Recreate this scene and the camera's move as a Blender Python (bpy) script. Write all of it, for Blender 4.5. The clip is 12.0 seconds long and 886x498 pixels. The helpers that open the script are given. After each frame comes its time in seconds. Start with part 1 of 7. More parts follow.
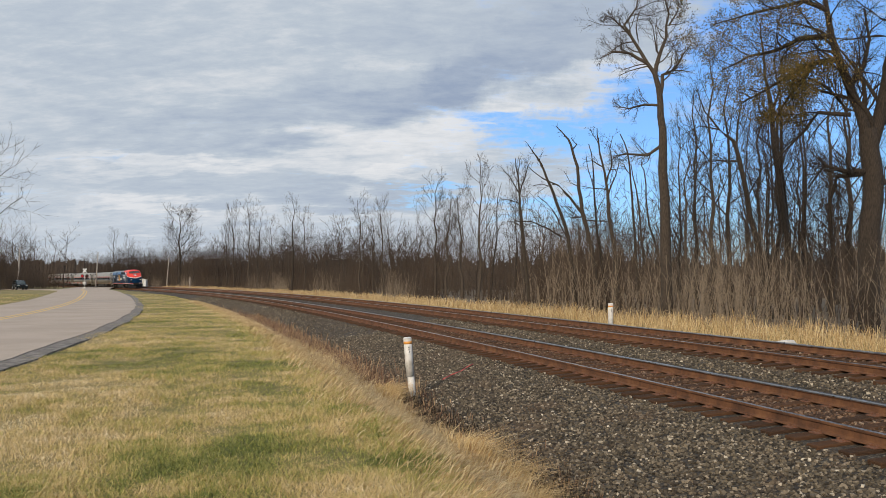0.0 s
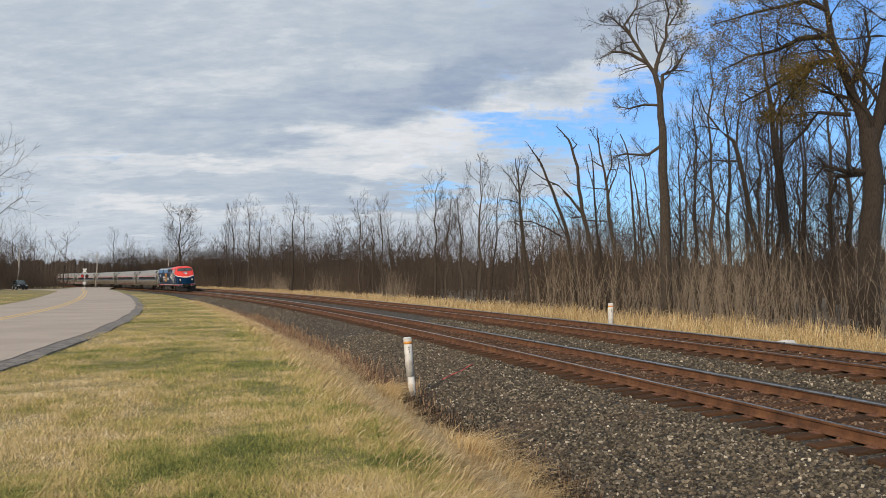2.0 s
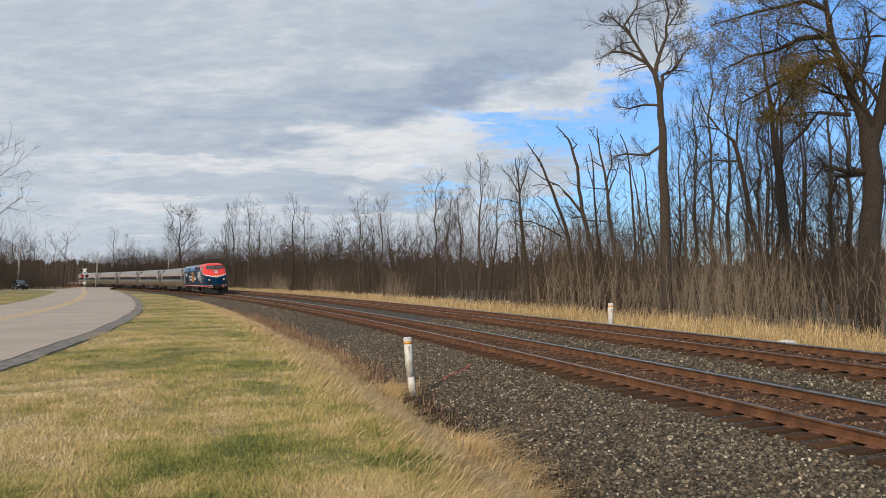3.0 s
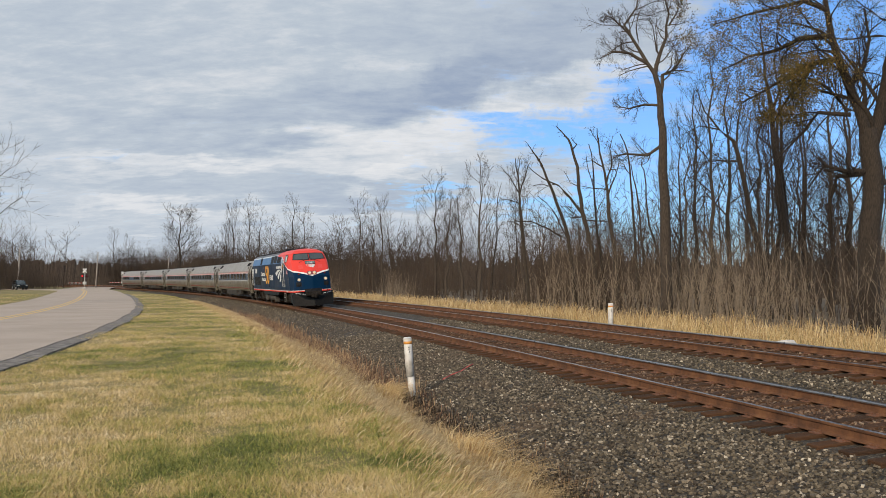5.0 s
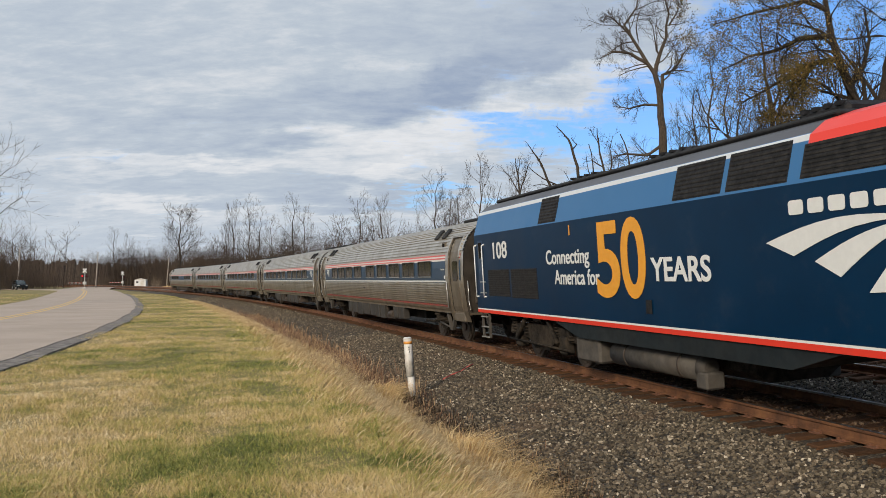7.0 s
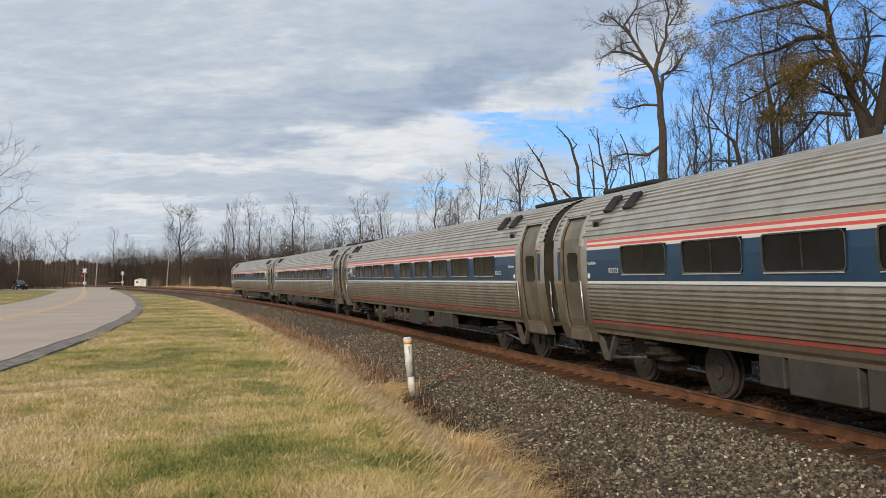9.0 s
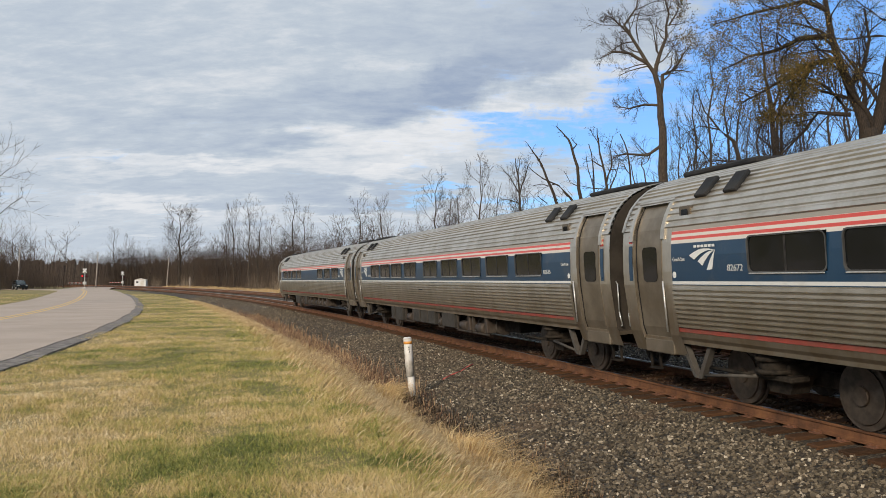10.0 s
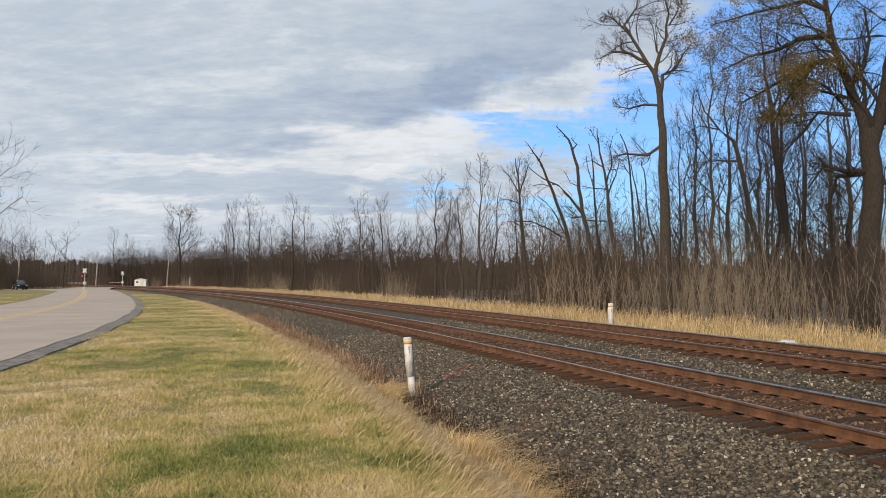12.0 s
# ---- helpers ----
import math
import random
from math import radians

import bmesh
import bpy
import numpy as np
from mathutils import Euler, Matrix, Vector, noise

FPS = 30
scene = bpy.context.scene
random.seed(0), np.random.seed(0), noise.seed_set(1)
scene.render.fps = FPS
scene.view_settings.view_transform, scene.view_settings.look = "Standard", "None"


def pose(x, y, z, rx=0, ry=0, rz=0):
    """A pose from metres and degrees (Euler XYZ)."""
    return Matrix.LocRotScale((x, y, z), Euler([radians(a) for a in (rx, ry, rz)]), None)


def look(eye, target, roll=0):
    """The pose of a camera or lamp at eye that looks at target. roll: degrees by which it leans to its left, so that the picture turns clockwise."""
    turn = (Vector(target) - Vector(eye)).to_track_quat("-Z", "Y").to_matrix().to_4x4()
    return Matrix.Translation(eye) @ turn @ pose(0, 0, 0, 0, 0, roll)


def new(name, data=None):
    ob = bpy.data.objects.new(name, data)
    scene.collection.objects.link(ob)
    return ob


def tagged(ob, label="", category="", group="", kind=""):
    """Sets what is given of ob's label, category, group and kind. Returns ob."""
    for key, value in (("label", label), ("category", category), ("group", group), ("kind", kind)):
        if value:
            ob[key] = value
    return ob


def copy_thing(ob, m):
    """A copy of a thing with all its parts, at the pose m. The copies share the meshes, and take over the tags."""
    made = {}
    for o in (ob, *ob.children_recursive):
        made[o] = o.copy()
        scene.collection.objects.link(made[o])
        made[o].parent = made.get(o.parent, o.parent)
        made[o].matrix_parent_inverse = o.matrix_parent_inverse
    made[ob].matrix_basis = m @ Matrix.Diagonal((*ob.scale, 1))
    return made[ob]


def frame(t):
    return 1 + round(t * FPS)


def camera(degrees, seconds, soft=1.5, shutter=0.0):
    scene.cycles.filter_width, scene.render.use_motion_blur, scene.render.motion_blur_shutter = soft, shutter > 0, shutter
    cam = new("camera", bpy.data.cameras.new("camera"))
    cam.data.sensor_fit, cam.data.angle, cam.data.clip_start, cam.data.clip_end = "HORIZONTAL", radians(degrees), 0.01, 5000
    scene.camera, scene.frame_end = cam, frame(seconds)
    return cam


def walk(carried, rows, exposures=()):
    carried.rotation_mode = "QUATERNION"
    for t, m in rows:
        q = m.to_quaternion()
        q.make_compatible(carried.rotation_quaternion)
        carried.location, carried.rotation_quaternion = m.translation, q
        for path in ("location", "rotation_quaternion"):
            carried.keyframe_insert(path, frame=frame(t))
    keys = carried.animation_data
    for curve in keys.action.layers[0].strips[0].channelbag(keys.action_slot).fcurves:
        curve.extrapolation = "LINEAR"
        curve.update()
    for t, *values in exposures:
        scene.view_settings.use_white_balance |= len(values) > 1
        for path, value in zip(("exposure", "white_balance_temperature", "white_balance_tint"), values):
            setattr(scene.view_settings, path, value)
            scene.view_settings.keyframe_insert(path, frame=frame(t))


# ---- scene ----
cam = camera(55.09, 12.0, soft=0.6)
EYE = pose(0.0, 0.0, 1.919, 92.05, 0, 0)
walk(cam, [(0.0, EYE), (12.0, EYE)], exposures=[(0.0, -0.22), (6.0, -0.21), (9.0, -0.17), (12.0, -0.13)])

# ---- light ----
SUN_EL, SUN_AZ = 24.0, 205.0       # the sun stands behind the camera, to its left; azimuth clockwise from +y
sun = new("sun", bpy.data.lights.new("sun", "SUN"))
sun.data.energy, sun.data.angle, sun.data.color = 3.75, radians(14), (1.0, 0.86, 0.68)
_e, _a = radians(SUN_EL), radians(SUN_AZ)
sun.matrix_basis = look((0, 0, 60), Vector((0, 0, 60)) - Vector((math.sin(_a) * math.cos(_e), math.cos(_a) * math.cos(_e), math.sin(_e))))


class Nodes:
    """Short hand for node trees."""

    def __init__(self, tree):
        self.t = tree
        tree.nodes.clear()

    def put(self, kind, **given):
        n = self.t.nodes.new(kind)
        for k, v in given.items():
            if k in n.inputs:
                self.feed(n.inputs[k], v)
        return n

    def feed(self, socket, v):
        if isinstance(v, bpy.types.NodeSocket):
            self.t.links.new(v, socket)
        elif isinstance(v, bpy.types.Node):
            self.t.links.new(v.outputs[0], socket)
        else:
            socket.default_value = v

    def math(self, op, a, b=0.0, clamp=False):
        n = self.t.nodes.new("ShaderNodeMath")
        n.operation, n.use_clamp = op, clamp
        self.feed(n.inputs[0], a)
        self.feed(n.inputs[1], b)
        return n.outputs[0]

    def step(self, v, lo, hi, a=0.0, b=1.0):
        n = self.t.nodes.new("ShaderNodeMapRange")
        n.interpolation_type = "SMOOTHSTEP"
        for s, w in zip(("Value", "From Min", "From Max", "To Min", "To Max"), (v, lo, hi, a, b)):
            self.feed(n.inputs[s], w)
        return n.outputs[0]

    def lerp(self, v, lo, hi, a, b):
        n = self.t.nodes.new("ShaderNodeMapRange")
        for s, w in zip(("Value", "From Min", "From Max", "To Min", "To Max"), (v, lo, hi, a, b)):
            self.feed(n.inputs[s], w)
        return n.outputs[0]

    def mix(self, f, a, b, mode="MIX"):
        n = self.t.nodes.new("ShaderNodeMix")
        n.data_type, n.blend_type = "RGBA", mode
        self.feed(n.inputs[0], f)
        for s, v in ((n.inputs[6], a), (n.inputs[7], b)):
            self.feed(s, (*v, 1) if isinstance(v, tuple) and len(v) == 3 else v)
        return n.outputs[2]

    def noise(self, vec, scale, detail=4.0, rough=0.55, warp=0.0):
        n = self.t.nodes.new("ShaderNodeTexNoise")
        n.inputs["Scale"].default_value, n.inputs["Detail"].default_value = scale, detail
        n.inputs["Roughness"].default_value, n.inputs["Distortion"].default_value = rough, warp
        if vec is not None:
            self.feed(n.inputs["Vector"], vec)
        return n.outputs[0]

    def mapped(self, vec, loc=(0, 0, 0), rot=(0, 0, 0), scale=(1, 1, 1)):
        n = self.t.nodes.new("ShaderNodeMapping")
        self.feed(n.inputs[0], vec)
        n.inputs[1].default_value, n.inputs[2].default_value, n.inputs[3].default_value = loc, rot, scale
        return n.outputs[0]

    def ramp(self, v, stops):
        n = self.t.nodes.new("ShaderNodeValToRGB")
        self.feed(n.inputs[0], v)
        e = n.color_ramp.elements
        while len(e) < len(stops):
            e.new(0.5)
        for el, (p, c) in zip(e, stops):
            el.position, el.color = p, (*c, 1)
        return n.outputs[0]


# sky: broken layers of cloud over a pale winter blue
world = bpy.data.worlds.new("sky")
scene.world = world
world.use_nodes = True
W = Nodes(world.node_tree)
sky = W.put("ShaderNodeTexSky")
sky.sky_type, sky.sun_disc = "NISHITA", False
sky.sun_elevation, sky.sun_rotation = radians(SUN_EL), radians(SUN_AZ)
co = W.put("ShaderNodeTexCoord").outputs["Generated"]
sep = W.put("ShaderNodeSeparateXYZ", Vector=co).outputs
zz = W.math("ADD", W.math("MAXIMUM", sep[2], 0.0), 0.20)
flat = W.put("ShaderNodeCombineXYZ")
W.feed(flat.inputs[0], W.math("DIVIDE", sep[0], zz))
W.feed(flat.inputs[1], W.math("DIVIDE", sep[1], zz))
streaks = W.mapped(flat.outputs[0], loc=(4.6, 0.4, 0), rot=(0, 0, radians(-14)), scale=(0.8, 1.0, 1))
big = W.noise(streaks, 1.0, 4, 0.5, 0.1)
mid = W.noise(W.mapped(flat.outputs[0], loc=(7.3, 2.2, 4), rot=(0, 0, radians(-8)), scale=(0.75, 1.25, 1)), 3.2, 8, 0.55, 0.12)
fine = W.noise(W.mapped(flat.outputs[0], loc=(1.3, 9.2, 2), rot=(0, 0, radians(24)), scale=(1, 1.8, 1)), 9.0, 7, 0.66, 0.2)
# bearing and height of a direction, as tangents, with frayed edges
ahead = W.math("MAXIMUM", W.math("ABSOLUTE", sep[1]), 0.12)
fray = W.math("SUBTRACT", W.noise(co, 9.0, 7, 0.66), 0.5)
tan_u = W.math("ADD", W.math("DIVIDE", sep[0], ahead), W.math("MULTIPLY", fray, 0.26))
tan_v = W.math("ADD", W.math("DIVIDE", sep[2], ahead), W.math("MULTIPLY", W.math("SUBTRACT", mid, 0.5), 0.13))


def bank(u, v, ru, rv, tilt, amount):
    """A long bank of cloud, or a rift, round one direction."""
    c, d = math.cos(radians(tilt)), math.sin(radians(tilt))
    du, dv = W.math("SUBTRACT", tan_u, u), W.math("SUBTRACT", tan_v, v)
    a = W.math("ADD", W.math("MULTIPLY", du, c / ru), W.math("MULTIPLY", dv, d / ru))
    b = W.math("ADD", W.math("MULTIPLY", du, -d / rv), W.math("MULTIPLY", dv, c / rv))
    return W.step(W.math("ADD", W.math("MULTIPLY", a, a), W.math("MULTIPLY", b, b)), 0.0, 2.6, amount, 0.0)


def gather(start, banks):
    for one in banks:
        start = W.math("ADD", start, bank(*one))
    return start


# rifts of blue, mostly to the east (+x)
cover = W.math("ADD", W.math("MULTIPLY", big, 0.25), W.math("ADD", W.math("MULTIPLY", mid, 0.38), W.math("MULTIPLY", fine, 0.42)))
cover = W.math("ADD", cover, W.lerp(tan_u, 0.0, 0.45, 0.17, 0.02))
cover = gather(cover, [(0.07, 0.186, 0.09, 0.014, -8, -0.12), (-0.04, 0.100, 0.06, 0.008, 3, -0.15), (0.12, 0.155, 0.06, 0.012, 10, -0.09), (0.30, 0.12, 0.11, 0.10, 30, -0.19),
                       (0.46, 0.27, 0.10, 0.10, 0, -0.19), (0.47, 0.12, 0.09, 0.05, 0, -0.17), (0.20, 0.205, 0.05, 0.03, 20, -0.12), (0.24, 0.065, 0.16, 0.02, 0, -0.12), (0.36, 0.30, 0.06, 0.03, 0, -0.10)])
have = W.step(cover, 0.42, 0.64)
# the grey undersides and the sunlit gaps between them
thick = W.math("ADD", 0.42, W.math("ADD", W.math("MULTIPLY", W.math("SUBTRACT", mid, 0.5), 0.75), W.math("MULTIPLY", W.math("SUBTRACT", fine, 0.5), 0.75)))
thick = gather(thick, [(-0.06, 0.215, 0.20, 0.030, 8, 0.30), (0.11, 0.275, 0.15, 0.035, 22, 0.26), (-0.20, 0.108, 0.17, 0.016, -2, 0.28), (-0.33, 0.165, 0.09, 0.025, 5, 0.16), (0.02, 0.32, 0.20, 0.03, 10, 0.10),
                       (-0.07, 0.155, 0.22, 0.026, 10, -0.27), (0.15, 0.225, 0.12, 0.018, 14, -0.27), (-0.34, 0.130, 0.11, 0.008, 0, -0.22), (-0.37, 0.082, 0.06, 0.008, 0, -0.28), (-0.06, 0.125, 0.05, 0.008, 4, -0.22),
                       (-0.05, 0.243, 0.04, 0.012, 5, -0.26), (-0.16, 0.275, 0.06, 0.012, 0, -0.14), (-0.30, 0.24, 0.10, 0.016, 0, -0.12), (-0.2, 0.075, 0.2, 0.007, 0, -0.18)])
cloud = W.ramp(thick, [(0.0, (0.93, 0.94, 0.96)), (0.45, (0.60, 0.675, 0.765)), (1.0, (0.37, 0.455, 0.61))])
cloud = W.mix(W.step(sep[2], 0.0, 0.16), W.mix(0.45, cloud, (0.66, 0.73, 0.82)), cloud)
blue = W.mix(1.0, W.mix(1.0, sky.outputs[0], (0.075, 0.105, 0.15), "MULTIPLY"), (0.03, 0.10, 0.22), "ADD")
back = W.put("ShaderNodeBackground", Color=W.mix(have, blue, cloud), Strength=0.99)
W.feed(W.put("ShaderNodeOutputWorld").inputs[0], back)


# ---- materials ----
def material(name, build):
    m = bpy.data.materials.new(name)
    m.use_nodes = True
    n = Nodes(m.node_tree)
    s = n.put("ShaderNodeBsdfPrincipled")
    n.feed(n.put("ShaderNodeOutputMaterial").inputs[0], s)
    build(n, s)
    return m


def bump(n, s, height, strength, distance=0.02):
    b = n.put("ShaderNodeBump", Strength=strength, Distance=distance)
    n.feed(b.inputs["Height"], height)
    n.feed(s.inputs["Normal"], b)


def plain(name, a, b, scale=6.0, rough=0.6, metal=0.0, relief=0.15, dirt=0.0, dirt_color=(0.09, 0.07, 0.05), gloss=0.5):
    """A surface of two close tones, with stains and fine relief."""
    def build(n, s):
        o = n.put("ShaderNodeTexCoord").outputs["Object"]
        c = n.mix(n.step(n.noise(o, scale, 6, 0.6), 0.35, 0.65), a, b)
        if dirt:
            c = n.mix(n.math("MULTIPLY", n.step(n.noise(o, scale * 0.37, 8, 0.68), 0.42, 0.72), dirt), c, dirt_color)
        n.feed(s.inputs["Base Color"], c)
        n.feed(s.inputs["Roughness"], n.lerp(n.noise(o, scale * 2.3, 4), 0.3, 0.7, max(0.03, rough - 0.1), min(1, rough + 0.12)))
        s.inputs["Metallic"].default_value = metal
        s.inputs["Specular IOR Level"].default_value = gloss
        if relief:
            bump(n, s, n.noise(o, scale * 9, 4, 0.65), relief, 0.01)
    return material(name, build)


def earth(n, s):
    """Lawn, leaf litter under the woods, dry thatch by the ditch: the ground's colours by place."""
    o = n.put("ShaderNodeTexCoord").outputs["Object"]
    g1 = n.noise(o, 0.28, 6, 0.6)
    g2 = n.noise(o, 1.9, 5, 0.6)
    g3 = n.noise(o, 23.0, 4, 0.7)
    mixed = n.math("ADD", n.math("MULTIPLY", g1, 0.6), n.math("MULTIPLY", g2, 0.4))
    c = n.ramp(mixed, [(0.36, (0.135, 0.145, 0.035)), (0.46, (0.24, 0.205, 0.065)), (0.55, (0.34, 0.26, 0.10)), (0.7, (0.40, 0.30, 0.14))])
    c = n.mix(n.lerp(g3, 0.3, 0.7, 0.0, 0.5), c, (0.10, 0.08, 0.035))
    edge = n.put("ShaderNodeAttribute")
    edge.attribute_name = "litter"
    litter = n.mix(n.step(n.noise(o, 3.0, 6, 0.7), 0.35, 0.65), (0.10, 0.075, 0.05), (0.21, 0.16, 0.10))
    c = n.mix(edge.outputs["Fac"], c, litter)
    n.feed(s.inputs["Base Color"], c)
    s.inputs["Roughness"].default_value = 0.95
    bump(n, s, n.noise(o, 30.0, 5, 0.7), 0.6, 0.05)


def gravel(n, s):
    o = n.put("ShaderNodeTexCoord").outputs["Object"]
    v = n.put("ShaderNodeTexVoronoi", Scale=21.0)
    n.feed(v.inputs["Vector"], o)
    tone = n.put("ShaderNodeSeparateColor", Color=v.outputs["Color"]).outputs[0]
    c = n.ramp(tone, [(0.0, (0.030, 0.023, 0.016)), (0.5, (0.090, 0.070, 0.046)), (0.85, (0.17, 0.138, 0.094)), (1.0, (0.30, 0.255, 0.18))])
    # shadow between the stones painted in: cell edges go near black
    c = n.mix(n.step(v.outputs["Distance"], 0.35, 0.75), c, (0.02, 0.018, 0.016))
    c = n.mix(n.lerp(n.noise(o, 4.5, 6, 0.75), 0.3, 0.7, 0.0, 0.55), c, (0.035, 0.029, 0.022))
    c = n.mix(n.math("MULTIPLY", n.step(n.noise(o, 0.8, 5, 0.6), 0.45, 0.7), 0.5), c, (0.10, 0.065, 0.042))
    n.feed(s.inputs["Base Color"], c)
    s.inputs["Roughness"].default_value = 0.92
    bump(n, s, n.math("SUBTRACT", 1.0, v.outputs["Distance"]), 0.9, 0.05)


def stone_look(n, s):
    """Each stone of the ballast has a tone of its own."""
    r = n.put("ShaderNodeNewGeometry").outputs["Random Per Island"]
    o = n.put("ShaderNodeTexCoord").outputs["Object"]
    c = n.ramp(r, [(0.0, (0.022, 0.0175, 0.012)), (0.45, (0.085, 0.068, 0.045)), (0.82, (0.16, 0.128, 0.087)), (0.96, (0.28, 0.23, 0.165)), (1.0, (0.56, 0.49, 0.38))])
    c = n.mix(n.math("MULTIPLY", n.step(n.noise(o, 0.7, 4, 0.6), 0.48, 0.7), 0.35), c, (0.13, 0.08, 0.05))
    n.feed(s.inputs["Base Color"], c)
    s.inputs["Roughness"].default_value = 0.9


def blades(name, stops, patch=0.0, alt=(0.3, 0.2, 0.1)):
    def build(n, s):
        r = n.put("ShaderNodeNewGeometry").outputs["Random Per Island"]
        o = n.put("ShaderNodeTexCoord").outputs["Object"]
        big_patch = n.math("ADD", n.math("MULTIPLY", n.noise(o, 0.28, 6, 0.6), 0.6), n.math("MULTIPLY", n.noise(o, 1.9, 5, 0.6), 0.4))
        v = n.math("ADD", n.math("MULTIPLY", r, 1.0 - patch), n.math("MULTIPLY", n.lerp(big_patch, 0.40, 0.60, 0.0, 1.0), patch))
        n.feed(s.inputs["Base Color"], n.ramp(v, stops))
        s.inputs["Roughness"].default_value = 0.75
        s.inputs["Specular IOR Level"].default_value = 0.25
    return material(name, build)


def rust_stone(n, s):
    """Crushed stone browned by brake dust and rust."""
    r = n.put("ShaderNodeNewGeometry").outputs["Random Per Island"]
    n.feed(s.inputs["Base Color"], n.ramp(r, [(0.0, (0.035, 0.019, 0.011)), (0.5, (0.105, 0.058, 0.033)), (0.9, (0.19, 0.115, 0.07)), (1.0, (0.30, 0.22, 0.15))]))
    s.inputs["Roughness"].default_value = 0.9


def asphalt_look(n, s):
    o = n.put("ShaderNodeTexCoord").outputs["Object"]
    c = n.mix(n.step(n.noise(o, 0.35, 6, 0.65), 0.3, 0.7), (0.44, 0.345, 0.265), (0.53, 0.425, 0.335))
    c = n.mix(n.lerp(n.noise(o, 60, 3, 0.7), 0.3, 0.7, 0, 0.35), c, (0.16, 0.15, 0.135))
    n.feed(s.inputs["Base Color"], c)
    s.inputs["Roughness"].default_value = 0.85
    bump(n, s, n.noise(o, 90, 3, 0.7), 0.3, 0.01)


def rail_side(n, s):
    o = n.put("ShaderNodeTexCoord").outputs["Object"]
    c = n.ramp(n.noise(o, 3.0, 8, 0.7), [(0.3, (0.050, 0.022, 0.011)), (0.5, (0.135, 0.057, 0.024)), (0.72, (0.23, 0.105, 0.042))])
    n.feed(s.inputs["Base Color"], c)
    s.inputs["Roughness"].default_value = 0.85
    bump(n, s, n.noise(o, 70, 4, 0.7), 0.4, 0.004)


def tie_look(n, s):
    o = n.put("ShaderNodeTexCoord").outputs["Object"]
    r = n.put("ShaderNodeObjectInfo").outputs["Random"]
    grain = n.noise(n.mapped(o, scale=(9, 1.1, 9)), 7, 7, 0.7)
    c = n.ramp(grain, [(0.3, (0.022, 0.013, 0.008)), (0.55, (0.065, 0.036, 0.021)), (0.75, (0.13, 0.08, 0.05))])
    c = n.mix(n.lerp(r, 0, 1, 0.0, 0.6), c, (0.115, 0.055, 0.026))
    s.inputs["Specular IOR Level"].default_value = 0.15
    n.feed(s.inputs["Base Color"], c)
    s.inputs["Roughness"].default_value = 0.9
    bump(n, s, grain, 0.7, 0.02)


def bark(name, a, b):
    def build(n, s):
        o = n.put("ShaderNodeTexCoord").outputs["Object"]
        g = n.noise(n.mapped(o, scale=(6, 6, 1.2)), 5, 7, 0.7)
        rnd = n.put("ShaderNodeObjectInfo").outputs["Random"]
        c = n.mix(n.step(g, 0.32, 0.68), a, b)
        c = n.mix(n.lerp(rnd, 0, 1, 0.0, 0.25), c, (0.14, 0.11, 0.08))
        n.feed(s.inputs["Base Color"], c)
        s.inputs["Roughness"].default_value = 0.95
        bump(n, s, g, 0.8, 0.04)
    return material(name, build)


def steel_car(n, s):
    """Unpainted stainless steel, dulled by road dirt that runs downwards."""
    o = n.put("ShaderNodeTexCoord").outputs["Object"]
    runs = n.noise(n.mapped(o, scale=(0.5, 0.5, 0.3)), 3, 8, 0.7)
    z = n.put("ShaderNodeSeparateXYZ", Vector=o).outputs[2]
    c = n.mix(n.step(runs, 0.35, 0.7), (0.58, 0.545, 0.485), (0.43, 0.39, 0.325))
    low = n.math("MULTIPLY", n.step(z, 2.3, 1.0), n.lerp(runs, 0.3, 0.7, 0.5, 0.95))
    c = n.mix(low, c, (0.27, 0.212, 0.14))
    n.feed(s.inputs["Base Color"], c)
    s.inputs["Metallic"].default_value = 0.82
    n.feed(s.inputs["Roughness"], n.lerp(runs, 0.3, 0.7, 0.28, 0.42))


def band_paint(n, s):
    """Blue window band under two red lines on white, with a pale line below."""
    o = n.put("ShaderNodeTexCoord").outputs["Object"]
    z = n.put("ShaderNodeSeparateXYZ", Vector=o).outputs[2]
    def between(a, b):
        return n.math("MULTIPLY", n.step(z, a - 0.004, a + 0.004), n.step(z, b + 0.004, b - 0.004))
    fade = n.noise(o, 1.3, 6, 0.6)
    c = n.mix(n.lerp(fade, 0.3, 0.7, 0, 1), (0.008, 0.036, 0.080), (0.013, 0.047, 0.098))
    c = n.mix(between(1.945, 1.995), c, (0.62, 0.63, 0.62))
    c = n.mix(between(2.605, 2.81), c, (0.64, 0.60, 0.55))
    c = n.mix(n.step(z, 2.803, 2.811), c, (0.30, 0.28, 0.245))
    c = n.mix(between(2.662, 2.708), c, (0.58, 0.075, 0.06))
    c = n.mix(between(2.755, 2.803), c, (0.58, 0.075, 0.06))
    c = n.mix(n.math("MULTIPLY", n.step(n.noise(o, 0.9, 8, 0.7), 0.5, 0.75), 0.35), c, (0.22, 0.19, 0.15))
    n.feed(s.inputs["Base Color"], c)
    s.inputs["Roughness"].default_value = 0.32


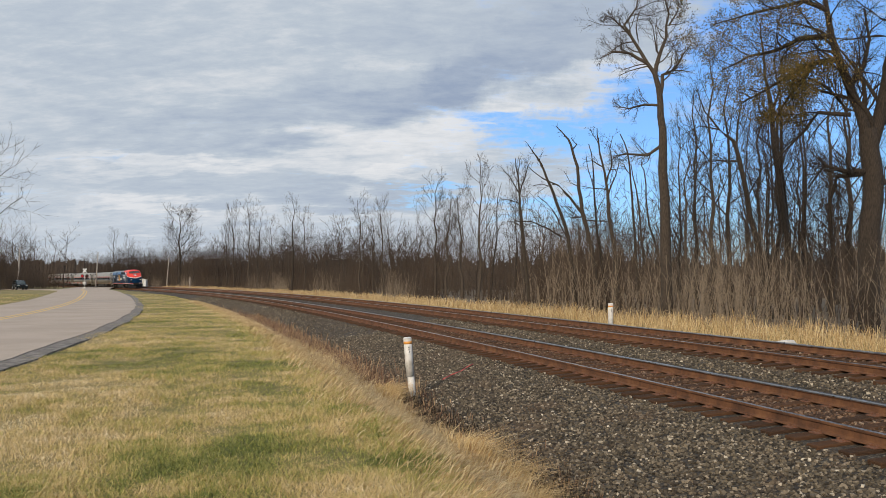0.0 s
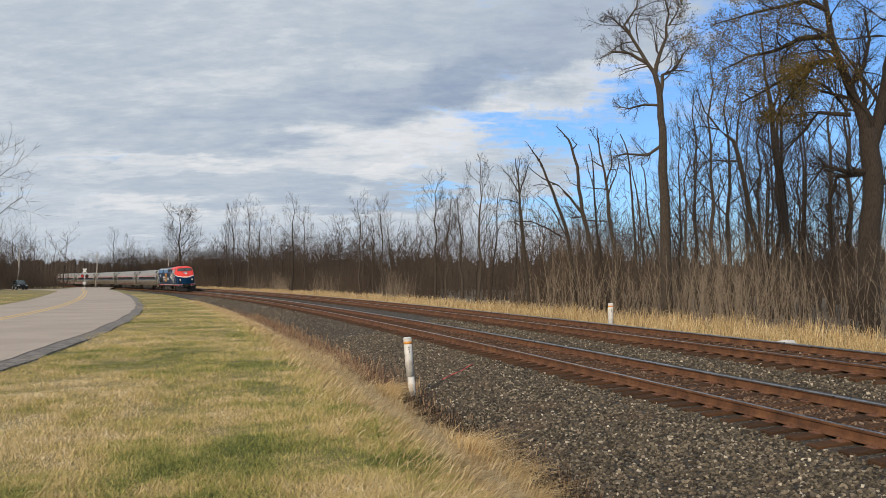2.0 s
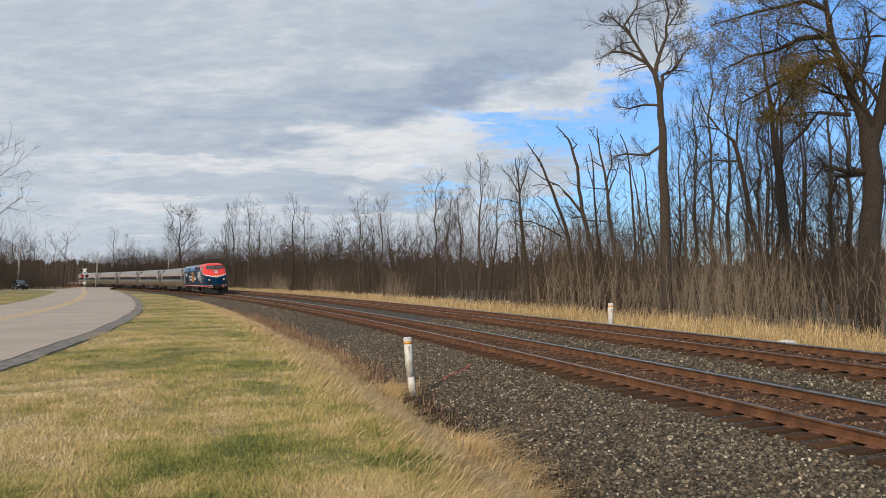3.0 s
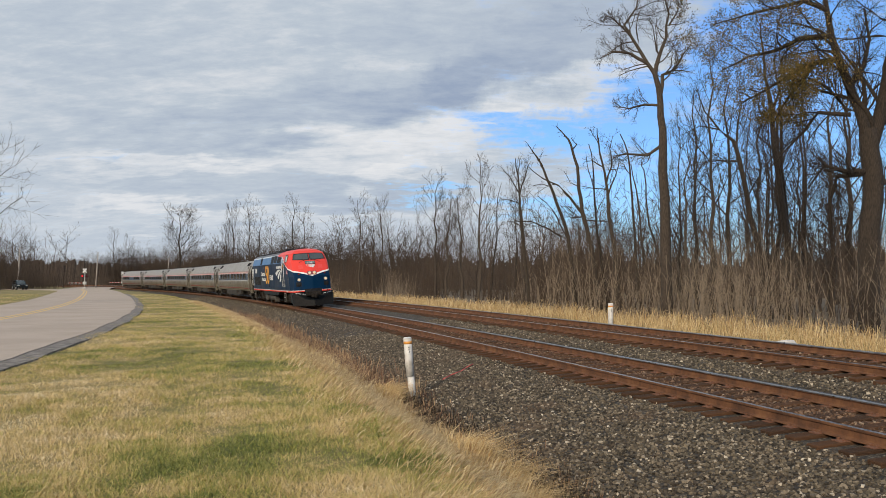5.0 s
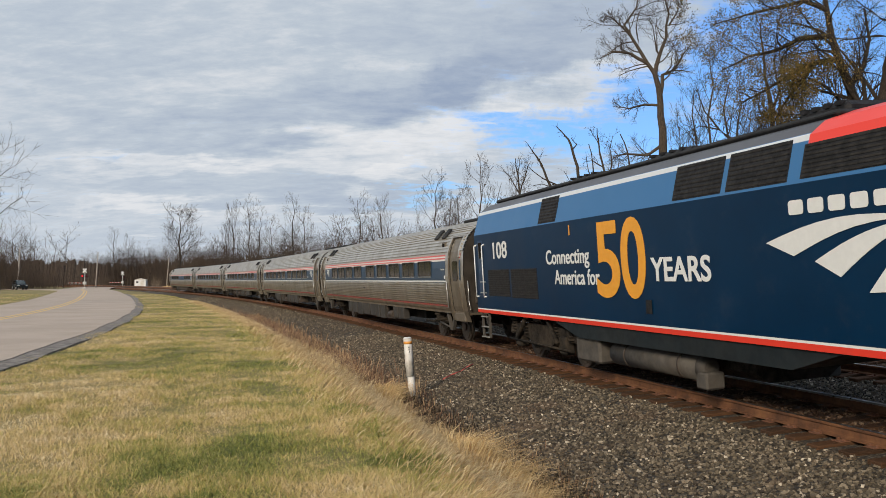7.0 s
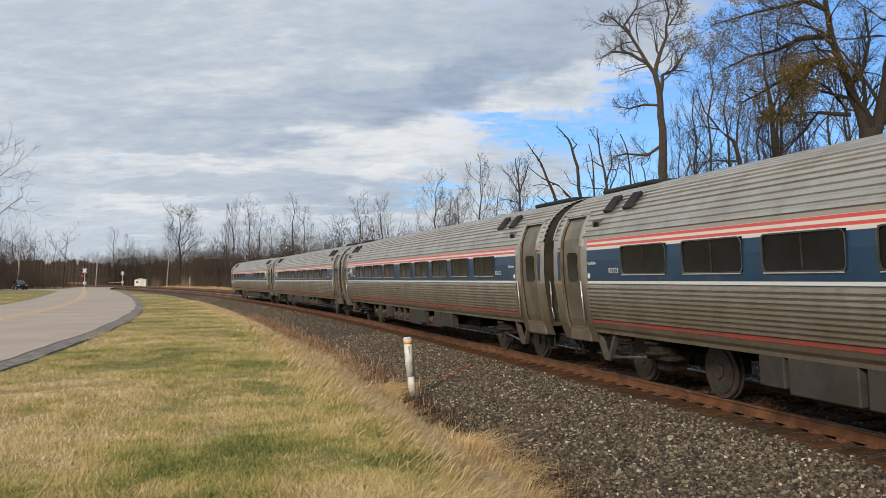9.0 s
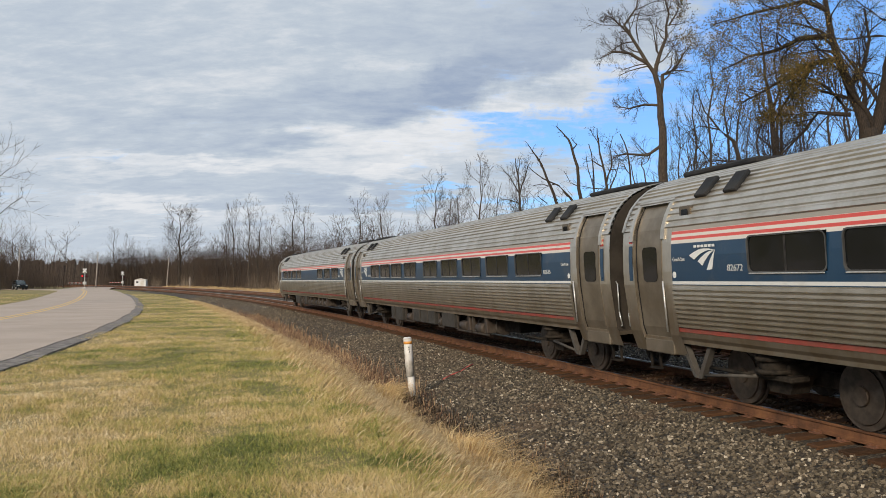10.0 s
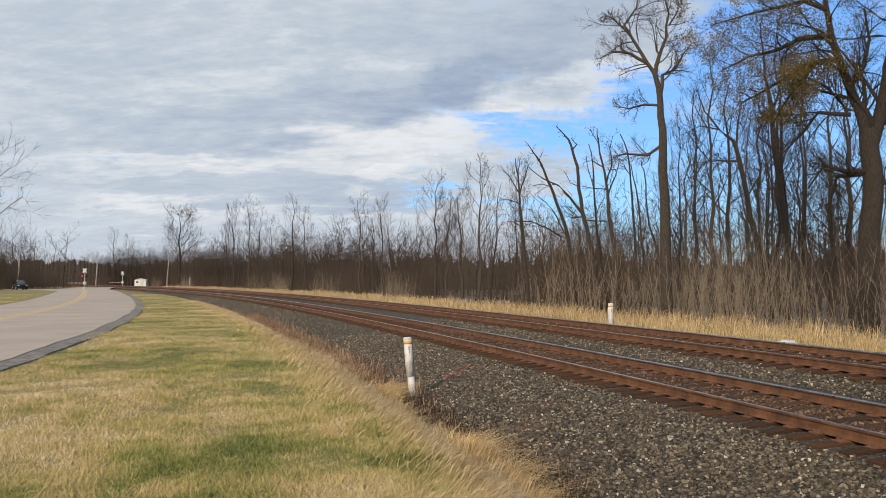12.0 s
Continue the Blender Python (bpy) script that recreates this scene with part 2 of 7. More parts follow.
def loco_paint(n, s):
    """Midnight blue with a red cab, a pale sweep between them, sky-blue shoulders and a red sill line."""
    o = n.put("ShaderNodeTexCoord").outputs["Object"]
    x, y, z = n.put("ShaderNodeSeparateXYZ", Vector=o).outputs
    ay = n.math("ABSOLUTE", y)
    fade = n.noise(o, 0.8, 6, 0.6)
    c = n.mix(n.lerp(fade, 0.3, 0.7, 0, 1), (0.0003, 0.018, 0.052), (0.0006, 0.024, 0.066))
    shoulder = n.step(z, 3.255, 3.265)
    c = n.mix(shoulder, c, (0.045, 0.150, 0.33))
    c = n.mix(n.math("MULTIPLY", n.step(z, 3.80, 3.81), n.step(z, 3.90, 3.89)), c, (0.60, 0.64, 0.68))
    c = n.mix(n.step(z, 3.90, 3.91), c, (0.075, 0.078, 0.09))
    # the sweep: high beside the cab door, low round the nose, with a point at the centre
    line = n.math("ADD", n.step(x, 5.4, 8.7, 3.70, 2.80), n.lerp(x, 8.3, 10.4, 0.0, -0.48))
    line = n.math("SUBTRACT", line, n.math("MULTIPLY", n.step(x, 9.2, 10.0), n.lerp(ay, 0.0, 1.3, 0.20, -0.03)))
    above = n.math("SUBTRACT", z, line)
    cab = n.math("MULTIPLY", n.step(above, 0.0, 0.008), n.step(n.math("ADD", x, n.math("MULTIPLY", n.math("SUBTRACT", z, 3.3), 0.5)), 3.98, 4.0))
    red_zone = n.math("MULTIPLY", n.step(x, 3.90, 3.92), n.step(z, 3.66, 3.67))
    cab = n.math("MAXIMUM", n.math("MULTIPLY", cab, n.step(x, 5.5, 5.52)), red_zone)
    c = n.mix(cab, c, (0.74, 0.066, 0.052))
    edge = n.math("MULTIPLY", n.math("MULTIPLY", n.step(above, -0.005, 0.0), n.step(above, 0.085, 0.08)), n.step(x, 5.6, 5.65))
    c = n.mix(edge, c, (0.72, 0.72, 0.70))
    c = n.mix(n.step(z, 1.225, 1.22), c, (0.72, 0.72, 0.70))
    c = n.mix(n.step(z, 1.19, 1.185), c, (0.70, 0.05, 0.03))
    c = n.mix(n.math("MULTIPLY", n.step(n.noise(o, 1.7, 8, 0.7), 0.52, 0.78), 0.10), c, (0.12, 0.11, 0.10))
    n.feed(s.inputs["Base Color"], c)
    n.feed(s.inputs["Roughness"], n.lerp(fade, 0.3, 0.7, 0.3, 0.42))
    s.inputs["Specular IOR Level"].default_value = 0.14


M_EARTH, M_GRAVEL, M_STONE = material("earth", earth), material("ballast", gravel), material("stone", stone_look)
M_RUSTSTONE = material("rusty stone", rust_stone)
M_ASPHALT, M_RAIL, M_TIE = material("asphalt", asphalt_look), material("rusty rail", rail_side), material("creosoted wood", tie_look)
M_RAILTOP = plain("polished rail head", (0.46, 0.44, 0.42), (0.32, 0.30, 0.29), 2.0, 0.34, 1.0, 0.01)
M_PLATE = plain("rusty iron", (0.13, 0.055, 0.03), (0.20, 0.09, 0.05), 14, 0.9)
M_STEELCAR, M_BAND, M_LOCO = material("dull stainless", steel_car), material("band paint", band_paint), material("engine paint", loco_paint)
M_SOOT = plain("sooty running gear", (0.008, 0.007, 0.0065), (0.024, 0.021, 0.018), 5, 0.8, 0.0, 0.3, 0.4, (0.055, 0.042, 0.031), gloss=0.12)
M_TRUCK = plain("dusty truck iron", (0.010, 0.009, 0.008), (0.036, 0.030, 0.024), 6, 0.85, 0.0, 0.4, 0.55, (0.075, 0.058, 0.042), gloss=0.12)
M_GREY = plain("grey enamel", (0.017, 0.018, 0.020), (0.030, 0.031, 0.033), 3, 0.65, 0, 0.05, 0.4, (0.042, 0.035, 0.027), gloss=0.12)
M_BLACK = plain("black", (0.012, 0.012, 0.013), (0.025, 0.025, 0.027), 8, 0.5, 0, 0.05, gloss=0.12)
M_RUBBER = plain("dark rubber", (0.02, 0.02, 0.02), (0.045, 0.042, 0.04), 8, 0.8, gloss=0.12)
M_WHEEL = plain("wheel steel", (0.055, 0.045, 0.037), (0.10, 0.082, 0.066), 6, 0.6, 0.5, 0.1, 0.5, (0.11, 0.07, 0.05))
M_GLASS = plain("tinted pane", (0.006, 0.007, 0.008), (0.011, 0.012, 0.013), 1.2, 0.09, 0, 0, gloss=0.28)
M_WIND = plain("windscreen", (0.05, 0.065, 0.07), (0.075, 0.09, 0.095), 0.9, 0.1, 0, 0)
M_TRIM = plain("bright trim", (0.62, 0.62, 0.60), (0.50, 0.50, 0.48), 5, 0.35, 0.6, 0.02)
M_DOOR = plain("door steel", (0.26, 0.225, 0.175), (0.17, 0.142, 0.105), 1.5, 0.42, 0.55, 0.03, 0.5, (0.14, 0.11, 0.08))
M_FRAME = plain("dull frame metal", (0.12, 0.12, 0.118), (0.07, 0.07, 0.068), 3, 0.4, 0.5, 0.02)
# gangway and end walls: base darkened to deepen the shade between the cars
M_GASKET = plain("weathered gangway in gap shade", (0.05, 0.042, 0.034), (0.028, 0.024, 0.02), 2, 0.8, gloss=0.12)
M_WHITE = plain("white vinyl", (0.71, 0.72, 0.71), (0.67, 0.68, 0.67), 6, 0.5, 0, 0.03)
M_FADED = plain("faded white lettering", (0.48, 0.50, 0.50), (0.40, 0.42, 0.43), 6, 0.5, 0, 0.03)
M_GOLD = plain("golden vinyl", (0.76, 0.34, 0.028), (0.72, 0.315, 0.026), 6, 0.5, 0, 0.03)
M_RED = plain("red paint", (0.50, 0.042, 0.032), (0.40, 0.036, 0.026), 6, 0.45, 0, 0.03, 0.3, (0.16, 0.06, 0.045))
M_DARKLENS = plain("unlit red lens", (0.05, 0.008, 0.008), (0.07, 0.012, 0.01), 9, 0.25)
M_IRON = plain("grey iron", (0.065, 0.060, 0.054), (0.095, 0.086, 0.075), 5, 0.75, 0, 0.2, 0.5, (0.055, 0.043, 0.032), gloss=0.2)
M_BOX = plain("grey equipment paint", (0.036, 0.034, 0.031), (0.056, 0.052, 0.047), 3, 0.7, 0, 0.05, 0.55, (0.05, 0.040, 0.030), gloss=0.2)
M_PLOUGH = plain("plough black", (0.010, 0.010, 0.0105), (0.018, 0.0175, 0.017), 4, 0.7, 0, 0.1, 0.3, (0.035, 0.03, 0.025), gloss=0.2)
M_SKIRT = plain("skirt grey", (0.010, 0.015, 0.018), (0.016, 0.022, 0.025), 2, 0.6, 0, 0.05, 0.3, (0.03, 0.026, 0.022), gloss=0.2)
M_ENDBLUE = plain("end blue", (0.008, 0.036, 0.080), (0.013, 0.047, 0.098), 3, 0.35)
M_SILL = plain("faded red line", (0.30, 0.045, 0.030), (0.19, 0.045, 0.032), 2.5, 0.6, 0, 0.03, 0.6, (0.13, 0.075, 0.05))
M_ORANGE = plain("orange tape", (0.75, 0.33, 0.05), (0.62, 0.26, 0.05), 12, 0.6, 0, 0.05)
M_POST = plain("weathered white post", (0.72, 0.69, 0.64), (0.55, 0.52, 0.47), 9, 0.6, 0, 0.2, 0.35, (0.3, 0.25, 0.19))
M_YELLOW = plain("yellow road paint", (0.74, 0.50, 0.17), (0.62, 0.43, 0.18), 9, 0.8, 0, 0.2)
M_POLE = plain("grey pole wood", (0.30, 0.26, 0.22), (0.42, 0.37, 0.32), 4, 0.9)
M_CARPAINT = plain("dark car paint", (0.012, 0.022, 0.032), (0.02, 0.032, 0.042), 3, 0.22, 0.2, 0)
M_SHOULDER = plain("gravel shoulder", (0.13, 0.112, 0.095), (0.30, 0.265, 0.23), 7.0, 0.95, 0, 0.9, 0.6, (0.085, 0.072, 0.06))


def glow(name, color, strength):
    m = bpy.data.materials.new(name)
    m.use_nodes = True
    n = Nodes(m.node_tree)
    n.feed(n.put("ShaderNodeOutputMaterial").inputs[0], n.put("ShaderNodeEmission", Color=(*color, 1), Strength=strength))
    return m


M_LAMP = glow("lit lamp", (1.0, 0.74, 0.44), 1.15)
M_SIGNAL = glow("lit red lens", (1.0, 0.05, 0.06), 0.9)


# ---- mesh helpers ----
def part(name, bm, mat, parent=None, label=""):
    """Links a bmesh as one mesh object, under a thing or a part."""
    me = bpy.data.meshes.new(name)
    bm.to_mesh(me)
    bm.free()
    for m in (mat if isinstance(mat, (list, tuple)) else [mat]):
        me.materials.append(m)
    ob = new(name, me)
    ob.parent = parent
    return tagged(ob, label)


def raw(name, verts, faces, mat, parent=None, smooth=False):
    me = bpy.data.meshes.new(name)
    me.from_pydata(np.asarray(verts, dtype=float).tolist(), [], np.asarray(faces).tolist() if isinstance(faces, np.ndarray) else faces)
    me.materials.append(mat)
    if smooth:
        me.polygons.foreach_set("use_smooth", [True] * len(me.polygons))
    ob = new(name, me)
    ob.parent = parent
    return ob


def thing(name, label, category, group="", m=None):
    ob = new(name)
    ob.empty_display_size = 0.2
    if m is not None:
        ob.matrix_basis = m
    return tagged(ob, label, category, group)


def box(bm, x0, x1, y0, y1, z0, z1, bevel=0.0, mat=0):
    """Adds a box, with its edges eased."""
    vs = [bm.verts.new((x, y, z)) for x in (x0, x1) for y in (y0, y1) for z in (z0, z1)]
    fs = [bm.faces.new([vs[i] for i in q]) for q in ((0, 1, 3, 2), (4, 6, 7, 5), (0, 4, 5, 1), (2, 3, 7, 6), (0, 2, 6, 4), (1, 5, 7, 3))]
    for f in fs:
        f.material_index = mat
    if bevel:
        bmesh.ops.bevel(bm, geom=list({e for f in fs for e in f.edges}), offset=bevel, segments=1, affect="EDGES")
    return bm


def rod(bm, a, b, r, sides=8, r2=None, mat=0):
    """Adds a round bar from a to b, tapering to r2."""
    a, b = Vector(a), Vector(b)
    q = (b - a).to_track_quat("Z", "Y").to_matrix()
    rings = []
    for c, rr in ((a, r), (b, r if r2 is None else r2)):
        rings.append([bm.verts.new(c + q @ Vector((rr * math.cos(k * math.tau / sides), rr * math.sin(k * math.tau / sides), 0))) for k in range(sides)])
    fs = [bm.faces.new((rings[0][k], rings[0][(k + 1) % sides], rings[1][(k + 1) % sides], rings[1][k])) for k in range(sides)]
    for f in fs:
        f.smooth = True
    fs += [bm.faces.new(rings[0][::-1]), bm.faces.new(rings[1])]
    for f in fs:
        f.material_index = mat
    return bm


def prism(bm, outline, axis, lo, hi, mat=0):
    """Adds a slab: an outline of (a, b) pairs in the plane across axis (0, 1 or 2), from lo to hi."""
    def at(p, w):
        return [(w, p[0], p[1]), (p[0], w, p[1]), (p[0], p[1], w)][axis]
    A = [bm.verts.new(at(p, lo)) for p in outline]
    B = [bm.verts.new(at(p, hi)) for p in outline]
    fs = [bm.faces.new(A), bm.faces.new(B[::-1])]
    for i in range(len(A)):
        j = (i + 1) % len(A)
        fs.append(bm.faces.new((A[j], A[i], B[i], B[j])))
    for f in fs:
        f.material_index = mat
    bmesh.ops.recalc_face_normals(bm, faces=fs)
    return bm


# ---- the line of the railway ----
# u runs along the near track in the way of travel, l to its far side; a curve of about 750 m radius, canted inwards
STEP = 0.5
US = np.arange(-440, 240, STEP)
_u = np.clip(US, -440, 60)
_h = math.radians(-74.421) - 0.00134 * US - 0.00000065 * _u ** 2 / 2 - 0.0000000036 * _u ** 3 / 6
_i0 = int(round(440 / STEP))
CX, CY = np.cumsum(np.cos(_h)) * STEP, np.cumsum(np.sin(_h)) * STEP
CX, CY = CX - CX[_i0] + 6.075, CY - CY[_i0] + 12.003
CANT = math.asin(0.0948 / 1.5)
GRADE = 0.00048
SEP, RISE = 3.934, 0.326


def along(u):
    """Place and heading of the near track's centre line at u."""
    return np.interp(u, US, CX), np.interp(u, US, CY), np.interp(u, US, _h)


def on_bed(u, l, z):
    """World places of points at l across and z over the rail plane of the near track, level across."""
    x, y, h = along(u)
    return np.stack([x - np.sin(h) * l, y + np.cos(h) * l, z + GRADE * np.asarray(u)], -1)


def tracked(x, y):
    """u and l of ground points, by the nearest place on the centre line."""
    pick = np.arange(0, len(US), 4)
    x, y = np.asarray(x), np.asarray(y)
    best = np.full(x.shape, 1e18)
    u = np.zeros(x.shape)
    for i in pick:
        dd = (x - CX[i]) ** 2 + (y - CY[i]) ** 2
        k = dd < best
        best[k], u[k] = dd[k], US[i]
    cx, cy, h = along(u)
    u = u + (x - cx) * np.cos(h) + (y - cy) * np.sin(h)
    cx, cy, h = along(u)
    return u, -(x - cx) * np.sin(h) + (y - cy) * np.cos(h)


def smooth(v, a, b):
    t = np.clip((v - a) / (b - a), 0, 1)
    return t * t * (3 - 2 * t)


def lawn_height(y):
    return 0.3 - 0.3 * smooth(y, 10, 80) - 0.0005 * np.maximum(0, y - 80)


def ground_height(x, y, u, l):
    near = lawn_height(np.maximum(y, 0)) + 0.03 * np.sin(x * 0.9 + 1) * np.sin(y * 0.7) * smooth(np.abs(l), 6, 9)
    far = -0.15 + GRADE * u + 0 * l + 0.10 * np.sin(x * 0.31) * np.sin(y * 0.23 + 2)
    ditch = -0.78 + GRADE * u + 0 * l
    z = np.where(l < 0, ditch + (near - ditch) * smooth(-l, 5.6, 7.2), ditch + (far - ditch) * smooth(l, 7.0, 8.6))
    return z


# ---- ground ----
def ground():
    n = 230
    t = np.linspace(-1, 1, n)
    gx = np.sinh(t * 6.2) / np.sinh(6.2) * 2600 - 2
    s = np.linspace(0, 1, n)
    gy = np.sinh(s * 6.6 - 1.2) / np.sinh(5.4) * 2600 + 8
    X, Y = np.meshgrid(gx, gy)
    u, l = tracked(X, Y)
    Z = ground_height(X, Y, u, l)
    idx = np.arange(n * n).reshape(n, n)
    faces = np.stack([idx[:-1, :-1], idx[:-1, 1:], idx[1:, 1:], idx[1:, :-1]], -1).reshape(-1, 4)
    ob = raw("ground", np.stack([X, Y, Z], -1).reshape(-1, 3), faces, M_EARTH, smooth=True)
    lit = smooth(l, 11.5, 15.0) + smooth(np.hypot(X, Y), 260, 320)
    at = ob.data.attributes.new("litter", "FLOAT", "POINT")
    at.data.foreach_set("value", np.clip(lit, 0, 1).ravel().astype(np.float32))
    tagged(ob, "mown grass going tan, with leaf litter under the woods", "ground", kind="structure")


ground()


def ribbon(name, mat, points, half, lift, label, category):
    """A strip of paving along a smooth centre line, resting on the lawn."""
    P = np.array(points, float)
    d = np.r_[0, np.cumsum(np.hypot(*np.diff(P, axis=0).T))]
    s = np.arange(0, d[-1], 1.5)
    x, y = np.interp(s, d, P[:, 0]), np.interp(s, d, P[:, 1])
    k = np.ones(13) / 13
    px, py = np.pad(x, 6, mode="reflect", reflect_type="odd"), np.pad(y, 6, mode="reflect", reflect_type="odd")
    x, y = np.convolve(px, k, "valid"), np.convolve(py, k, "valid")
    tx, ty = np.gradient(x), np.gradient(y)
    ln = np.hypot(tx, ty)
    nx, ny = ty / ln, -tx / ln
    lats = np.linspace(half[0], half[1], 7)
    rows = []
    for a in lats:
        wob = 0.05 * np.sin(s * 0.7 + a) + 0.03 * np.sin(s * 1.9) if a in (lats[0], lats[-1]) and half[1] - half[0] > 1 else 0
        rx, ry = x + nx * (a + wob), y + ny * (a + wob)
        rows.append(np.stack([rx, ry, lawn_height(np.maximum(ry, 0)) + lift], -1))
    top = np.stack(rows, 1)
    low = top[:, [0, -1]] - np.array([0, 0, 0.12])
    V = np.concatenate([low[:, :1], top, low[:, 1:]], 1)
    m, w = V.shape[:2]
    idx = np.arange(m * w).reshape(m, w)
    F = np.stack([idx[:-1, :-1], idx[:-1, 1:], idx[1:, 1:], idx[1:, :-1]], -1).reshape(-1, 4)[:, ::-1]
    return tagged(raw(name, V.reshape(-1, 3), F, mat), label, category, kind="structure")


ROAD = [(-8, -24), (-10.5, 0), (-13.6, 18), (-18.5, 35.7), (-24.4, 53.6), (-35, 82), (-46.8, 111), (-58, 138), (-69, 162), (-80, 192), (-88, 215)]
ribbon("road_shoulder", M_SHOULDER, ROAD[:7], (4.0, 5.30), 0.035, "crumbling grey gravel shoulder beside the road", "road shoulder")
ribbon("road", M_ASPHALT, ROAD, (-4.1, 4.80), 0.05, "pale worn asphalt two-lane road bending away", "road")
ribbon("side_road", M_ASPHALT, [(-55, 134), (-66, 153), (-82, 167), (-112, 182), (-150, 196)], (-3.6, 3.6), 0.044, "pale asphalt road branching off behind the lawn", "road")
ribbon("road_line", M_YELLOW, ROAD[:9], (-0.26, -0.10), 0.056, "faded yellow centre line", "road marking")
ribbon("road_line", M_YELLOW, ROAD[:9], (0.10, 0.26), 0.056, "faded yellow centre line", "road marking")


def sweep(name, mat, profile, u0, u1, du, parent=None, dl=0.0, dz=0.0, smooth_it=False, canted=False):
    """A profile of (l, z) pairs carried along the railway."""
    u = np.arange(u0, u1 + du / 2, du)
    P = np.array(profile, float)
    ca, sa = (math.cos(CANT), math.sin(CANT)) if canted else (1, 0)
    V = np.stack([on_bed(u, l * ca - z * sa + dl, l * sa + z * ca + dz) for l, z in P], 1)
    m, w = V.shape[:2]
    idx = np.arange(m * w).reshape(m, w)
    F = np.stack([idx[:-1, :-1], idx[:-1, 1:], idx[1:, 1:], idx[1:, :-1]], -1).reshape(-1, 4)[:, ::-1]
    return raw(name, V.reshape(-1, 3), F, mat, parent, smooth_it)


sa_ = math.sin(CANT)
BED_L = [-5.4, -4.9, -3.4, -2.5, -1.8, -1.4, -1.2, 1.2, 1.5, 2.0, 2.5, 2.72, 5.1, 5.6, 6.6, 8.0, 8.6]
BED_Z = [-0.84, -0.76, -0.58, -0.475, -0.405, -0.345, -0.300, -0.17, -0.14, -0.06, -0.01, 0.018, 0.175, 0.17, -0.05, -0.45, -0.80]
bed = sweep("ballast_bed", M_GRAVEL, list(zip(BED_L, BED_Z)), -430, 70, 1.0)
CRIB = plain("rust-stained ballast", (0.060, 0.034, 0.020), (0.14, 0.080, 0.046), 9.0, 0.95, 0, 0.9, 0.5, (0.03, 0.02, 0.015))
for _dl, _dz in ((0.0, 0.0), (SEP, RISE - SEP * math.sin(CANT))):
    _ls = [-0.68, -0.3, 0.0, 0.6, 1.28]
    tagged(sweep("crib_ballast", CRIB, [(l + _dl, float(np.interp(l, BED_L, BED_Z)) + 0.022 + _dz + _dl * math.sin(CANT)) for l in _ls], -430, 70, 1.0), "rust-stained stones between the ties", "ballast", kind="structure")
tagged(bed, "grey crushed stone ballast under two tracks", "ballast", kind="structure")


# ---- tracks ----
RAIL = [(-0.070, -0.172), (-0.070, -0.160), (-0.012, -0.140), (-0.009, -0.050), (-0.034, -0.038), (-0.036, -0.010), (-0.030, -0.002)]
HEAD = [(-0.030, -0.002), (-0.022, 0.0), (0.022, 0.0), (0.030, -0.002)]


def tie_mesh():
    bm = bmesh.new()
    box(bm, -0.115, 0.115, -1.30, 1.30, -0.36, -0.178, 0.012)
    me = bpy.data.meshes.new("tie")
    bm.to_mesh(me)
    bm.free()
    me.materials.append(M_TIE)
    return me


def plate_mesh():
    bm = bmesh.new()
    for side in (-0.75, 0.75):
        box(bm, -0.095, 0.095, side - 0.17, side + 0.17, -0.182, -0.168)
        for dx, dy in ((-0.06, -0.085), (0.06, 0.085), (0.055, -0.09), (-0.06, 0.10)):
            box(bm, dx - 0.012, dx + 0.012, side + dy - 0.016, side + dy + 0.016, -0.170, -0.140)
    return bm


def track(dl, dz, label):
    ob = thing("railway_track", label, "railway track", "tracks")
    full = RAIL + HEAD[1:3] + [(-a, b) for a, b in RAIL[::-1]]
    worn = [(-0.0385, -0.028), (-0.0375, -0.010), (-0.031, -0.001), (-0.022, 0.002), (0.020, 0.002), (0.030, -0.0005)]
    for side in (-0.75, 0.75):
        prof = [(side + a, b) for a, b in full]
        r = sweep("rail", M_RAIL, prof, -430, 70, 1.0, ob, dl, dz, False, True)
        head = sweep("rail_head", M_RAILTOP, [(side + a, b) for a, b in (worn if side > 0 else [(-a, b) for a, b in worn[::-1]])], -430, 70, 1.0, r, dl, dz, False, True)
        tagged(head, "rail head worn bright by wheels")
    me = tie_mesh()
    rng = random.Random(int(dl * 10) + 5)
    far_v, far_f, plate_v, plate_f = [], [], [], []
    pm = plate_mesh()
    pv = np.array([v.co[:] for v in pm.verts])
    pm.verts.index_update()
    pf = [[v.index for v in f.verts] for f in pm.faces]
    pm.free()
    tv = np.array([v.co[:] for v in me.vertices])
    tf = [list(p.vertices) for p in me.polygons]
    count, base, u = 0, 0, 12.0
    while u > -330:
        x, y, h = along(u)
        p = on_bed(u, dl, dz + rng.uniform(-0.012, 0.006))
        m = pose(p[0], p[1], p[2], 0, 0, math.degrees(h) + rng.uniform(-1.5, 1.5)) @ pose(0, rng.uniform(-0.05, 0.05), 0, math.degrees(CANT))
        A = np.array(m)
        if count < 150:
            t = new("tie", me)
            t.parent, t.matrix_basis = ob, m
        else:
            b = len(far_v) * len(tv)
            far_v.append(tv @ A[:3, :3].T + A[:3, 3])
            far_f += [[i + b for i in f] for f in tf]
        if count < 130:
            b = len(plate_v) * len(pv)
            plate_v.append(pv @ A[:3, :3].T + A[:3, 3])
            plate_f += [[i + b for i in f] for f in pf]
        count += 1
        u -= 0.53
    tagged(raw("far_ties", np.concatenate(far_v), far_f, M_TIE, ob), kind="stuff")
    tagged(raw("tie_plate", np.concatenate(plate_v), plate_f, M_PLATE, ob), "rusty iron tie plates and spikes", kind="stuff")
    return ob


track(0.0, 0.0, "rusty rails on dark wooden ties, near track")
track(SEP, RISE, "rusty rails on dark wooden ties, farther track")


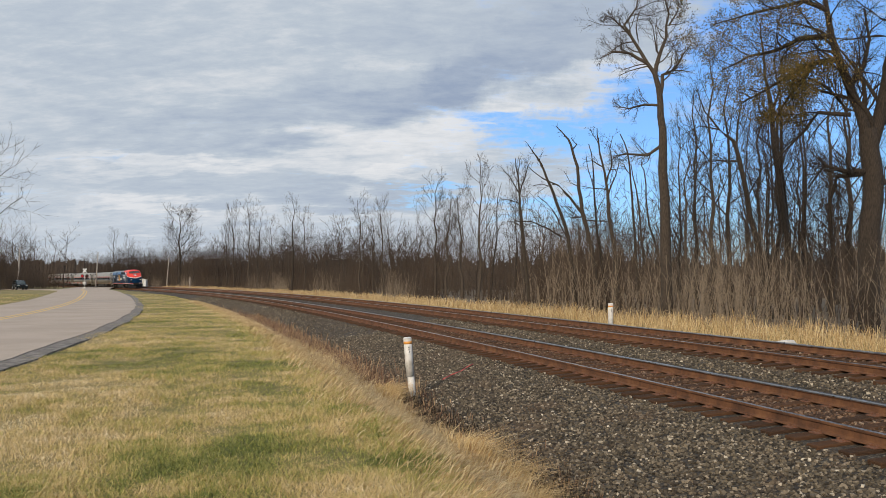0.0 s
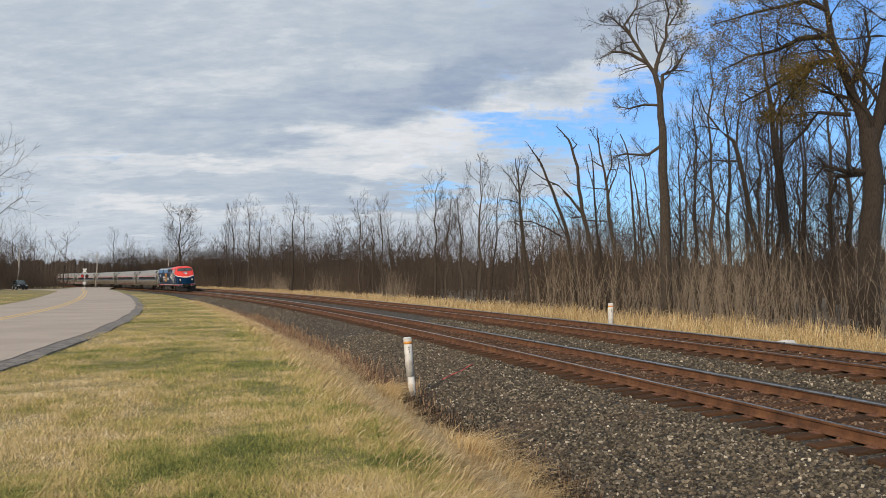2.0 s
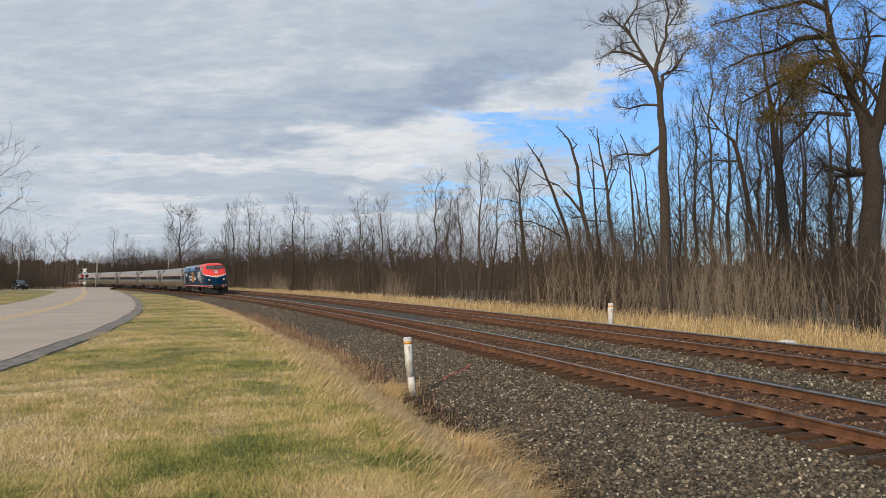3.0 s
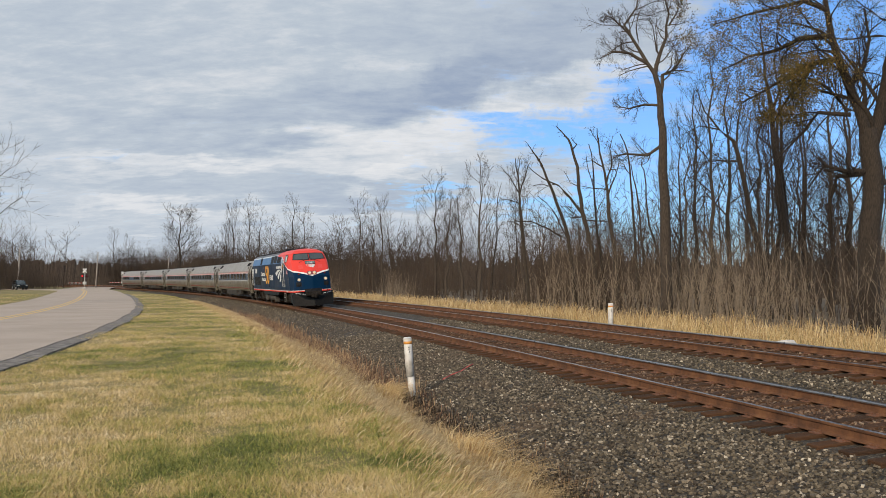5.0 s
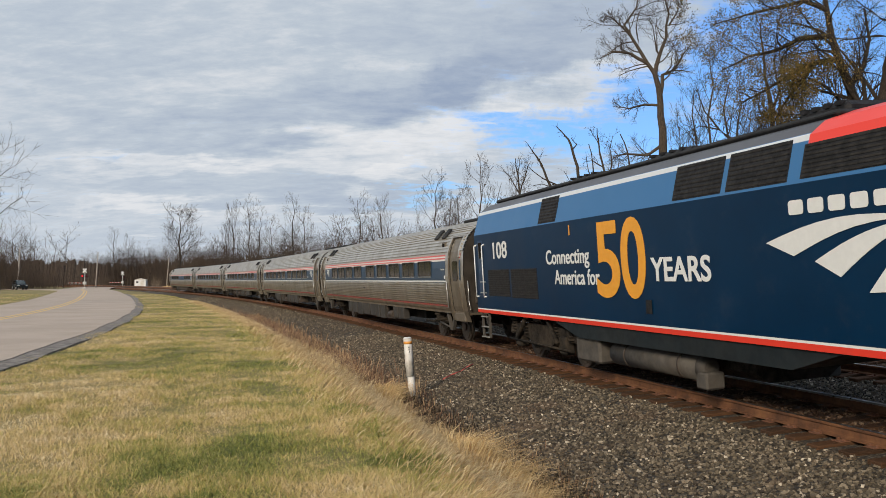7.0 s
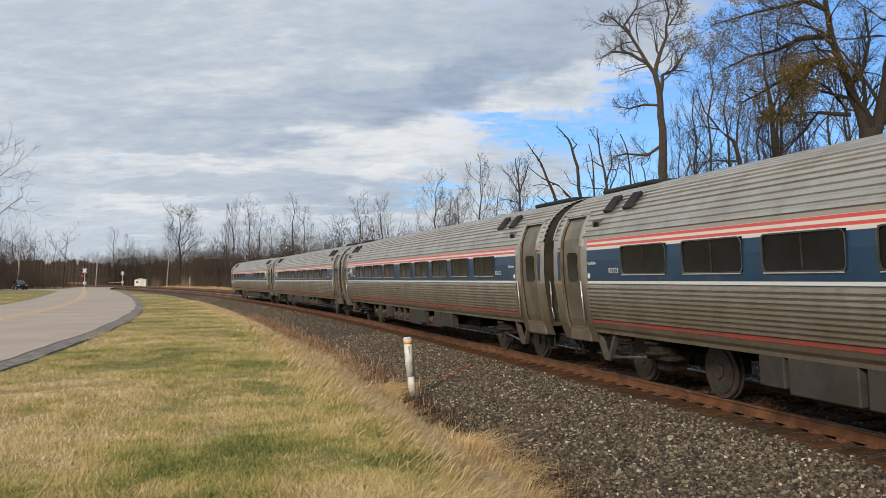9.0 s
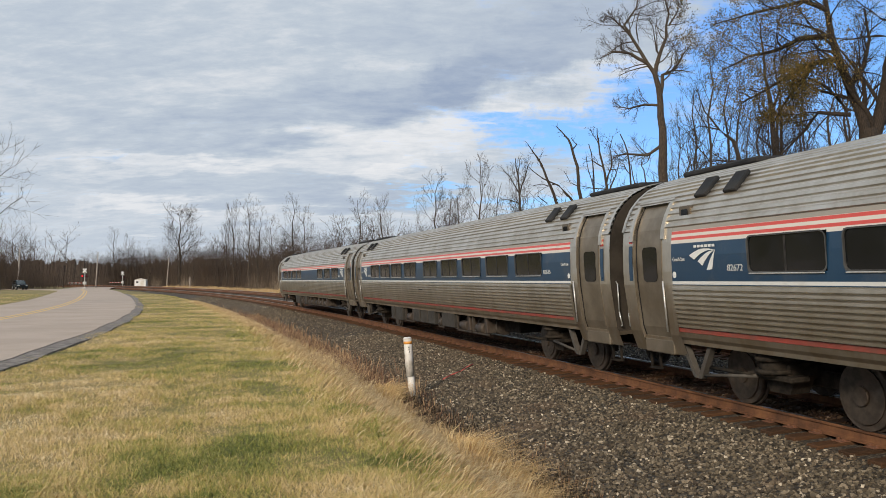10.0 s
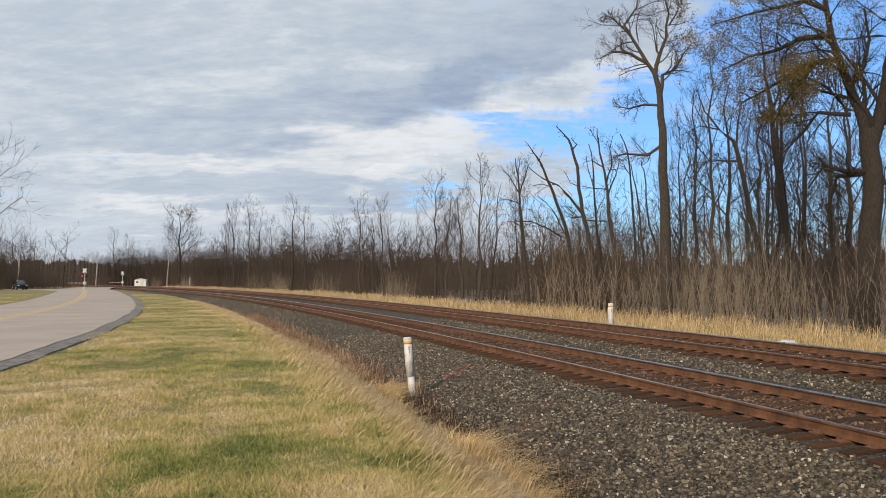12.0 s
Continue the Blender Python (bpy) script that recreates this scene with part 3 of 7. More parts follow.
# ---- the train ----
def words(name, text, size, mat, parent, x, y, z, width=None, label="", bold=0.0):
    """Lettering on the side that faces -y, its lower left corner at x, z."""
    cu = bpy.data.curves.new(name, "FONT")
    cu.body, cu.size, cu.extrude, cu.offset, cu.resolution_u = text, size, 0.004, bold, 6
    tmp = new(name, cu)
    bpy.context.view_layer.update()
    me = bpy.data.meshes.new_from_object(tmp.evaluated_get(bpy.context.evaluated_depsgraph_get()))
    bpy.data.objects.remove(tmp)
    me.materials.clear()
    me.materials.append(mat)
    ob = new(name, me)
    ob.parent = parent
    xs = [v.co.x for v in me.vertices]
    k = width / (max(xs) - min(xs)) if width else 1.0
    for v in me.vertices:
        v.co.x = (v.co.x - min(xs)) * k
    ob.matrix_basis = pose(x, y, z, 90)
    return tagged(ob, label)


def swoosh(parent, x, z, w, h, y, mat):
    """A mark of three curved blades that meet at the upper right."""
    bm = bmesh.new()
    for k in range(3):
        a0, a1 = 0.02 + k * 0.36, 0.27 + k * 0.36
        low = [(0.0, 0.78), (0.34, 0.46), (0.66, 0.0)][k], [(0.2, 0.55), (0.5, 0.22), (0.86, 0.03)][k]
        pts, back = [], []
        for i in range(9):
            t = i / 8
            bend = 0.20 * math.sin(t * math.pi) * (1.0 - 0.35 * k)
            pts.append((x + w * (low[0][0] + (1 - low[0][0]) * t), z + h * (low[0][1] + (1 - low[0][1]) * t + bend)))
            back.append((x + w * (low[1][0] + (1 - low[1][0]) * t), z + h * (low[1][1] + (1 - low[1][1]) * t + bend * 0.8)))
        prism(bm, pts + back[-2::-1], 1, y - 0.004, y + 0.004)
    return part("emblem", bm, mat, parent, "pale emblem of three sweeping blades")


def wheelset(bogie, x, r, hub):
    for side in (-1, 1):
        bm = bmesh.new()
        y0, y1 = side * 0.70, side * 0.79
        rod(bm, (0, y0, 0), (0, y1, 0), r, 24)
        rod(bm, (0, side * 0.66, 0), (0, side * 0.70, 0), r + 0.028, 24)
        rod(bm, (0, y1, 0), (0, side * 0.815, 0), r * 0.82, 20)
        rod(bm, (0, side * 0.80, 0), (0, side * 0.86, 0), hub, 12)
        w = part("wheel", bm, M_WHEEL, bogie)
        w.matrix_basis = pose(x, 0, r)


def coach_bogie(car, x):
    """An inside-frame truck with its wheels standing clear outside."""
    bm = bmesh.new()
    for s in (-1, 1):
        box(bm, x - 1.75, x + 1.75, s * 0.56 - 0.07, s * 0.56 + 0.07, 0.42, 0.66, 0.03)
        rod(bm, (x, s * 1.12, 0.62), (x, s * 1.12, 0.98), 0.25, 14)
        rod(bm, (x, s * 1.12, 0.66), (x, s * 1.12, 0.72), 0.30, 14)
        rod(bm, (x, s * 1.12, 0.84), (x, s * 1.12, 0.90), 0.30, 14)
        prism(bm, [(x - 0.38, 0.62), (x + 0.38, 0.62), (x + 0.22, 0.36), (x - 0.22, 0.36)], 1, s * 1.0 - 0.1, s * 1.0 + 0.22 * 1)
        box(bm, x - 0.5, x + 0.5, s * 1.12 - 0.16, s * 1.12 + 0.16, 0.56, 0.64, 0.02)
        rod(bm, (x - 1.5, s * 1.30, 0.60), (x - 0.3, s * 1.30, 0.60), 0.03, 6)
    box(bm, x - 0.30, x + 0.30, -1.15, 1.15, 0.55, 0.80, 0.03)
    b = part("truck", bm, M_TRUCK, car, "sooty inside-frame truck")
    for dx in (-1.295, 1.295):
        wheelset(b, x + dx, 0.457, 0.13)
    for s in (-1, 1):
        bm = bmesh.new()
        # the bracket that hangs down from the body to the truck's tie rod
        e = 1 if x > 0 else -1
        bx = x + e * 1.65
        for c in ((bx - 0.42, 1.0, bx - 0.06, 0.42), (bx + 0.42, 1.0, bx + 0.06, 0.42)):
            prism(bm, [(c[0] - 0.05, c[1]), (c[0] + 0.05, c[1]), (c[2] + 0.05, c[3]), (c[2] - 0.05, c[3])], 1, s * 1.36 - 0.05, s * 1.36 + 0.05)
        box(bm, bx - 0.46, bx + 0.46, s * 1.36 - 0.045, s * 1.36 + 0.045, 0.94, 1.04)
        rod(bm, (bx, s * 1.36, 0.46), (x + e * 0.2, s * 1.30, 0.60), 0.03, 6)
        part("bracket", bm, M_IRON, b, "grey triangular bracket to the tie rod")


DOOR_TOP = 3.34
CAR_HALF = [(1.46, 1.02), (1.515, 1.08), (1.53, 1.20), (1.585, 1.70), (1.60, 1.93), (1.60, 2.15), (1.595, 2.40), (1.575, 2.64), (1.545, 2.87), (1.47, 3.08), (1.36, 3.28),
            (1.20, 3.46), (0.98, 3.62), (0.70, 3.74), (0.36, 3.81), (0.0, 3.835)]


def car_width(z):
    return float(np.interp(z, [p[1] for p in CAR_HALF], [p[0] for p in CAR_HALF]))


def fluted(z0, z1, pitch, depth):
    """Points of the car's side from z0 to z1, with ridges standing out from it."""
    P = np.array(CAR_HALF)
    d = np.r_[0, np.cumsum(np.hypot(*np.diff(P, axis=0).T))]
    s0, s1 = np.interp(z0, P[:, 1], d), np.interp(z1, P[:, 1], d)
    n = max(1, round((s1 - s0) / pitch))
    out = []
    for i in range(n):
        for f, o in ((0.0, 0.0), (0.12, 1.0), (0.62, 0.85), (0.78, 0.0)):
            s = s0 + (s1 - s0) * (i + f) / n
            a = np.array([np.interp(s, d, P[:, k]) for k in (0, 1)])
            b = np.array([np.interp(s + 0.01, d, P[:, k]) for k in (0, 1)])
            t = (b - a) / (np.hypot(*(b - a)) + 1e-9)
            out.append((a[0] + t[1] * depth * o, a[1] - t[0] * depth * o))
    out.append((np.interp(s1, d, P[:, 0]), np.interp(s1, d, P[:, 1])))
    return out


def skin(bm, profile, x0, x1, side):
    for (ya, za), (yb, zb) in zip(profile[:-1], profile[1:]):
        v = [bm.verts.new((x, side * y, z)) for x, y, z in ((x0, ya, za), (x1, ya, za), (x1, yb, zb), (x0, yb, zb))]
        bm.faces.new(v if side < 0 else v[::-1])


def rounded(x0, x1, z0, z1, r, n=4):
    pts = []
    for cx, cz, a in ((x1 - r, z1 - r, 0), (x0 + r, z1 - r, 90), (x0 + r, z0 + r, 180), (x1 - r, z0 + r, 270)):
        for k in range(n + 1):
            t = radians(a + 90 * k / n)
            pts.append((cx + r * math.cos(t), cz + r * math.sin(t)))
    return pts


def coach(label, windows, number, boxes_seed, cafe=False):
    """A fluted round-sided coach; windows: where each begins, in metres behind the front end."""
    car = thing("passenger_coach", label, "train car", "coaches of the train")
    H = 12.70
    # doors stand between 0.66 m and 1.56 m from each end
    lo, hi = -H + 1.72, H - 1.72
    bm = bmesh.new()
    low = fluted(1.24, 1.93, 0.078, 0.034)
    roof = fluted(2.87, 3.825, 0.112, 0.027)
    for s in (-1, 1):
        skin(bm, [(1.46, 1.02), (1.515, 1.08), (1.528, 1.18)], lo, hi, s)
        skin(bm, low, lo, hi, s)
        eaves = [p for p in roof if p[1] <= DOOR_TOP]
        skin(bm, [eaves[-1]] + roof[len(eaves):] + [(0.0, 3.835)], -H, H, s)
        for a, b in ((-H, -H + 0.42), (-H + 1.40, H - 1.40), (H - 0.42, H)):
            skin(bm, eaves, a, b, s)
        # plain steel end panels round the doors
        for a, b in ((-H, -H + 0.42), (H - 0.42, H), (-H + 1.40, lo), (hi, H - 1.40)):
            skin(bm, [(1.40, 0.75), (1.515, 1.10), (1.60, 1.93), (1.60, 2.15), (1.575, 2.64), (1.545, 2.87)], a, b, s)
    # trim over the ends of the flutes
    for e in (-1, 1):
        a, b = sorted((e * H, e * (H - 0.09)))
        c, d = sorted((e * (H - 1.66), e * (H - 1.76)))
        for s in (-1, 1):
            skin(bm, [(y * 1.02 + 0.004, z + 0.016) for y, z in CAR_HALF[8:]], a, b, s)
            skin(bm, [(1.562, 1.10), (1.634, 1.93)], c, d, s)
    box(bm, -H, H, -1.46, 1.46, 0.96, 1.03)
    part("body", bm, M_STEELCAR, car, "dull fluted stainless steel shell")
    # ends, with the shade of the gap between cars put into their colour
    ring = [(-y, z) for y, z in CAR_HALF] + [(y, z) for y, z in CAR_HALF[-2::-1]]
    for x in (-H + 0.02, H - 0.02):
        bm = bmesh.new()
        vs = [bm.verts.new((x, y * 0.99, z - 0.01)) for y, z in ring]
        bm.faces.new(vs if x < 0 else vs[::-1])
        part("end_wall", bm, M_GASKET, car, "end wall coloured dark for the shade between cars")
    bm = bmesh.new()
    for s in (-1, 1):
        box(bm, lo, hi, s * 1.535 - 0.004, s * 1.535 + 0.004, 1.165, 1.235)
    part("sill_stripe", bm, M_SILL, car, "thin red line along the sill")
    # window band: wall pieces round the openings
    spans = [(13 - w - 1.6, 13 - w) for w in windows]
    spans.sort()
    for s in (-1, 1):
        bm = bmesh.new()
        z0, z1 = 2.13, 2.635
        skin(bm, [(1.601, 1.93), (1.601, z0)], lo, hi, s)
        skin(bm, [(car_width(z1) + 0.001, z1), (1.576, 2.64), (1.546, 2.87)], lo, hi, s)
        at = lo
        for a, b in spans + [(hi, hi)]:
            skin(bm, [(1.601, z0), (1.596, 2.40), (car_width(z1) + 0.001, z1)], at, a, s)
            at = b
        band = part("window_band", bm, M_BAND, car, "blue painted band with red and white lines")
        for a, b in spans:
            bm = bmesh.new()
            out, inn = rounded(a - 0.012, b + 0.012, z0 - 0.022, z1 + 0.008, 0.10), rounded(a + 0.010, b - 0.010, z0 + 0.008, z1 - 0.012, 0.085)
            y_out, y_in = s * 1.612, s * 1.575
            O, I, J = [[bm.verts.new((p[0], yy, p[1])) for p in q] for q, yy in ((out, y_out), (inn, y_out), (inn, y_in))]
            n = len(O)
            for i in range(n):
                j = (i + 1) % n
                bm.faces.new((O[i], O[j], I[j], I[i]))
                bm.faces.new((I[i], I[j], J[j], J[i]))
            bmesh.ops.recalc_face_normals(bm, faces=bm.faces)
            wf = part("window_frame", bm, M_FRAME, car, "bright metal window frame")
            bm = bmesh.new()
            box(bm, a + 0.03, b - 0.03, min(y_out, y_out + s * 0.012), max(y_out, y_out + s * 0.012), z0 - 0.030, z0 - 0.012, 0.004)
            part("drip_sill", bm, M_TRIM, wf, "bright lip under the window")
            mid = (a + b) / 2
            for p0, p1 in ((a, mid - 0.02), (mid + 0.02, b)):
                bm = bmesh.new()
                box(bm, p0, p1, y_in - 0.012, y_in + 0.012, z0, z1)
                part("pane", bm, M_GLASS, wf, "dark tinted window pane")
            bm = bmesh.new()
            box(bm, mid - 0.02, mid + 0.02, y_in - 0.018, y_in + 0.018, z0, z1)
            part("mullion", bm, M_RUBBER, wf)
    # doors
    for e in (-1, 1):
        for s in (-1, 1):
            a, b = sorted((e * (H - 0.42), e * (H - 1.40)))
            bm = bmesh.new()
            prof = [(1.42, 0.98), (1.485, 1.20), (1.545, 1.93), (1.55, 2.3), (1.53, 2.62), (1.498, 2.87), (1.422, 3.08), (1.345, 3.22), (1.27, DOOR_TOP)]
            skin(bm, prof, a, b, s)
            for xx in (a, b):
                for k in range(len(prof) - 1):
                    (ya, za), (yb, zb) = prof[k], prof[k + 1]
                    q = [bm.verts.new(c) for c in ((xx, s * ya, za), (xx, s * (ya + 0.06), za), (xx, s * (yb + 0.06), zb), (xx, s * yb, zb))]
                    bm.faces.new(q)
            door = part("door", bm, M_DOOR, car, "plain steel vestibule door")
            curve = [(car_width(z) + 0.032, z) for z in (2.70, 2.87, 2.98, 3.08, 3.18, 3.28, DOOR_TOP + 0.02)]
            for x0, x1 in ((a - 0.12, a), (b, b + 0.12)):
                bm = bmesh.new()
                skin(bm, curve, x0, x1, s)
                for xx in (x0, x1):
                    bm.faces.new([bm.verts.new((xx, s * y, z)) for y, z in curve] + [bm.verts.new((xx, s * (y - 0.06), z - 0.02)) for y, z in curve[::-1]])
                part("door_post", bm, M_STEELCAR, door, "smooth steel post beside the door head")
            bm = bmesh.new()
            skin(bm, [(1.27, DOOR_TOP), (1.345, DOOR_TOP + 0.012), (1.325, DOOR_TOP + 0.05)], a - 0.12, b + 0.12, s)
            part("door_lintel", bm, M_STEELCAR, door, "steel lintel over the door")
            bm = bmesh.new()
            prism(bm, rounded(a + 0.25, b - 0.25, 1.98, 2.58, 0.10), 1, s * 1.545 - 0.012, s * 1.545 + 0.012)
            part("door_window", bm, M_GLASS, door, "dark rounded door window")
            for xx in (a + 0.02, b - 0.02):
                bm = bmesh.new()
                for k in range(len(prof) - 1):
                    (ya, za), (yb, zb) = prof[k], prof[k + 1]
                    q = [bm.verts.new(c) for c in ((xx - 0.022, s * (ya + 0.006), za), (xx + 0.022, s * (ya + 0.006), za), (xx + 0.022, s * (yb + 0.006), zb), (xx - 0.022, s * (yb + 0.006), zb))]
                    bm.faces.new(q)
                part("door_gasket", bm, M_RUBBER, door, "black rubber round the door")
            bm = bmesh.new()
            gx = a - 0.10 if e > 0 else b + 0.10
            rod(bm, (gx, s * 1.62, 1.15), (gx, s * 1.655, 2.0), 0.016, 6)
            part("grab_rail", bm, M_TRIM, door, "bright grab rail")
            bm = bmesh.new()
            box(bm, a, b, s * 1.415 - 0.05, s * 1.415 + 0.05, 0.74, 0.99, 0.02)
            part("step", bm, M_DOOR, car, "steel step well below the door")
            bm = bmesh.new()
            vx = e * (H - 2.05)
            prism(bm, rounded(vx - 0.16, vx + 0.16, 2.98, 3.20, 0.05), 1, s * 1.46 - 0.035, s * 1.46 + 0.035)
            part("end_vent", bm, M_DOOR, car)
            bm = bmesh.new()
            prism(bm, rounded(vx - 0.10, vx + 0.10, 3.03, 3.15, 0.04), 1, s * 1.50 - 0.004, s * 1.50 + 0.004)
            part("sign_glass", bm, M_GLASS, car)
            for hx in (2.35, 3.15):
                # slanted hatches on the roof's shoulder
                bm = bmesh.new()
                box(bm, -0.16, 0.16, -0.20, 0.20, -0.02, 0.05, 0.015)
                h_ = part("roof_hatch", bm, M_GREY, car, "grey slanted roof vent")
                h_.matrix_basis = pose(e * (H - hx), s * 1.24, 3.46, s * -47, 0, 0)
    # the band carried on past the doors to the car's ends
    for e in (-1, 1):
        for s in (-1, 1):
            a, b = sorted((e * (H - 0.37), e * (H - 0.24)))
            bm = bmesh.new()
            skin(bm, [(1.606, 2.00), (1.606, 2.15), (1.601, 2.40), (1.583, 2.62)], a, b, s)
            patch = part("end_band", bm, M_ENDBLUE, car, "blue panel between door and car end")
            bm = bmesh.new()
            for z in (2.664, 2.757):
                skin(bm, [(car_width(z) + 0.006, z), (car_width(z + 0.04) + 0.006, z + 0.04)], a, b, s)
            part("end_stripe", bm, M_RED, patch, "two short red stripes")
    # diaphragms between the cars
    for e in (-1, 1):
        bm = bmesh.new()
        x0, x1 = sorted((e * H, e * (H + 0.298)))
        prism(bm, [(-0.85, 1.1), (0.85, 1.1), (0.85, 3.1), (0.6, 3.4), (-0.6, 3.4), (-0.85, 3.1)], 0, x0, x1)
        part("diaphragm", bm, M_GASKET, car, "black rubber gangway diaphragm")
        bm = bmesh.new()
        rod(bm, (e * (H - 0.6), 0, 0.85), (e * 13.0, 0, 0.85), 0.10, 8)
        box(bm, min(e * 12.75, e * 13.0), max(e * 12.75, e * 13.0), -0.16, 0.16, 0.7, 1.0, 0.03)
        for yy in (-0.5, 0.45):
            rod(bm, (e * (H - 0.1), yy, 0.9), (e * 12.95, yy * 0.9, 0.50), 0.035, 6)
        part("coupler", bm, M_SOOT, car)
        bm = bmesh.new()
        box(bm, min(e * H, e * (H + 0.09)), max(e * H, e * (H + 0.09)), -1.28, -1.02, 1.32, 1.62, 0.02)
        part("jumper_box", bm, M_WHEEL, car, "small grey jumper box on the end wall")
        for s in (-1, 1):
            bm = bmesh.new()
            pts = [(H - 0.03, 1.47, 1.98), (H + 0.07, 1.49, 1.93), (H + 0.09, 1.50, 1.40), (H + 0.12, 1.47, 1.16), (H - 0.02, 1.42, 1.12)]
            for p, q in zip(pts[:-1], pts[1:]):
                rod(bm, (e * p[0], s * p[1], p[2]), (e * q[0], s * q[1], q[2]), 0.013, 6)
            part("grab_iron", bm, M_TRIM, car, "bent grab iron at the car's corner")
            bm = bmesh.new()
            pts = [(H - 0.05, 0.95, 0.98), (H + 0.10, 0.97, 0.80), (H + 0.14, 0.92, 0.55), (H + 0.22, 0.84, 0.42), (H + 0.295, 0.76, 0.45)]
            for p, q in zip(pts[:-1], pts[1:]):
                rod(bm, (e * p[0], s * p[1], p[2]), (e * q[0], s * q[1], q[2]), 0.030, 6)
            part("hose", bm, M_RUBBER, car, "black brake hose")
            bm = bmesh.new()
            x0, x1 = sorted((e * (H - 0.62), e * (H - 0.30)))
            for x in (x0, x1):
                box(bm, x - 0.015, x + 0.015, s * 1.30 - 0.02, s * 1.30 + 0.02, 0.42, 0.80)
            box(bm, x0, x1, s * 1.30 - 0.06, s * 1.30 + 0.06, 0.42, 0.445)
            part("stirrup_step", bm, M_SOOT, car, "iron stirrup step under the door")
        bm = bmesh.new()
        box(bm, min(e * (H - 2.7), e * (H - 0.5)), max(e * (H - 2.7), e * (H - 0.5)), -0.55, 0.55, 3.80, 3.90, 0.03)
        part("roof_duct", bm, M_GREY, car)
    # gear under the floor
    rng = random.Random(boxes_seed)
    at = 5.1
    while at > -5.6:
        w = rng.choice((0.55, 0.8, 1.1, 1.3))
        z0 = rng.choice((0.42, 0.46, 0.52))
        if rng.random() < 0.8:
            for s in (-1, 1):
                bm = bmesh.new()
                box(bm, at - w, at, s * 1.32 - 0.14, s * 1.32 + 0.10, z0, 0.98, 0.02)
                b_ = part("equipment_box", bm, M_BOX, car, "grey underfloor equipment box")
                if rng.random() < 0.6:
                    bm = bmesh.new()
                    box(bm, at - w * 0.7, at - w * 0.3, s * 1.422 - 0.004, s * 1.422 + 0.004, 0.80, 0.825)
                    part("warning_bar", bm, M_RED, b_, "small red marking")
                bm = bmesh.new()
                rod(bm, (at - w * 0.5, s * 1.40, 0.6), (at - w * 0.5, s * 1.44, 0.6), 0.022, 6)
                part("latch", bm, M_WHEEL, b_)
        else:
            bm = bmesh.new()
            rod(bm, (at - w, -0.9, 0.68), (at, -0.9, 0.68), 0.24, 12)
            rod(bm, (at - w * 0.8, -1.28, 0.62), (at - w * 0.3, -1.28, 0.62), 0.15, 10)
            box(bm, at - w * 0.25, at - w * 0.1, -1.38, -1.1, 0.5, 0.95, 0.02)
            box(bm, at - w, at, -1.40, -1.36, 0.46, 0.50)
            box(bm, at - w, at - w + 0.05, -1.40, -1.34, 0.46, 0.98)
            part("compressor", bm, M_WHEEL, car, "bare pump and tank in an open bay")
        at -= w + rng.uniform(0.06, 0.22)
    bm = bmesh.new()
    box(bm, -6.4, 6.2, -0.9, 0.9, 0.55, 0.97, 0.02)
    part("centre_gear", bm, M_SOOT, car)
    for x in (-9.07, 9.07):
        coach_bogie(car, x)
    # lettering
    lx = 9.95 if cafe or windows is TURNED else -10.42
    swoosh(car, lx, 2.17, 0.72, 0.30, -1.603, M_WHITE)
    for k in range(6):
        bm = bmesh.new()
        box(bm, lx + 0.15 + k * 0.10, lx + 0.22 + k * 0.10, -1.606, -1.600, 2.52, 2.56)
        part("nameplate_bar", bm, M_WHITE, car)
    for e in (-1, 1):
        end = spans[0][0] if e < 0 else spans[-1][1]
        if not cafe:
            words("class_lettering", "Coachclass", 0.09, M_FADED, car, -10.92 if e < 0 else 10.55, -1.606, 2.32, 0.36)
        if number:
            words("coach_number", number, 0.135, M_FADED, car, end - 0.50 if e < 0 else end + 0.10, -1.607, 2.15, 0.38)
        bm = bmesh.new()
        rod(bm, (e * 10.9, -1.60, 2.10), (e * 10.9, -1.606, 2.10), 0.055, 12)
        part("round_sign", bm, M_WHITE, car)
    bm = bmesh.new()
    box(bm, -1.2, -0.75, -1.606, -1.596, 1.62, 1.74)
    part("number_plaque", bm, M_GREY, car, "small dark plaque on the flutes")
    return car


COACH_WINDOWS = [3.5, 5.6, 7.65, 9.75, 11.85, 14.45, 16.5, 18.4, 20.3]
TURNED = [26 - w - 1.6 for w in COACH_WINDOWS]
CARS = [coach("stainless steel coach with blue window band behind the locomotive", COACH_WINDOWS, "", 3),
        coach("stainless steel coach with blue window band, number by its end", TURNED, "82721", 8),
        coach("stainless steel coach with blue band and dark windows", COACH_WINDOWS, "82672", 5),
        coach("dirty stainless steel coach with faded blue band", COACH_WINDOWS, "82635", 11),
        coach("last stainless steel coach, with two groups of windows", [3.6, 5.7, 7.8, 15.15, 17.2, 19.25, 21.25], "48167", 17, True)]


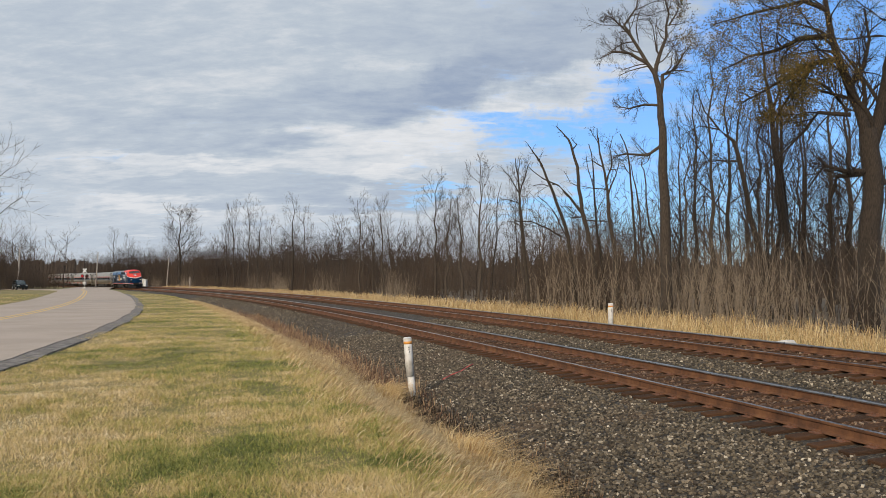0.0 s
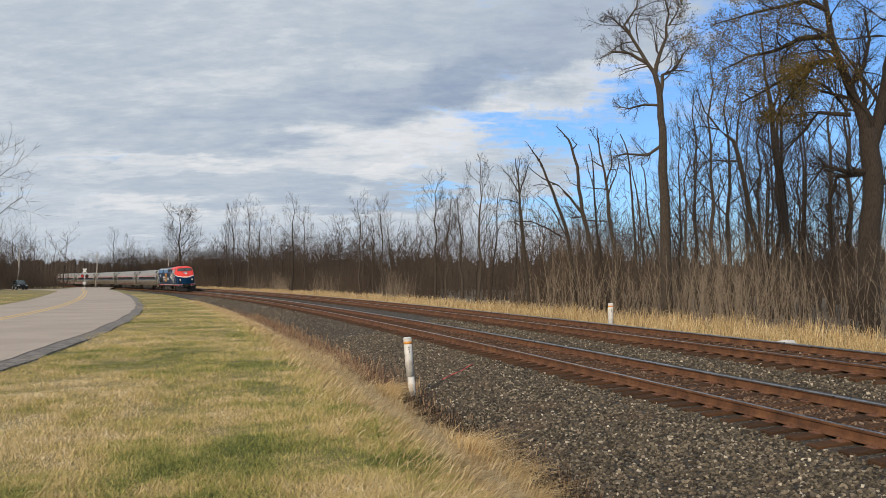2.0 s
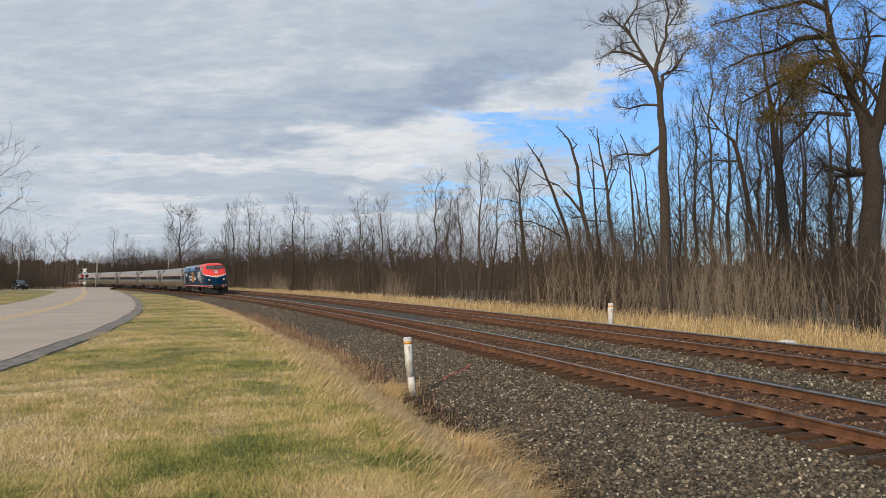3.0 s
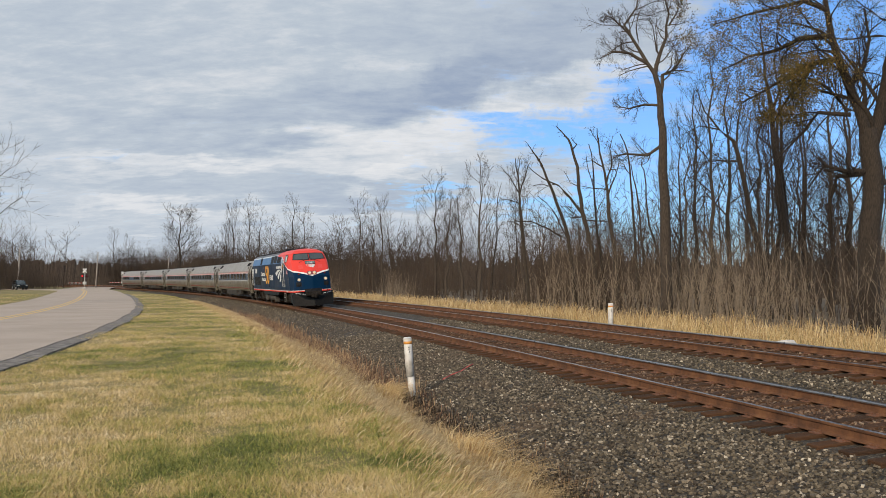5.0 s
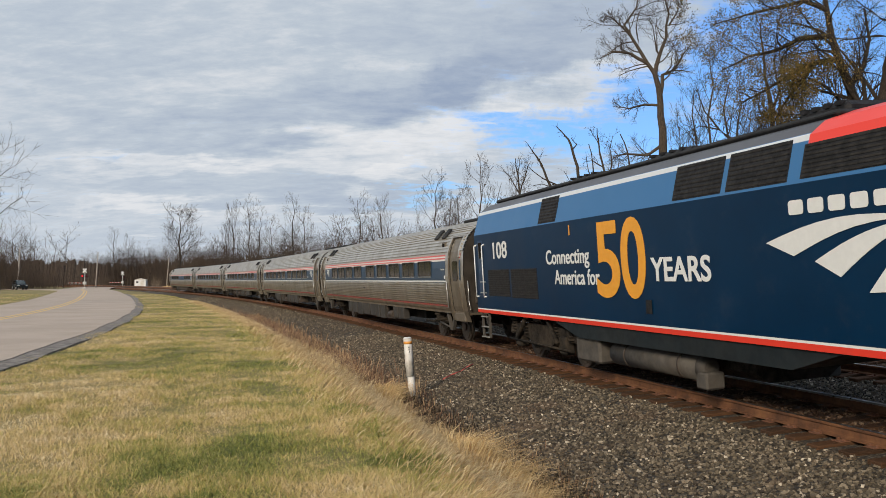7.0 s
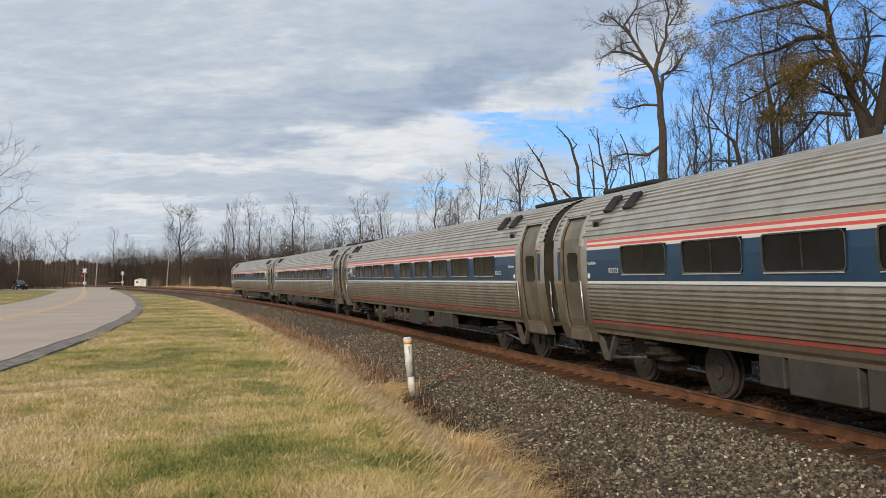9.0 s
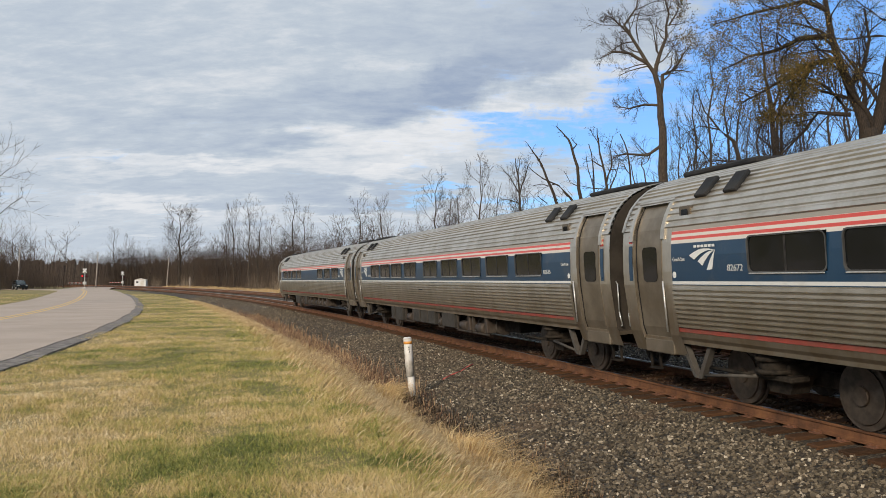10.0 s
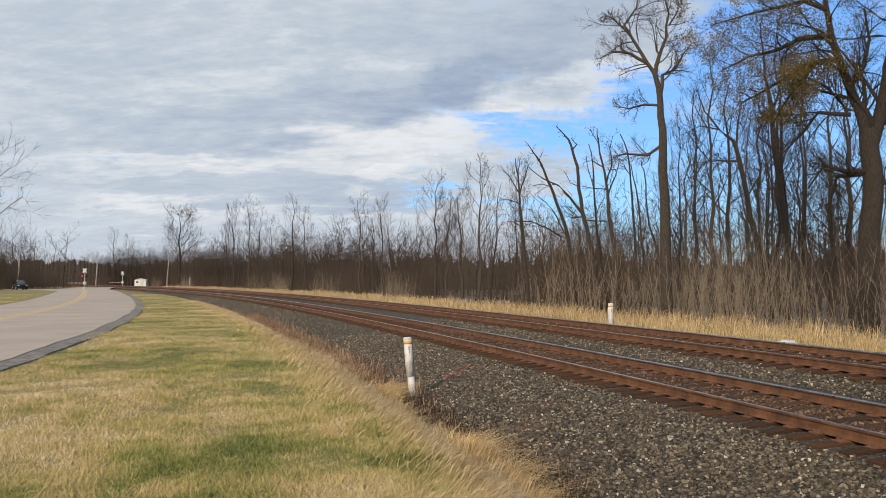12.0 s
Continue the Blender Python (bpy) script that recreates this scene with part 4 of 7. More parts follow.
def locomotive():
    """A streamlined diesel with a sloped red cab; x forward from its middle, 10.5 m from the rear coupling."""
    L = thing("diesel_locomotive", "streamlined diesel locomotive, dark blue with coral red cab", "locomotive")
    O = 10.5
    # plan outline at each height: z, half width, rear, side's end, front corner x and y, front middle
    levels = [(1.10, 1.49, 0.55, 19.55, 20.38, 1.30, 20.58), (2.20, 1.50, 0.55, 19.35, 20.30, 1.27, 20.50), (3.26, 1.50, 0.58, 18.75, 19.58, 1.26, 19.80),
              (3.88, 1.33, 0.68, 18.15, 19.08, 1.12, 19.28), (4.06, 1.08, 0.8, 17.6, 18.85, 0.84, 19.0), (4.17, 0.70, 0.95, 17.2, 18.45, 0.55, 18.55), (4.22, 0.30, 1.1, 16.9, 18.0, 0.25, 18.05)]
    bm = bmesh.new()
    rings = []
    for z, hw, xr, xs, xf, yf, xc in levels:
        half = [(xr, 0), (xr, -hw * 0.9), (xr + 0.12, -hw), (14.4, -hw), (xs, -hw), (xf - 0.06, -yf - 0.03), (xf, -yf + 0.06), (xf + (xc - xf) * 0.6, -yf * 0.5), (xc, 0)]
        ring = half + [(x, -y) for x, y in half[-2:0:-1]]
        rings.append([bm.verts.new((x - O, y, z)) for x, y in ring])
    for A, B in zip(rings[:-1], rings[1:]):
        n = len(A)
        for i in range(n):
            j = (i + 1) % n
            bm.faces.new((A[i], A[j], B[j], B[i]))
    bm.faces.new(rings[-1])
    bm.faces.new(rings[0][::-1])
    bmesh.ops.recalc_face_normals(bm, faces=bm.faces)
    part("body", bm, M_LOCO, L, "dark blue hull with red cab and pale sweep")

    def side_slab(name, x0, x1, z0, z1, mat, label="", proud=0.006, r=0.03, parent=L, lean=True):
        """A flush panel on the near and the far side."""
        got = None
        for s in (-1, 1):
            def hw(z):
                return float(np.interp(z, [q[0] for q in levels], [q[1] for q in levels]))
            bm = bmesh.new()
            pts = rounded(x0 - O, x1 - O, z0, z1, r, 2)
            A = [bm.verts.new((x, s * (hw(z) + proud), z)) for x, z in pts]
            B = [bm.verts.new((x, s * (hw(z) - 0.02), z)) for x, z in pts]
            bm.faces.new(A)
            for i in range(len(A)):
                j = (i + 1) % len(A)
                bm.faces.new((A[j], A[i], B[i], B[j]))
            bmesh.ops.recalc_face_normals(bm, faces=bm.faces)
            ob = part(name, bm, mat, parent, label)
            got = got or ob
        return got

    def grille(x0, x1, z0, z1, slats, label):
        g = side_slab("grille", x0, x1, z0, z1, M_BLACK, label, 0.004, 0.01)
        for s in (-1, 1):
            for k in range(slats):
                z = z0 + (z1 - z0) * (k + 0.5) / slats
                w = float(np.interp(z, [q[0] for q in levels], [q[1] for q in levels]))
                bm = bmesh.new()
                box(bm, x0 + 0.03 - O, x1 - 0.03 - O, s * w - 0.016, s * w + 0.016, z - 0.012, z + 0.012)
                part("slat", bm, M_RUBBER, g)

    grille(1.75, 3.40, 1.58, 2.28, 12, "black louvred grille low on the hull")
    grille(3.52, 5.25, 1.56, 2.28, 12, "black louvred grille low on the hull")
    grille(5.45, 6.45, 3.29, 3.86, 8, "black intake grille in the sky-blue shoulder")
    grille(11.25, 12.60, 3.30, 3.86, 8, "black intake grille in the sky-blue shoulder")
    grille(12.72, 14.10, 3.30, 3.86, 8, "black intake grille in the sky-blue shoulder")
    grille(14.35, 16.15, 3.31, 3.76, 8, "louvred grille under the red roof")
    # cab door, its sill openings and hand rails
    side_slab("cab_door", 17.05, 17.62, 1.60, 3.42, M_BLACK, "", 0.003, 0.02)
    side_slab("cab_door_leaf", 17.10, 17.50, 1.98, 3.40, plain("door blue", (0.012, 0.04, 0.095), (0.016, 0.05, 0.11), 3, 0.35), "dark blue cab door", 0.007, 0.02)
    side_slab("rear_door", 0.98, 1.40, 1.62, 3.10, plain("rear door blue", (0.012, 0.035, 0.08), (0.016, 0.045, 0.1), 3, 0.4), "dark blue rear door", 0.008, 0.04)
    side_slab("rear_door_window", 1.04, 1.34, 2.60, 3.04, M_GLASS, "", 0.012, 0.06)
    for xs, z0, z1 in (((16.98, 17.72), 1.55, 3.48), ((0.86, 1.52), 1.55, 2.95)):
        for x in xs:
            for s in (-1, 1):
                bm = bmesh.new()
                rod(bm, (x - O, s * 1.57, z0), (x - O, s * 1.57, z1), 0.016, 8)
                for z in (z0, z1):
                    rod(bm, (x - O, s * 1.57, z), (x - O, s * 1.48, z + (0.04 if z > 2 else 0)), 0.022, 8)
                part("hand_rail", bm, M_WHITE, L, "white hand rail")
    for x0, z0 in ((16.98, 0.42), (0.92, 0.42)):
        for s in (-1, 1):
            lad = None
            for x in (x0, x0 + 0.56):
                bm = bmesh.new()
                box(bm, x - O - 0.025, x - O + 0.025, s * 1.44 - 0.03, s * 1.44 + 0.03, z0, 1.14)
                lad = part("ladder_side", bm, M_IRON, L, "grey iron ladder side")
            for k in range(3):
                bm = bmesh.new()
                box(bm, x0 - O, x0 + 0.56 - O, s * 1.46 - 0.05, s * 1.46 + 0.05, z0 + k * 0.28, z0 + k * 0.28 + 0.02)
                part("rung", bm, M_TRIM, lad, "pale worn step edge")
            for z in (1.64, 1.94):
                bm = bmesh.new()
                box(bm, x0 + 0.12 - O, x0 + 0.60 - O, s * 1.50 - 0.012, s * 1.50 + 0.012, z, z + 0.03)
                part("step_edge", bm, M_TRIM, L)
    # cab side windows
    side_slab("cab_window_frame", 17.82, 19.0 - 0.25, 3.27, 3.80, M_BLACK, "black cab window surround", 0.005, 0.04)
    side_slab("cab_window", 17.90, 18.30, 3.32, 3.76, M_WIND, "dark cab side window", 0.010, 0.03)
    # white pane: the bright reflection in the glass is put into its colour
    side_slab("cab_window", 18.36, 18.68, 3.32, 3.76, M_WHITE, "cab side pane coloured white for a bright reflection", 0.010, 0.03)

    # nose: pieces laid on the sloped face. a, b: heights; the face runs from x=20.5 at z 2.2 to 19.8 at z 3.26
    def face_x(y, z):
        zs = [q[0] for q in levels]
        xc, xf, yf = [float(np.interp(z, zs, [q[k] for q in levels])) for k in (6, 4, 5)]
        return np.interp(abs(y), [0, yf * 0.5, yf], [xc, xf + (xc - xf) * 0.6, xf]) - O

    def nose_slab(name, pts, mat, label="", proud=0.008, depth=0.03, parent=L):
        bm = bmesh.new()
        A = [bm.verts.new((face_x(y, z) + proud, y, z)) for y, z in pts]
        B = [bm.verts.new((face_x(y, z) - depth, y, z)) for y, z in pts]
        bm.faces.new(A)
        for i in range(len(A)):
            j = (i + 1) % len(A)
            bm.faces.new((A[j], A[i], B[i], B[j]))
        bmesh.ops.recalc_face_normals(bm, faces=bm.faces)
        bmesh.ops.triangulate(bm, faces=[f for f in bm.faces if len(f.verts) > 4])
        return part(name, bm, mat, parent, label)

    for s in (-1, 1):
        sur = nose_slab("windscreen_frame", [(s * 0.01, 3.36), (s * 0.01, 3.88), (s * 0.55, 3.87), (s * 1.07, 3.83), (s * 1.18, 3.40), (s * 0.60, 3.37)], M_BLACK, "black windscreen rubber", 0.006)
        nose_slab("windscreen", [(s * 0.07, 3.41), (s * 0.07, 3.83), (s * 0.55, 3.82), (s * 1.02, 3.79), (s * 1.12, 3.44), (s * 0.60, 3.42)], M_WIND, "dark greenish windscreen half", 0.014, 0.02, sur)
        bm = bmesh.new()
        rod(bm, (face_x(s * 0.75, 3.2) + 0.03, s * 0.75, 3.2), (face_x(s * 0.55, 3.3) + 0.04, s * 0.55, 3.3), 0.012, 6)
        rod(bm, (face_x(s * 0.55, 3.3) + 0.04, s * 0.55, 3.3), (face_x(s * 0.12, 3.42) + 0.05, s * 0.12, 3.42), 0.014, 6)
        part("wiper", bm, M_BLACK, L, "black windscreen wiper")
        for y, z, r, m_, nm, lb in ((0.95, 1.98, 0.115, M_LAMP, "ditch_light", "lit ditch light in a steel ring"), (0.93, 2.38, 0.075, plain("marker lens", (0.25, 0.02, 0.02), (0.3, 0.04, 0.03), 9, 0.2), "marker_light", "dark red marker light")):
            bm = bmesh.new()
            fx = face_x(y, z)
            rod(bm, (fx - 0.10, s * y, z), (fx + 0.035, s * y, z - 0.01), r, 20)
            ring = part(nm, bm, M_TRIM if m_ is M_LAMP else M_BLACK, L, lb)
            bm = bmesh.new()
            rod(bm, (fx, s * y, z), (fx + 0.042, s * y, z - 0.01), r * 0.72, 18)
            part("lens", bm, m_, ring)
        nose_slab("socket_recess", [(s * 0.80, 1.50), (s * 0.80, 1.80), (s * 1.16, 1.80), (s * 1.16, 1.50)], M_BLACK, "black jumper socket recess", 0.004)
        bm = bmesh.new()
        rod(bm, (face_x(0.95, 1.6) - 0.02, s * 1.0, 1.62), (face_x(0.95, 1.6) + 0.06, s * 1.0, 1.60), 0.09, 12)
        part("jumper_socket", bm, M_GREY, L)
        bm = bmesh.new()
        pts = [(20.52, 0.95, 1.45), (20.66, 0.98, 1.25), (20.72, 0.95, 1.0), (20.80, 0.75, 0.85), (20.78, 0.45, 0.82)]
        for p, q in zip(pts[:-1], pts[1:]):
            rod(bm, (p[0] - O, s * p[1], p[2]), (q[0] - O, s * q[1], q[2]), 0.022, 6)
        part("air_hose", bm, M_RUBBER, L, "black brake hose")
        bm = bmesh.new()
        rod(bm, (20.5 - O, s * 1.28, 1.02), (20.86 - O, s * 0.62, 0.94), 0.02, 6)
        part("cut_lever", bm, M_WHITE, L, "white uncoupling lever")
    hl = nose_slab("headlight_housing", [(-0.36, 2.44), (-0.30, 2.56), (0.30, 2.56), (0.36, 2.44), (0.30, 2.30), (-0.30, 2.30)], plain("housing red", (0.25, 0.03, 0.025), (0.32, 0.04, 0.03), 6, 0.4), "dark red twin headlight housing", 0.04)
    for y in (-0.17, 0.17):
        bm = bmesh.new()
        fx = face_x(y, 2.43)
        rod(bm, (fx - 0.03, y, 2.43), (fx + 0.07, y, 2.43), 0.12, 20)
        rim = part("headlight", bm, M_TRIM, hl, "lit round headlight")
        bm = bmesh.new()
        rod(bm, (fx, y, 2.43), (fx + 0.078, y, 2.43), 0.085, 18)
        part("lens", bm, M_LAMP, rim)
    nb = nose_slab("number_board", [(-0.36, 3.06), (-0.36, 3.28), (0.36, 3.28), (0.36, 3.06)], M_BLACK, "dark number board", 0.05)
    nose_slab("number_glass", [(-0.33, 3.08), (-0.33, 3.26), (0.33, 3.26), (0.33, 3.08)], plain("board grey", (0.14, 0.18, 0.19), (0.17, 0.21, 0.22), 4, 0.4), "", 0.058, 0.02, nb)
    t = words("board_number", "108", 0.19, M_WHITE, nb, 0, 0, 0, 0.34)
    slope = math.degrees(math.atan2(face_x(0, 3.08) - face_x(0, 3.26), 0.18))
    t.matrix_basis = pose(face_x(0.1, 3.10) + 0.055, -0.17, 3.10, 0, 0, 90) @ pose(0, 0, 0, 90 - slope)
    nose_slab("coupler_pocket", [(-0.62, 1.09), (-0.62, 1.30), (0.0, 1.31), (0.62, 1.30), (0.62, 1.09), (0.0, 1.08)], M_BLACK, "black opening over the coupler", 0.012)
    # small emblem under the number board
    bm = bmesh.new()
    for k in range(3):
        a = -0.30 + k * 0.16
        pts = [(a, 2.93 - k * 0.04), (a + 0.13, 2.90 - k * 0.05), (0.34, 3.0)]
        vs = [bm.verts.new((face_x(0, z) + 0.012, y, z)) for y, z in pts]
        bm.faces.new(vs)
    part("nose_emblem", bm, M_WHITE, L, "small pale emblem of three blades")
    nose_slab("nameplate_bar", [(-0.30, 2.985), (-0.30, 3.02), (0.30, 3.02), (0.30, 2.985)], M_WHITE, "", 0.045)
    for s in (-1, 1):
        nose_slab("nose_hatch", [(s * 0.55, 2.75), (s * 0.57, 3.02), (s * 0.85, 3.0), (s * 0.86, 2.74)], plain("hatch red", (0.70, 0.062, 0.047), (0.76, 0.07, 0.055), 5, 0.35), "", 0.004)
    # pilot, plough, coupler
    bm = bmesh.new()
    for s in (-1, 1):
        pts = [(s * 0.02, 0.10), (s * 1.42, 0.16), (s * 1.50, 0.92), (s * 1.2, 0.98), (s * 0.62, 0.55), (s * 0.02, 0.50)]
        front = [(20.95 - 0.42 * abs(y) - O, y, z) for y, z in pts]
        A = [bm.verts.new(p) for p in front]
        B = [bm.verts.new((p[0] - 0.06, p[1], p[2])) for p in front]
        bm.faces.new(A)
        bm.faces.new(B[::-1])
        for i in range(len(A)):
            j = (i + 1) % len(A)
            bm.faces.new((A[j], A[i], B[i], B[j]))
    bmesh.ops.recalc_face_normals(bm, faces=bm.faces)
    part("snow_plough", bm, M_PLOUGH, L, "dark grey V-shaped pilot plough")
    bm = bmesh.new()
    prism(bm, [(19.25, 1.10), (20.38, 1.10), (20.38, 0.35), (19.85, 0.30), (19.45, 0.40)], 1, -1.42, 1.42)
    for v in bm.verts:
        v.co.x -= O
    part("pilot_skirt", bm, M_SKIRT, L, "dark grey pilot skirt")
    bm = bmesh.new()
    box(bm, 20.35 - O, 20.75 - O, -0.55, 0.55, 0.78, 1.12, 0.05)
    box(bm, 20.6 - O, 21.02 - O, -0.20, 0.20, 0.68, 1.0, 0.05)
    rod(bm, (20.98 - O, 0.10, 0.66), (20.98 - O, 0.10, 1.02), 0.13, 10)
    rod(bm, (20.9 - O, -0.12, 0.70), (20.9 - O, -0.12, 0.98), 0.09, 10)
    part("coupler", bm, M_SOOT, L, "sooty knuckle coupler")
    # tank and skirts between the trucks
    bm = bmesh.new()
    prism(bm, [(5.9, 1.10), (14.9, 1.10), (13.9, 0.80), (7.2, 0.80)], 1, -1.45, 1.45)
    for v in bm.verts:
        v.co.x -= O
    part("underframe_skirt", bm, M_SKIRT, L, "dark grey skirt under the sill")
    bm = bmesh.new()
    box(bm, 6.9 - O, 8.0 - O, -1.38, 1.38, 0.30, 0.86, 0.05)
    part("battery_box", bm, M_IRON, L, "grey battery box under the sill")
    bm = bmesh.new()
    prism(bm, [(-0.78, 0.80), (0.78, 0.80), (0.78, 0.50), (0.55, 0.34), (-0.55, 0.34), (-0.78, 0.50)], 0, 8.1 - O, 12.2 - O)
    part("fuel_tank", bm, M_TRUCK, L, "dusty dark fuel tank")
    for s in (-1, 1):
        # long round reservoirs, slung outside the tank
        bm = bmesh.new()
        rod(bm, (8.35 - O, s * 1.10, 0.55), (11.35 - O, s * 1.10, 0.55), 0.235, 18)
        for x0, x1 in ((8.35, 8.22), (11.35, 11.48)):
            rod(bm, (x0 - O, s * 1.10, 0.55), (x1 - O, s * 1.10, 0.55), 0.235, 18, 0.13)
        tank = part("air_tank", bm, M_IRON, L, "dusty grey round air reservoir")
        for x in (8.9, 10.8):
            bm = bmesh.new()
            rod(bm, (x - O, s * 1.10, 0.55), (x + 0.05 - O, s * 1.10, 0.55), 0.245, 18)
            part("strap", bm, M_WHEEL, tank)
        bm = bmesh.new()
        box(bm, 11.30 - O, 11.62 - O, min(s * 0.95, s * 1.30), max(s * 0.95, s * 1.30), 0.22, 0.50, 0.03)
        part("drain_box", bm, M_IRON, tank, "small grey box at the reservoir's end")
    for c in (4.65, 18.25 - 0.15):
        bm = bmesh.new()
        cx = c - O
        for s in (-1, 1):
            y = s * 1.08
            prism(bm, [(cx - 2.1, 0.62), (cx - 2.0, 0.86), (cx - 0.9, 0.92), (cx + 0.9, 0.92), (cx + 2.0, 0.86), (cx + 2.1, 0.62), (cx + 0.8, 0.56), (cx + 0.45, 0.34), (cx - 0.45, 0.34), (cx - 0.8, 0.56)], 1, min(y, y + s * 0.16), max(y, y + s * 0.16))
            for dx in (-1.37, 1.37):
                box(bm, cx + dx - 0.20, cx + dx + 0.20, min(y, y + s * 0.24), max(y, y + s * 0.24), 0.32, 0.72, 0.04)
                rod(bm, (cx + dx * 0.55, y + s * 0.28, 1.02), (cx + dx * 0.9, y + s * 0.28, 0.55), 0.05, 8)
                for k in range(6):
                    rod(bm, (cx + dx * 1.28, y + s * 0.12, 0.66 + k * 0.075), (cx + dx * 1.28, y + s * 0.12, 0.70 + k * 0.075), 0.13 if k % 2 == 0 else 0.10, 10)
                    rod(bm, (cx + dx * 0.68, y + s * 0.12, 0.66 + k * 0.075), (cx + dx * 0.68, y + s * 0.12, 0.70 + k * 0.075), 0.12 if k % 2 == 0 else 0.095, 10)
            rod(bm, (cx - 1.9, y + s * 0.26, 0.50), (cx + 1.9, y + s * 0.26, 0.44), 0.03, 6)
        box(bm, cx - 1.9, cx + 1.9, -0.6, 0.6, 0.45, 1.0, 0.03)
        tr = part("truck", bm, M_TRUCK, L, "sooty four-wheel power truck")
        for dx in (-1.37, 1.37):
            wheelset(tr, cx + dx, 0.508, 0.15)
    # roof gear
    bm = bmesh.new()
    box(bm, 1.2 - O, 14.5 - O, -0.95, 0.95, 4.10, 4.20, 0.04)
    part("roof_walk", bm, M_GREY, L, "dark grey roof panel")
    for x, w, h in ((5.6, 1.6, 0.06), (9.2, 1.5, 0.07), (13.4, 1.0, 0.11)):
        bm = bmesh.new()
        box(bm, x - O, x + w - O, -0.7, 0.7, 4.16, 4.22 + h, 0.06)
        for k in range(4):
            box(bm, x + 0.1 + k * w / 4.4 - O, x + 0.2 + k * w / 4.4 - O, -0.72, 0.72, 4.22 + h * 0.6, 4.24 + h)
        part("roof_fan_box", bm, M_BLACK, L, "black roof fan housing")
    bm = bmesh.new()
    for y in (-0.2, 0.0, 0.2):
        rod(bm, (16.9 - O, y, 4.29), (17.3 - O, y, 4.29), 0.02, 8, 0.06)
    box(bm, 16.85 - O, 17.0 - O, -0.3, 0.3, 4.18, 4.31, 0.02)
    part("horn", bm, M_BLACK, L, "black roof horns")
    bm = bmesh.new()
    rod(bm, (17.9 - O, 0.5, 4.1), (17.9 - O, 0.5, 4.26), 0.05, 10)
    part("antenna", bm, M_BLACK, L)
    bm = bmesh.new()
    rod(bm, (16.2 - O, -0.4, 4.15), (16.2 - O, -0.4, 4.28), 0.08, 10)
    part("antenna", bm, M_BLACK, L)
    # lettering on the near side
    y = -1.508
    words("lettering", "Connecting", 0.44, M_WHITE, L, 5.86 - O, y, 2.36, 2.2, bold=0.006)
    words("lettering", "America for", 0.44, M_WHITE, L, 6.28 - O, y, 1.92, 2.2, bold=0.006)
    words("big_numeral", "5", 2.02, M_GOLD, L, 8.36 - O, y, 1.72, 0.98, "golden numeral", 0.035)
    words("big_numeral", "0", 2.02, M_GOLD, L, 9.40 - O, y, 1.72, 0.90, "golden numeral", 0.035)
    words("lettering", "YEARS", 0.56, M_WHITE, L, 10.46 - O, y, 2.0, 1.80, bold=0.012)
    words("road_number", "108", 0.60, M_WHITE, L, 2.28 - O, y, 2.58, 1.05, bold=0.008)
    words("sill_lettering", "BEECH GROVE", 0.075, M_WHITE, L, 18.00 - O, y + 0.008, 1.125, 0.72)
    words("front_mark", "F", 0.13, M_WHITE, L, 19.10 - O, y, 1.98)
    swoosh(L, 13.62 - O, 1.86, 2.75, 0.84, y, M_WHITE)
    for k in range(6):
        bm = bmesh.new()
        prism(bm, rounded(14.12 + k * 0.37 - O, 14.12 + k * 0.37 + 0.28 - O, 2.86, 3.05, 0.04, 2), 1, y - 0.004, y + 0.004)
        part("nameplate_bar", bm, M_WHITE, L, "white bar in place of a letter")
    bm = bmesh.new()
    for k in range(7):
        box(bm, 18.47 - O, 18.97 - O, y - 0.004, y + 0.003, 2.42 + k * 0.042, 2.42 + k * 0.042 + (0.042 if k % 2 else 0.0421), 0, k % 2)
    box(bm, 18.74 - O, 18.97 - O, y - 0.007, y, 2.55, 2.715, 0, 2)
    part("flag_decal", bm, [M_RED, M_WHITE, plain("flag blue", (0.02, 0.03, 0.12), (0.025, 0.04, 0.14), 9)], L, "small striped flag decal")
    bm = bmesh.new()
    box(bm, 17.14 - O, 17.20 - O, -1.52, -1.50, 2.78, 3.10)
    part("warning_tag", bm, M_GOLD, L)
    bm = bmesh.new()
    box(bm, 7.16 - O, 7.20 - O, y - 0.004, y + 0.004, 2.95, 3.16)
    part("flank_tag", bm, M_GOLD, L, "small yellow tag")
    bm = bmesh.new()
    box(bm, 10.22 - O, 10.42 - O, y - 0.006, y + 0.004, 1.42, 1.66, 0.003)
    part("fuel_cutoff", bm, M_BLACK, L, "small black fuel cut-off plate")
    return L


LOCO = locomotive()


def front_u(t):
    """Where the coupling between the first two coaches is at t seconds."""
    s = t - 6.5
    return -54.13 + 28.82 * s + 0.0625 * s * s


def rolling(u, half):
    """Pose of a car whose middle is at u, on trucks half apart either way."""
    a, b = on_bed(u + half, 0.0, 0.0), on_bed(u - half, 0.0, 0.0)
    p, q = (a + b) / 2, a - b
    return pose(p[0], p[1], p[2], math.degrees(CANT), -math.degrees(math.atan2(q[2], math.hypot(q[0], q[1]))), math.degrees(math.atan2(q[1], q[0])))


def motions():
    times = [k * 0.1 for k in range(121)]
    walk(LOCO, [(t, rolling(front_u(t) + 26 + 10.5, 6.7)) for t in times])
    for i, car in enumerate(CARS):
        walk(car, [(t, rolling(front_u(t) + 13 - 26 * i, 9.07)) for t in times])


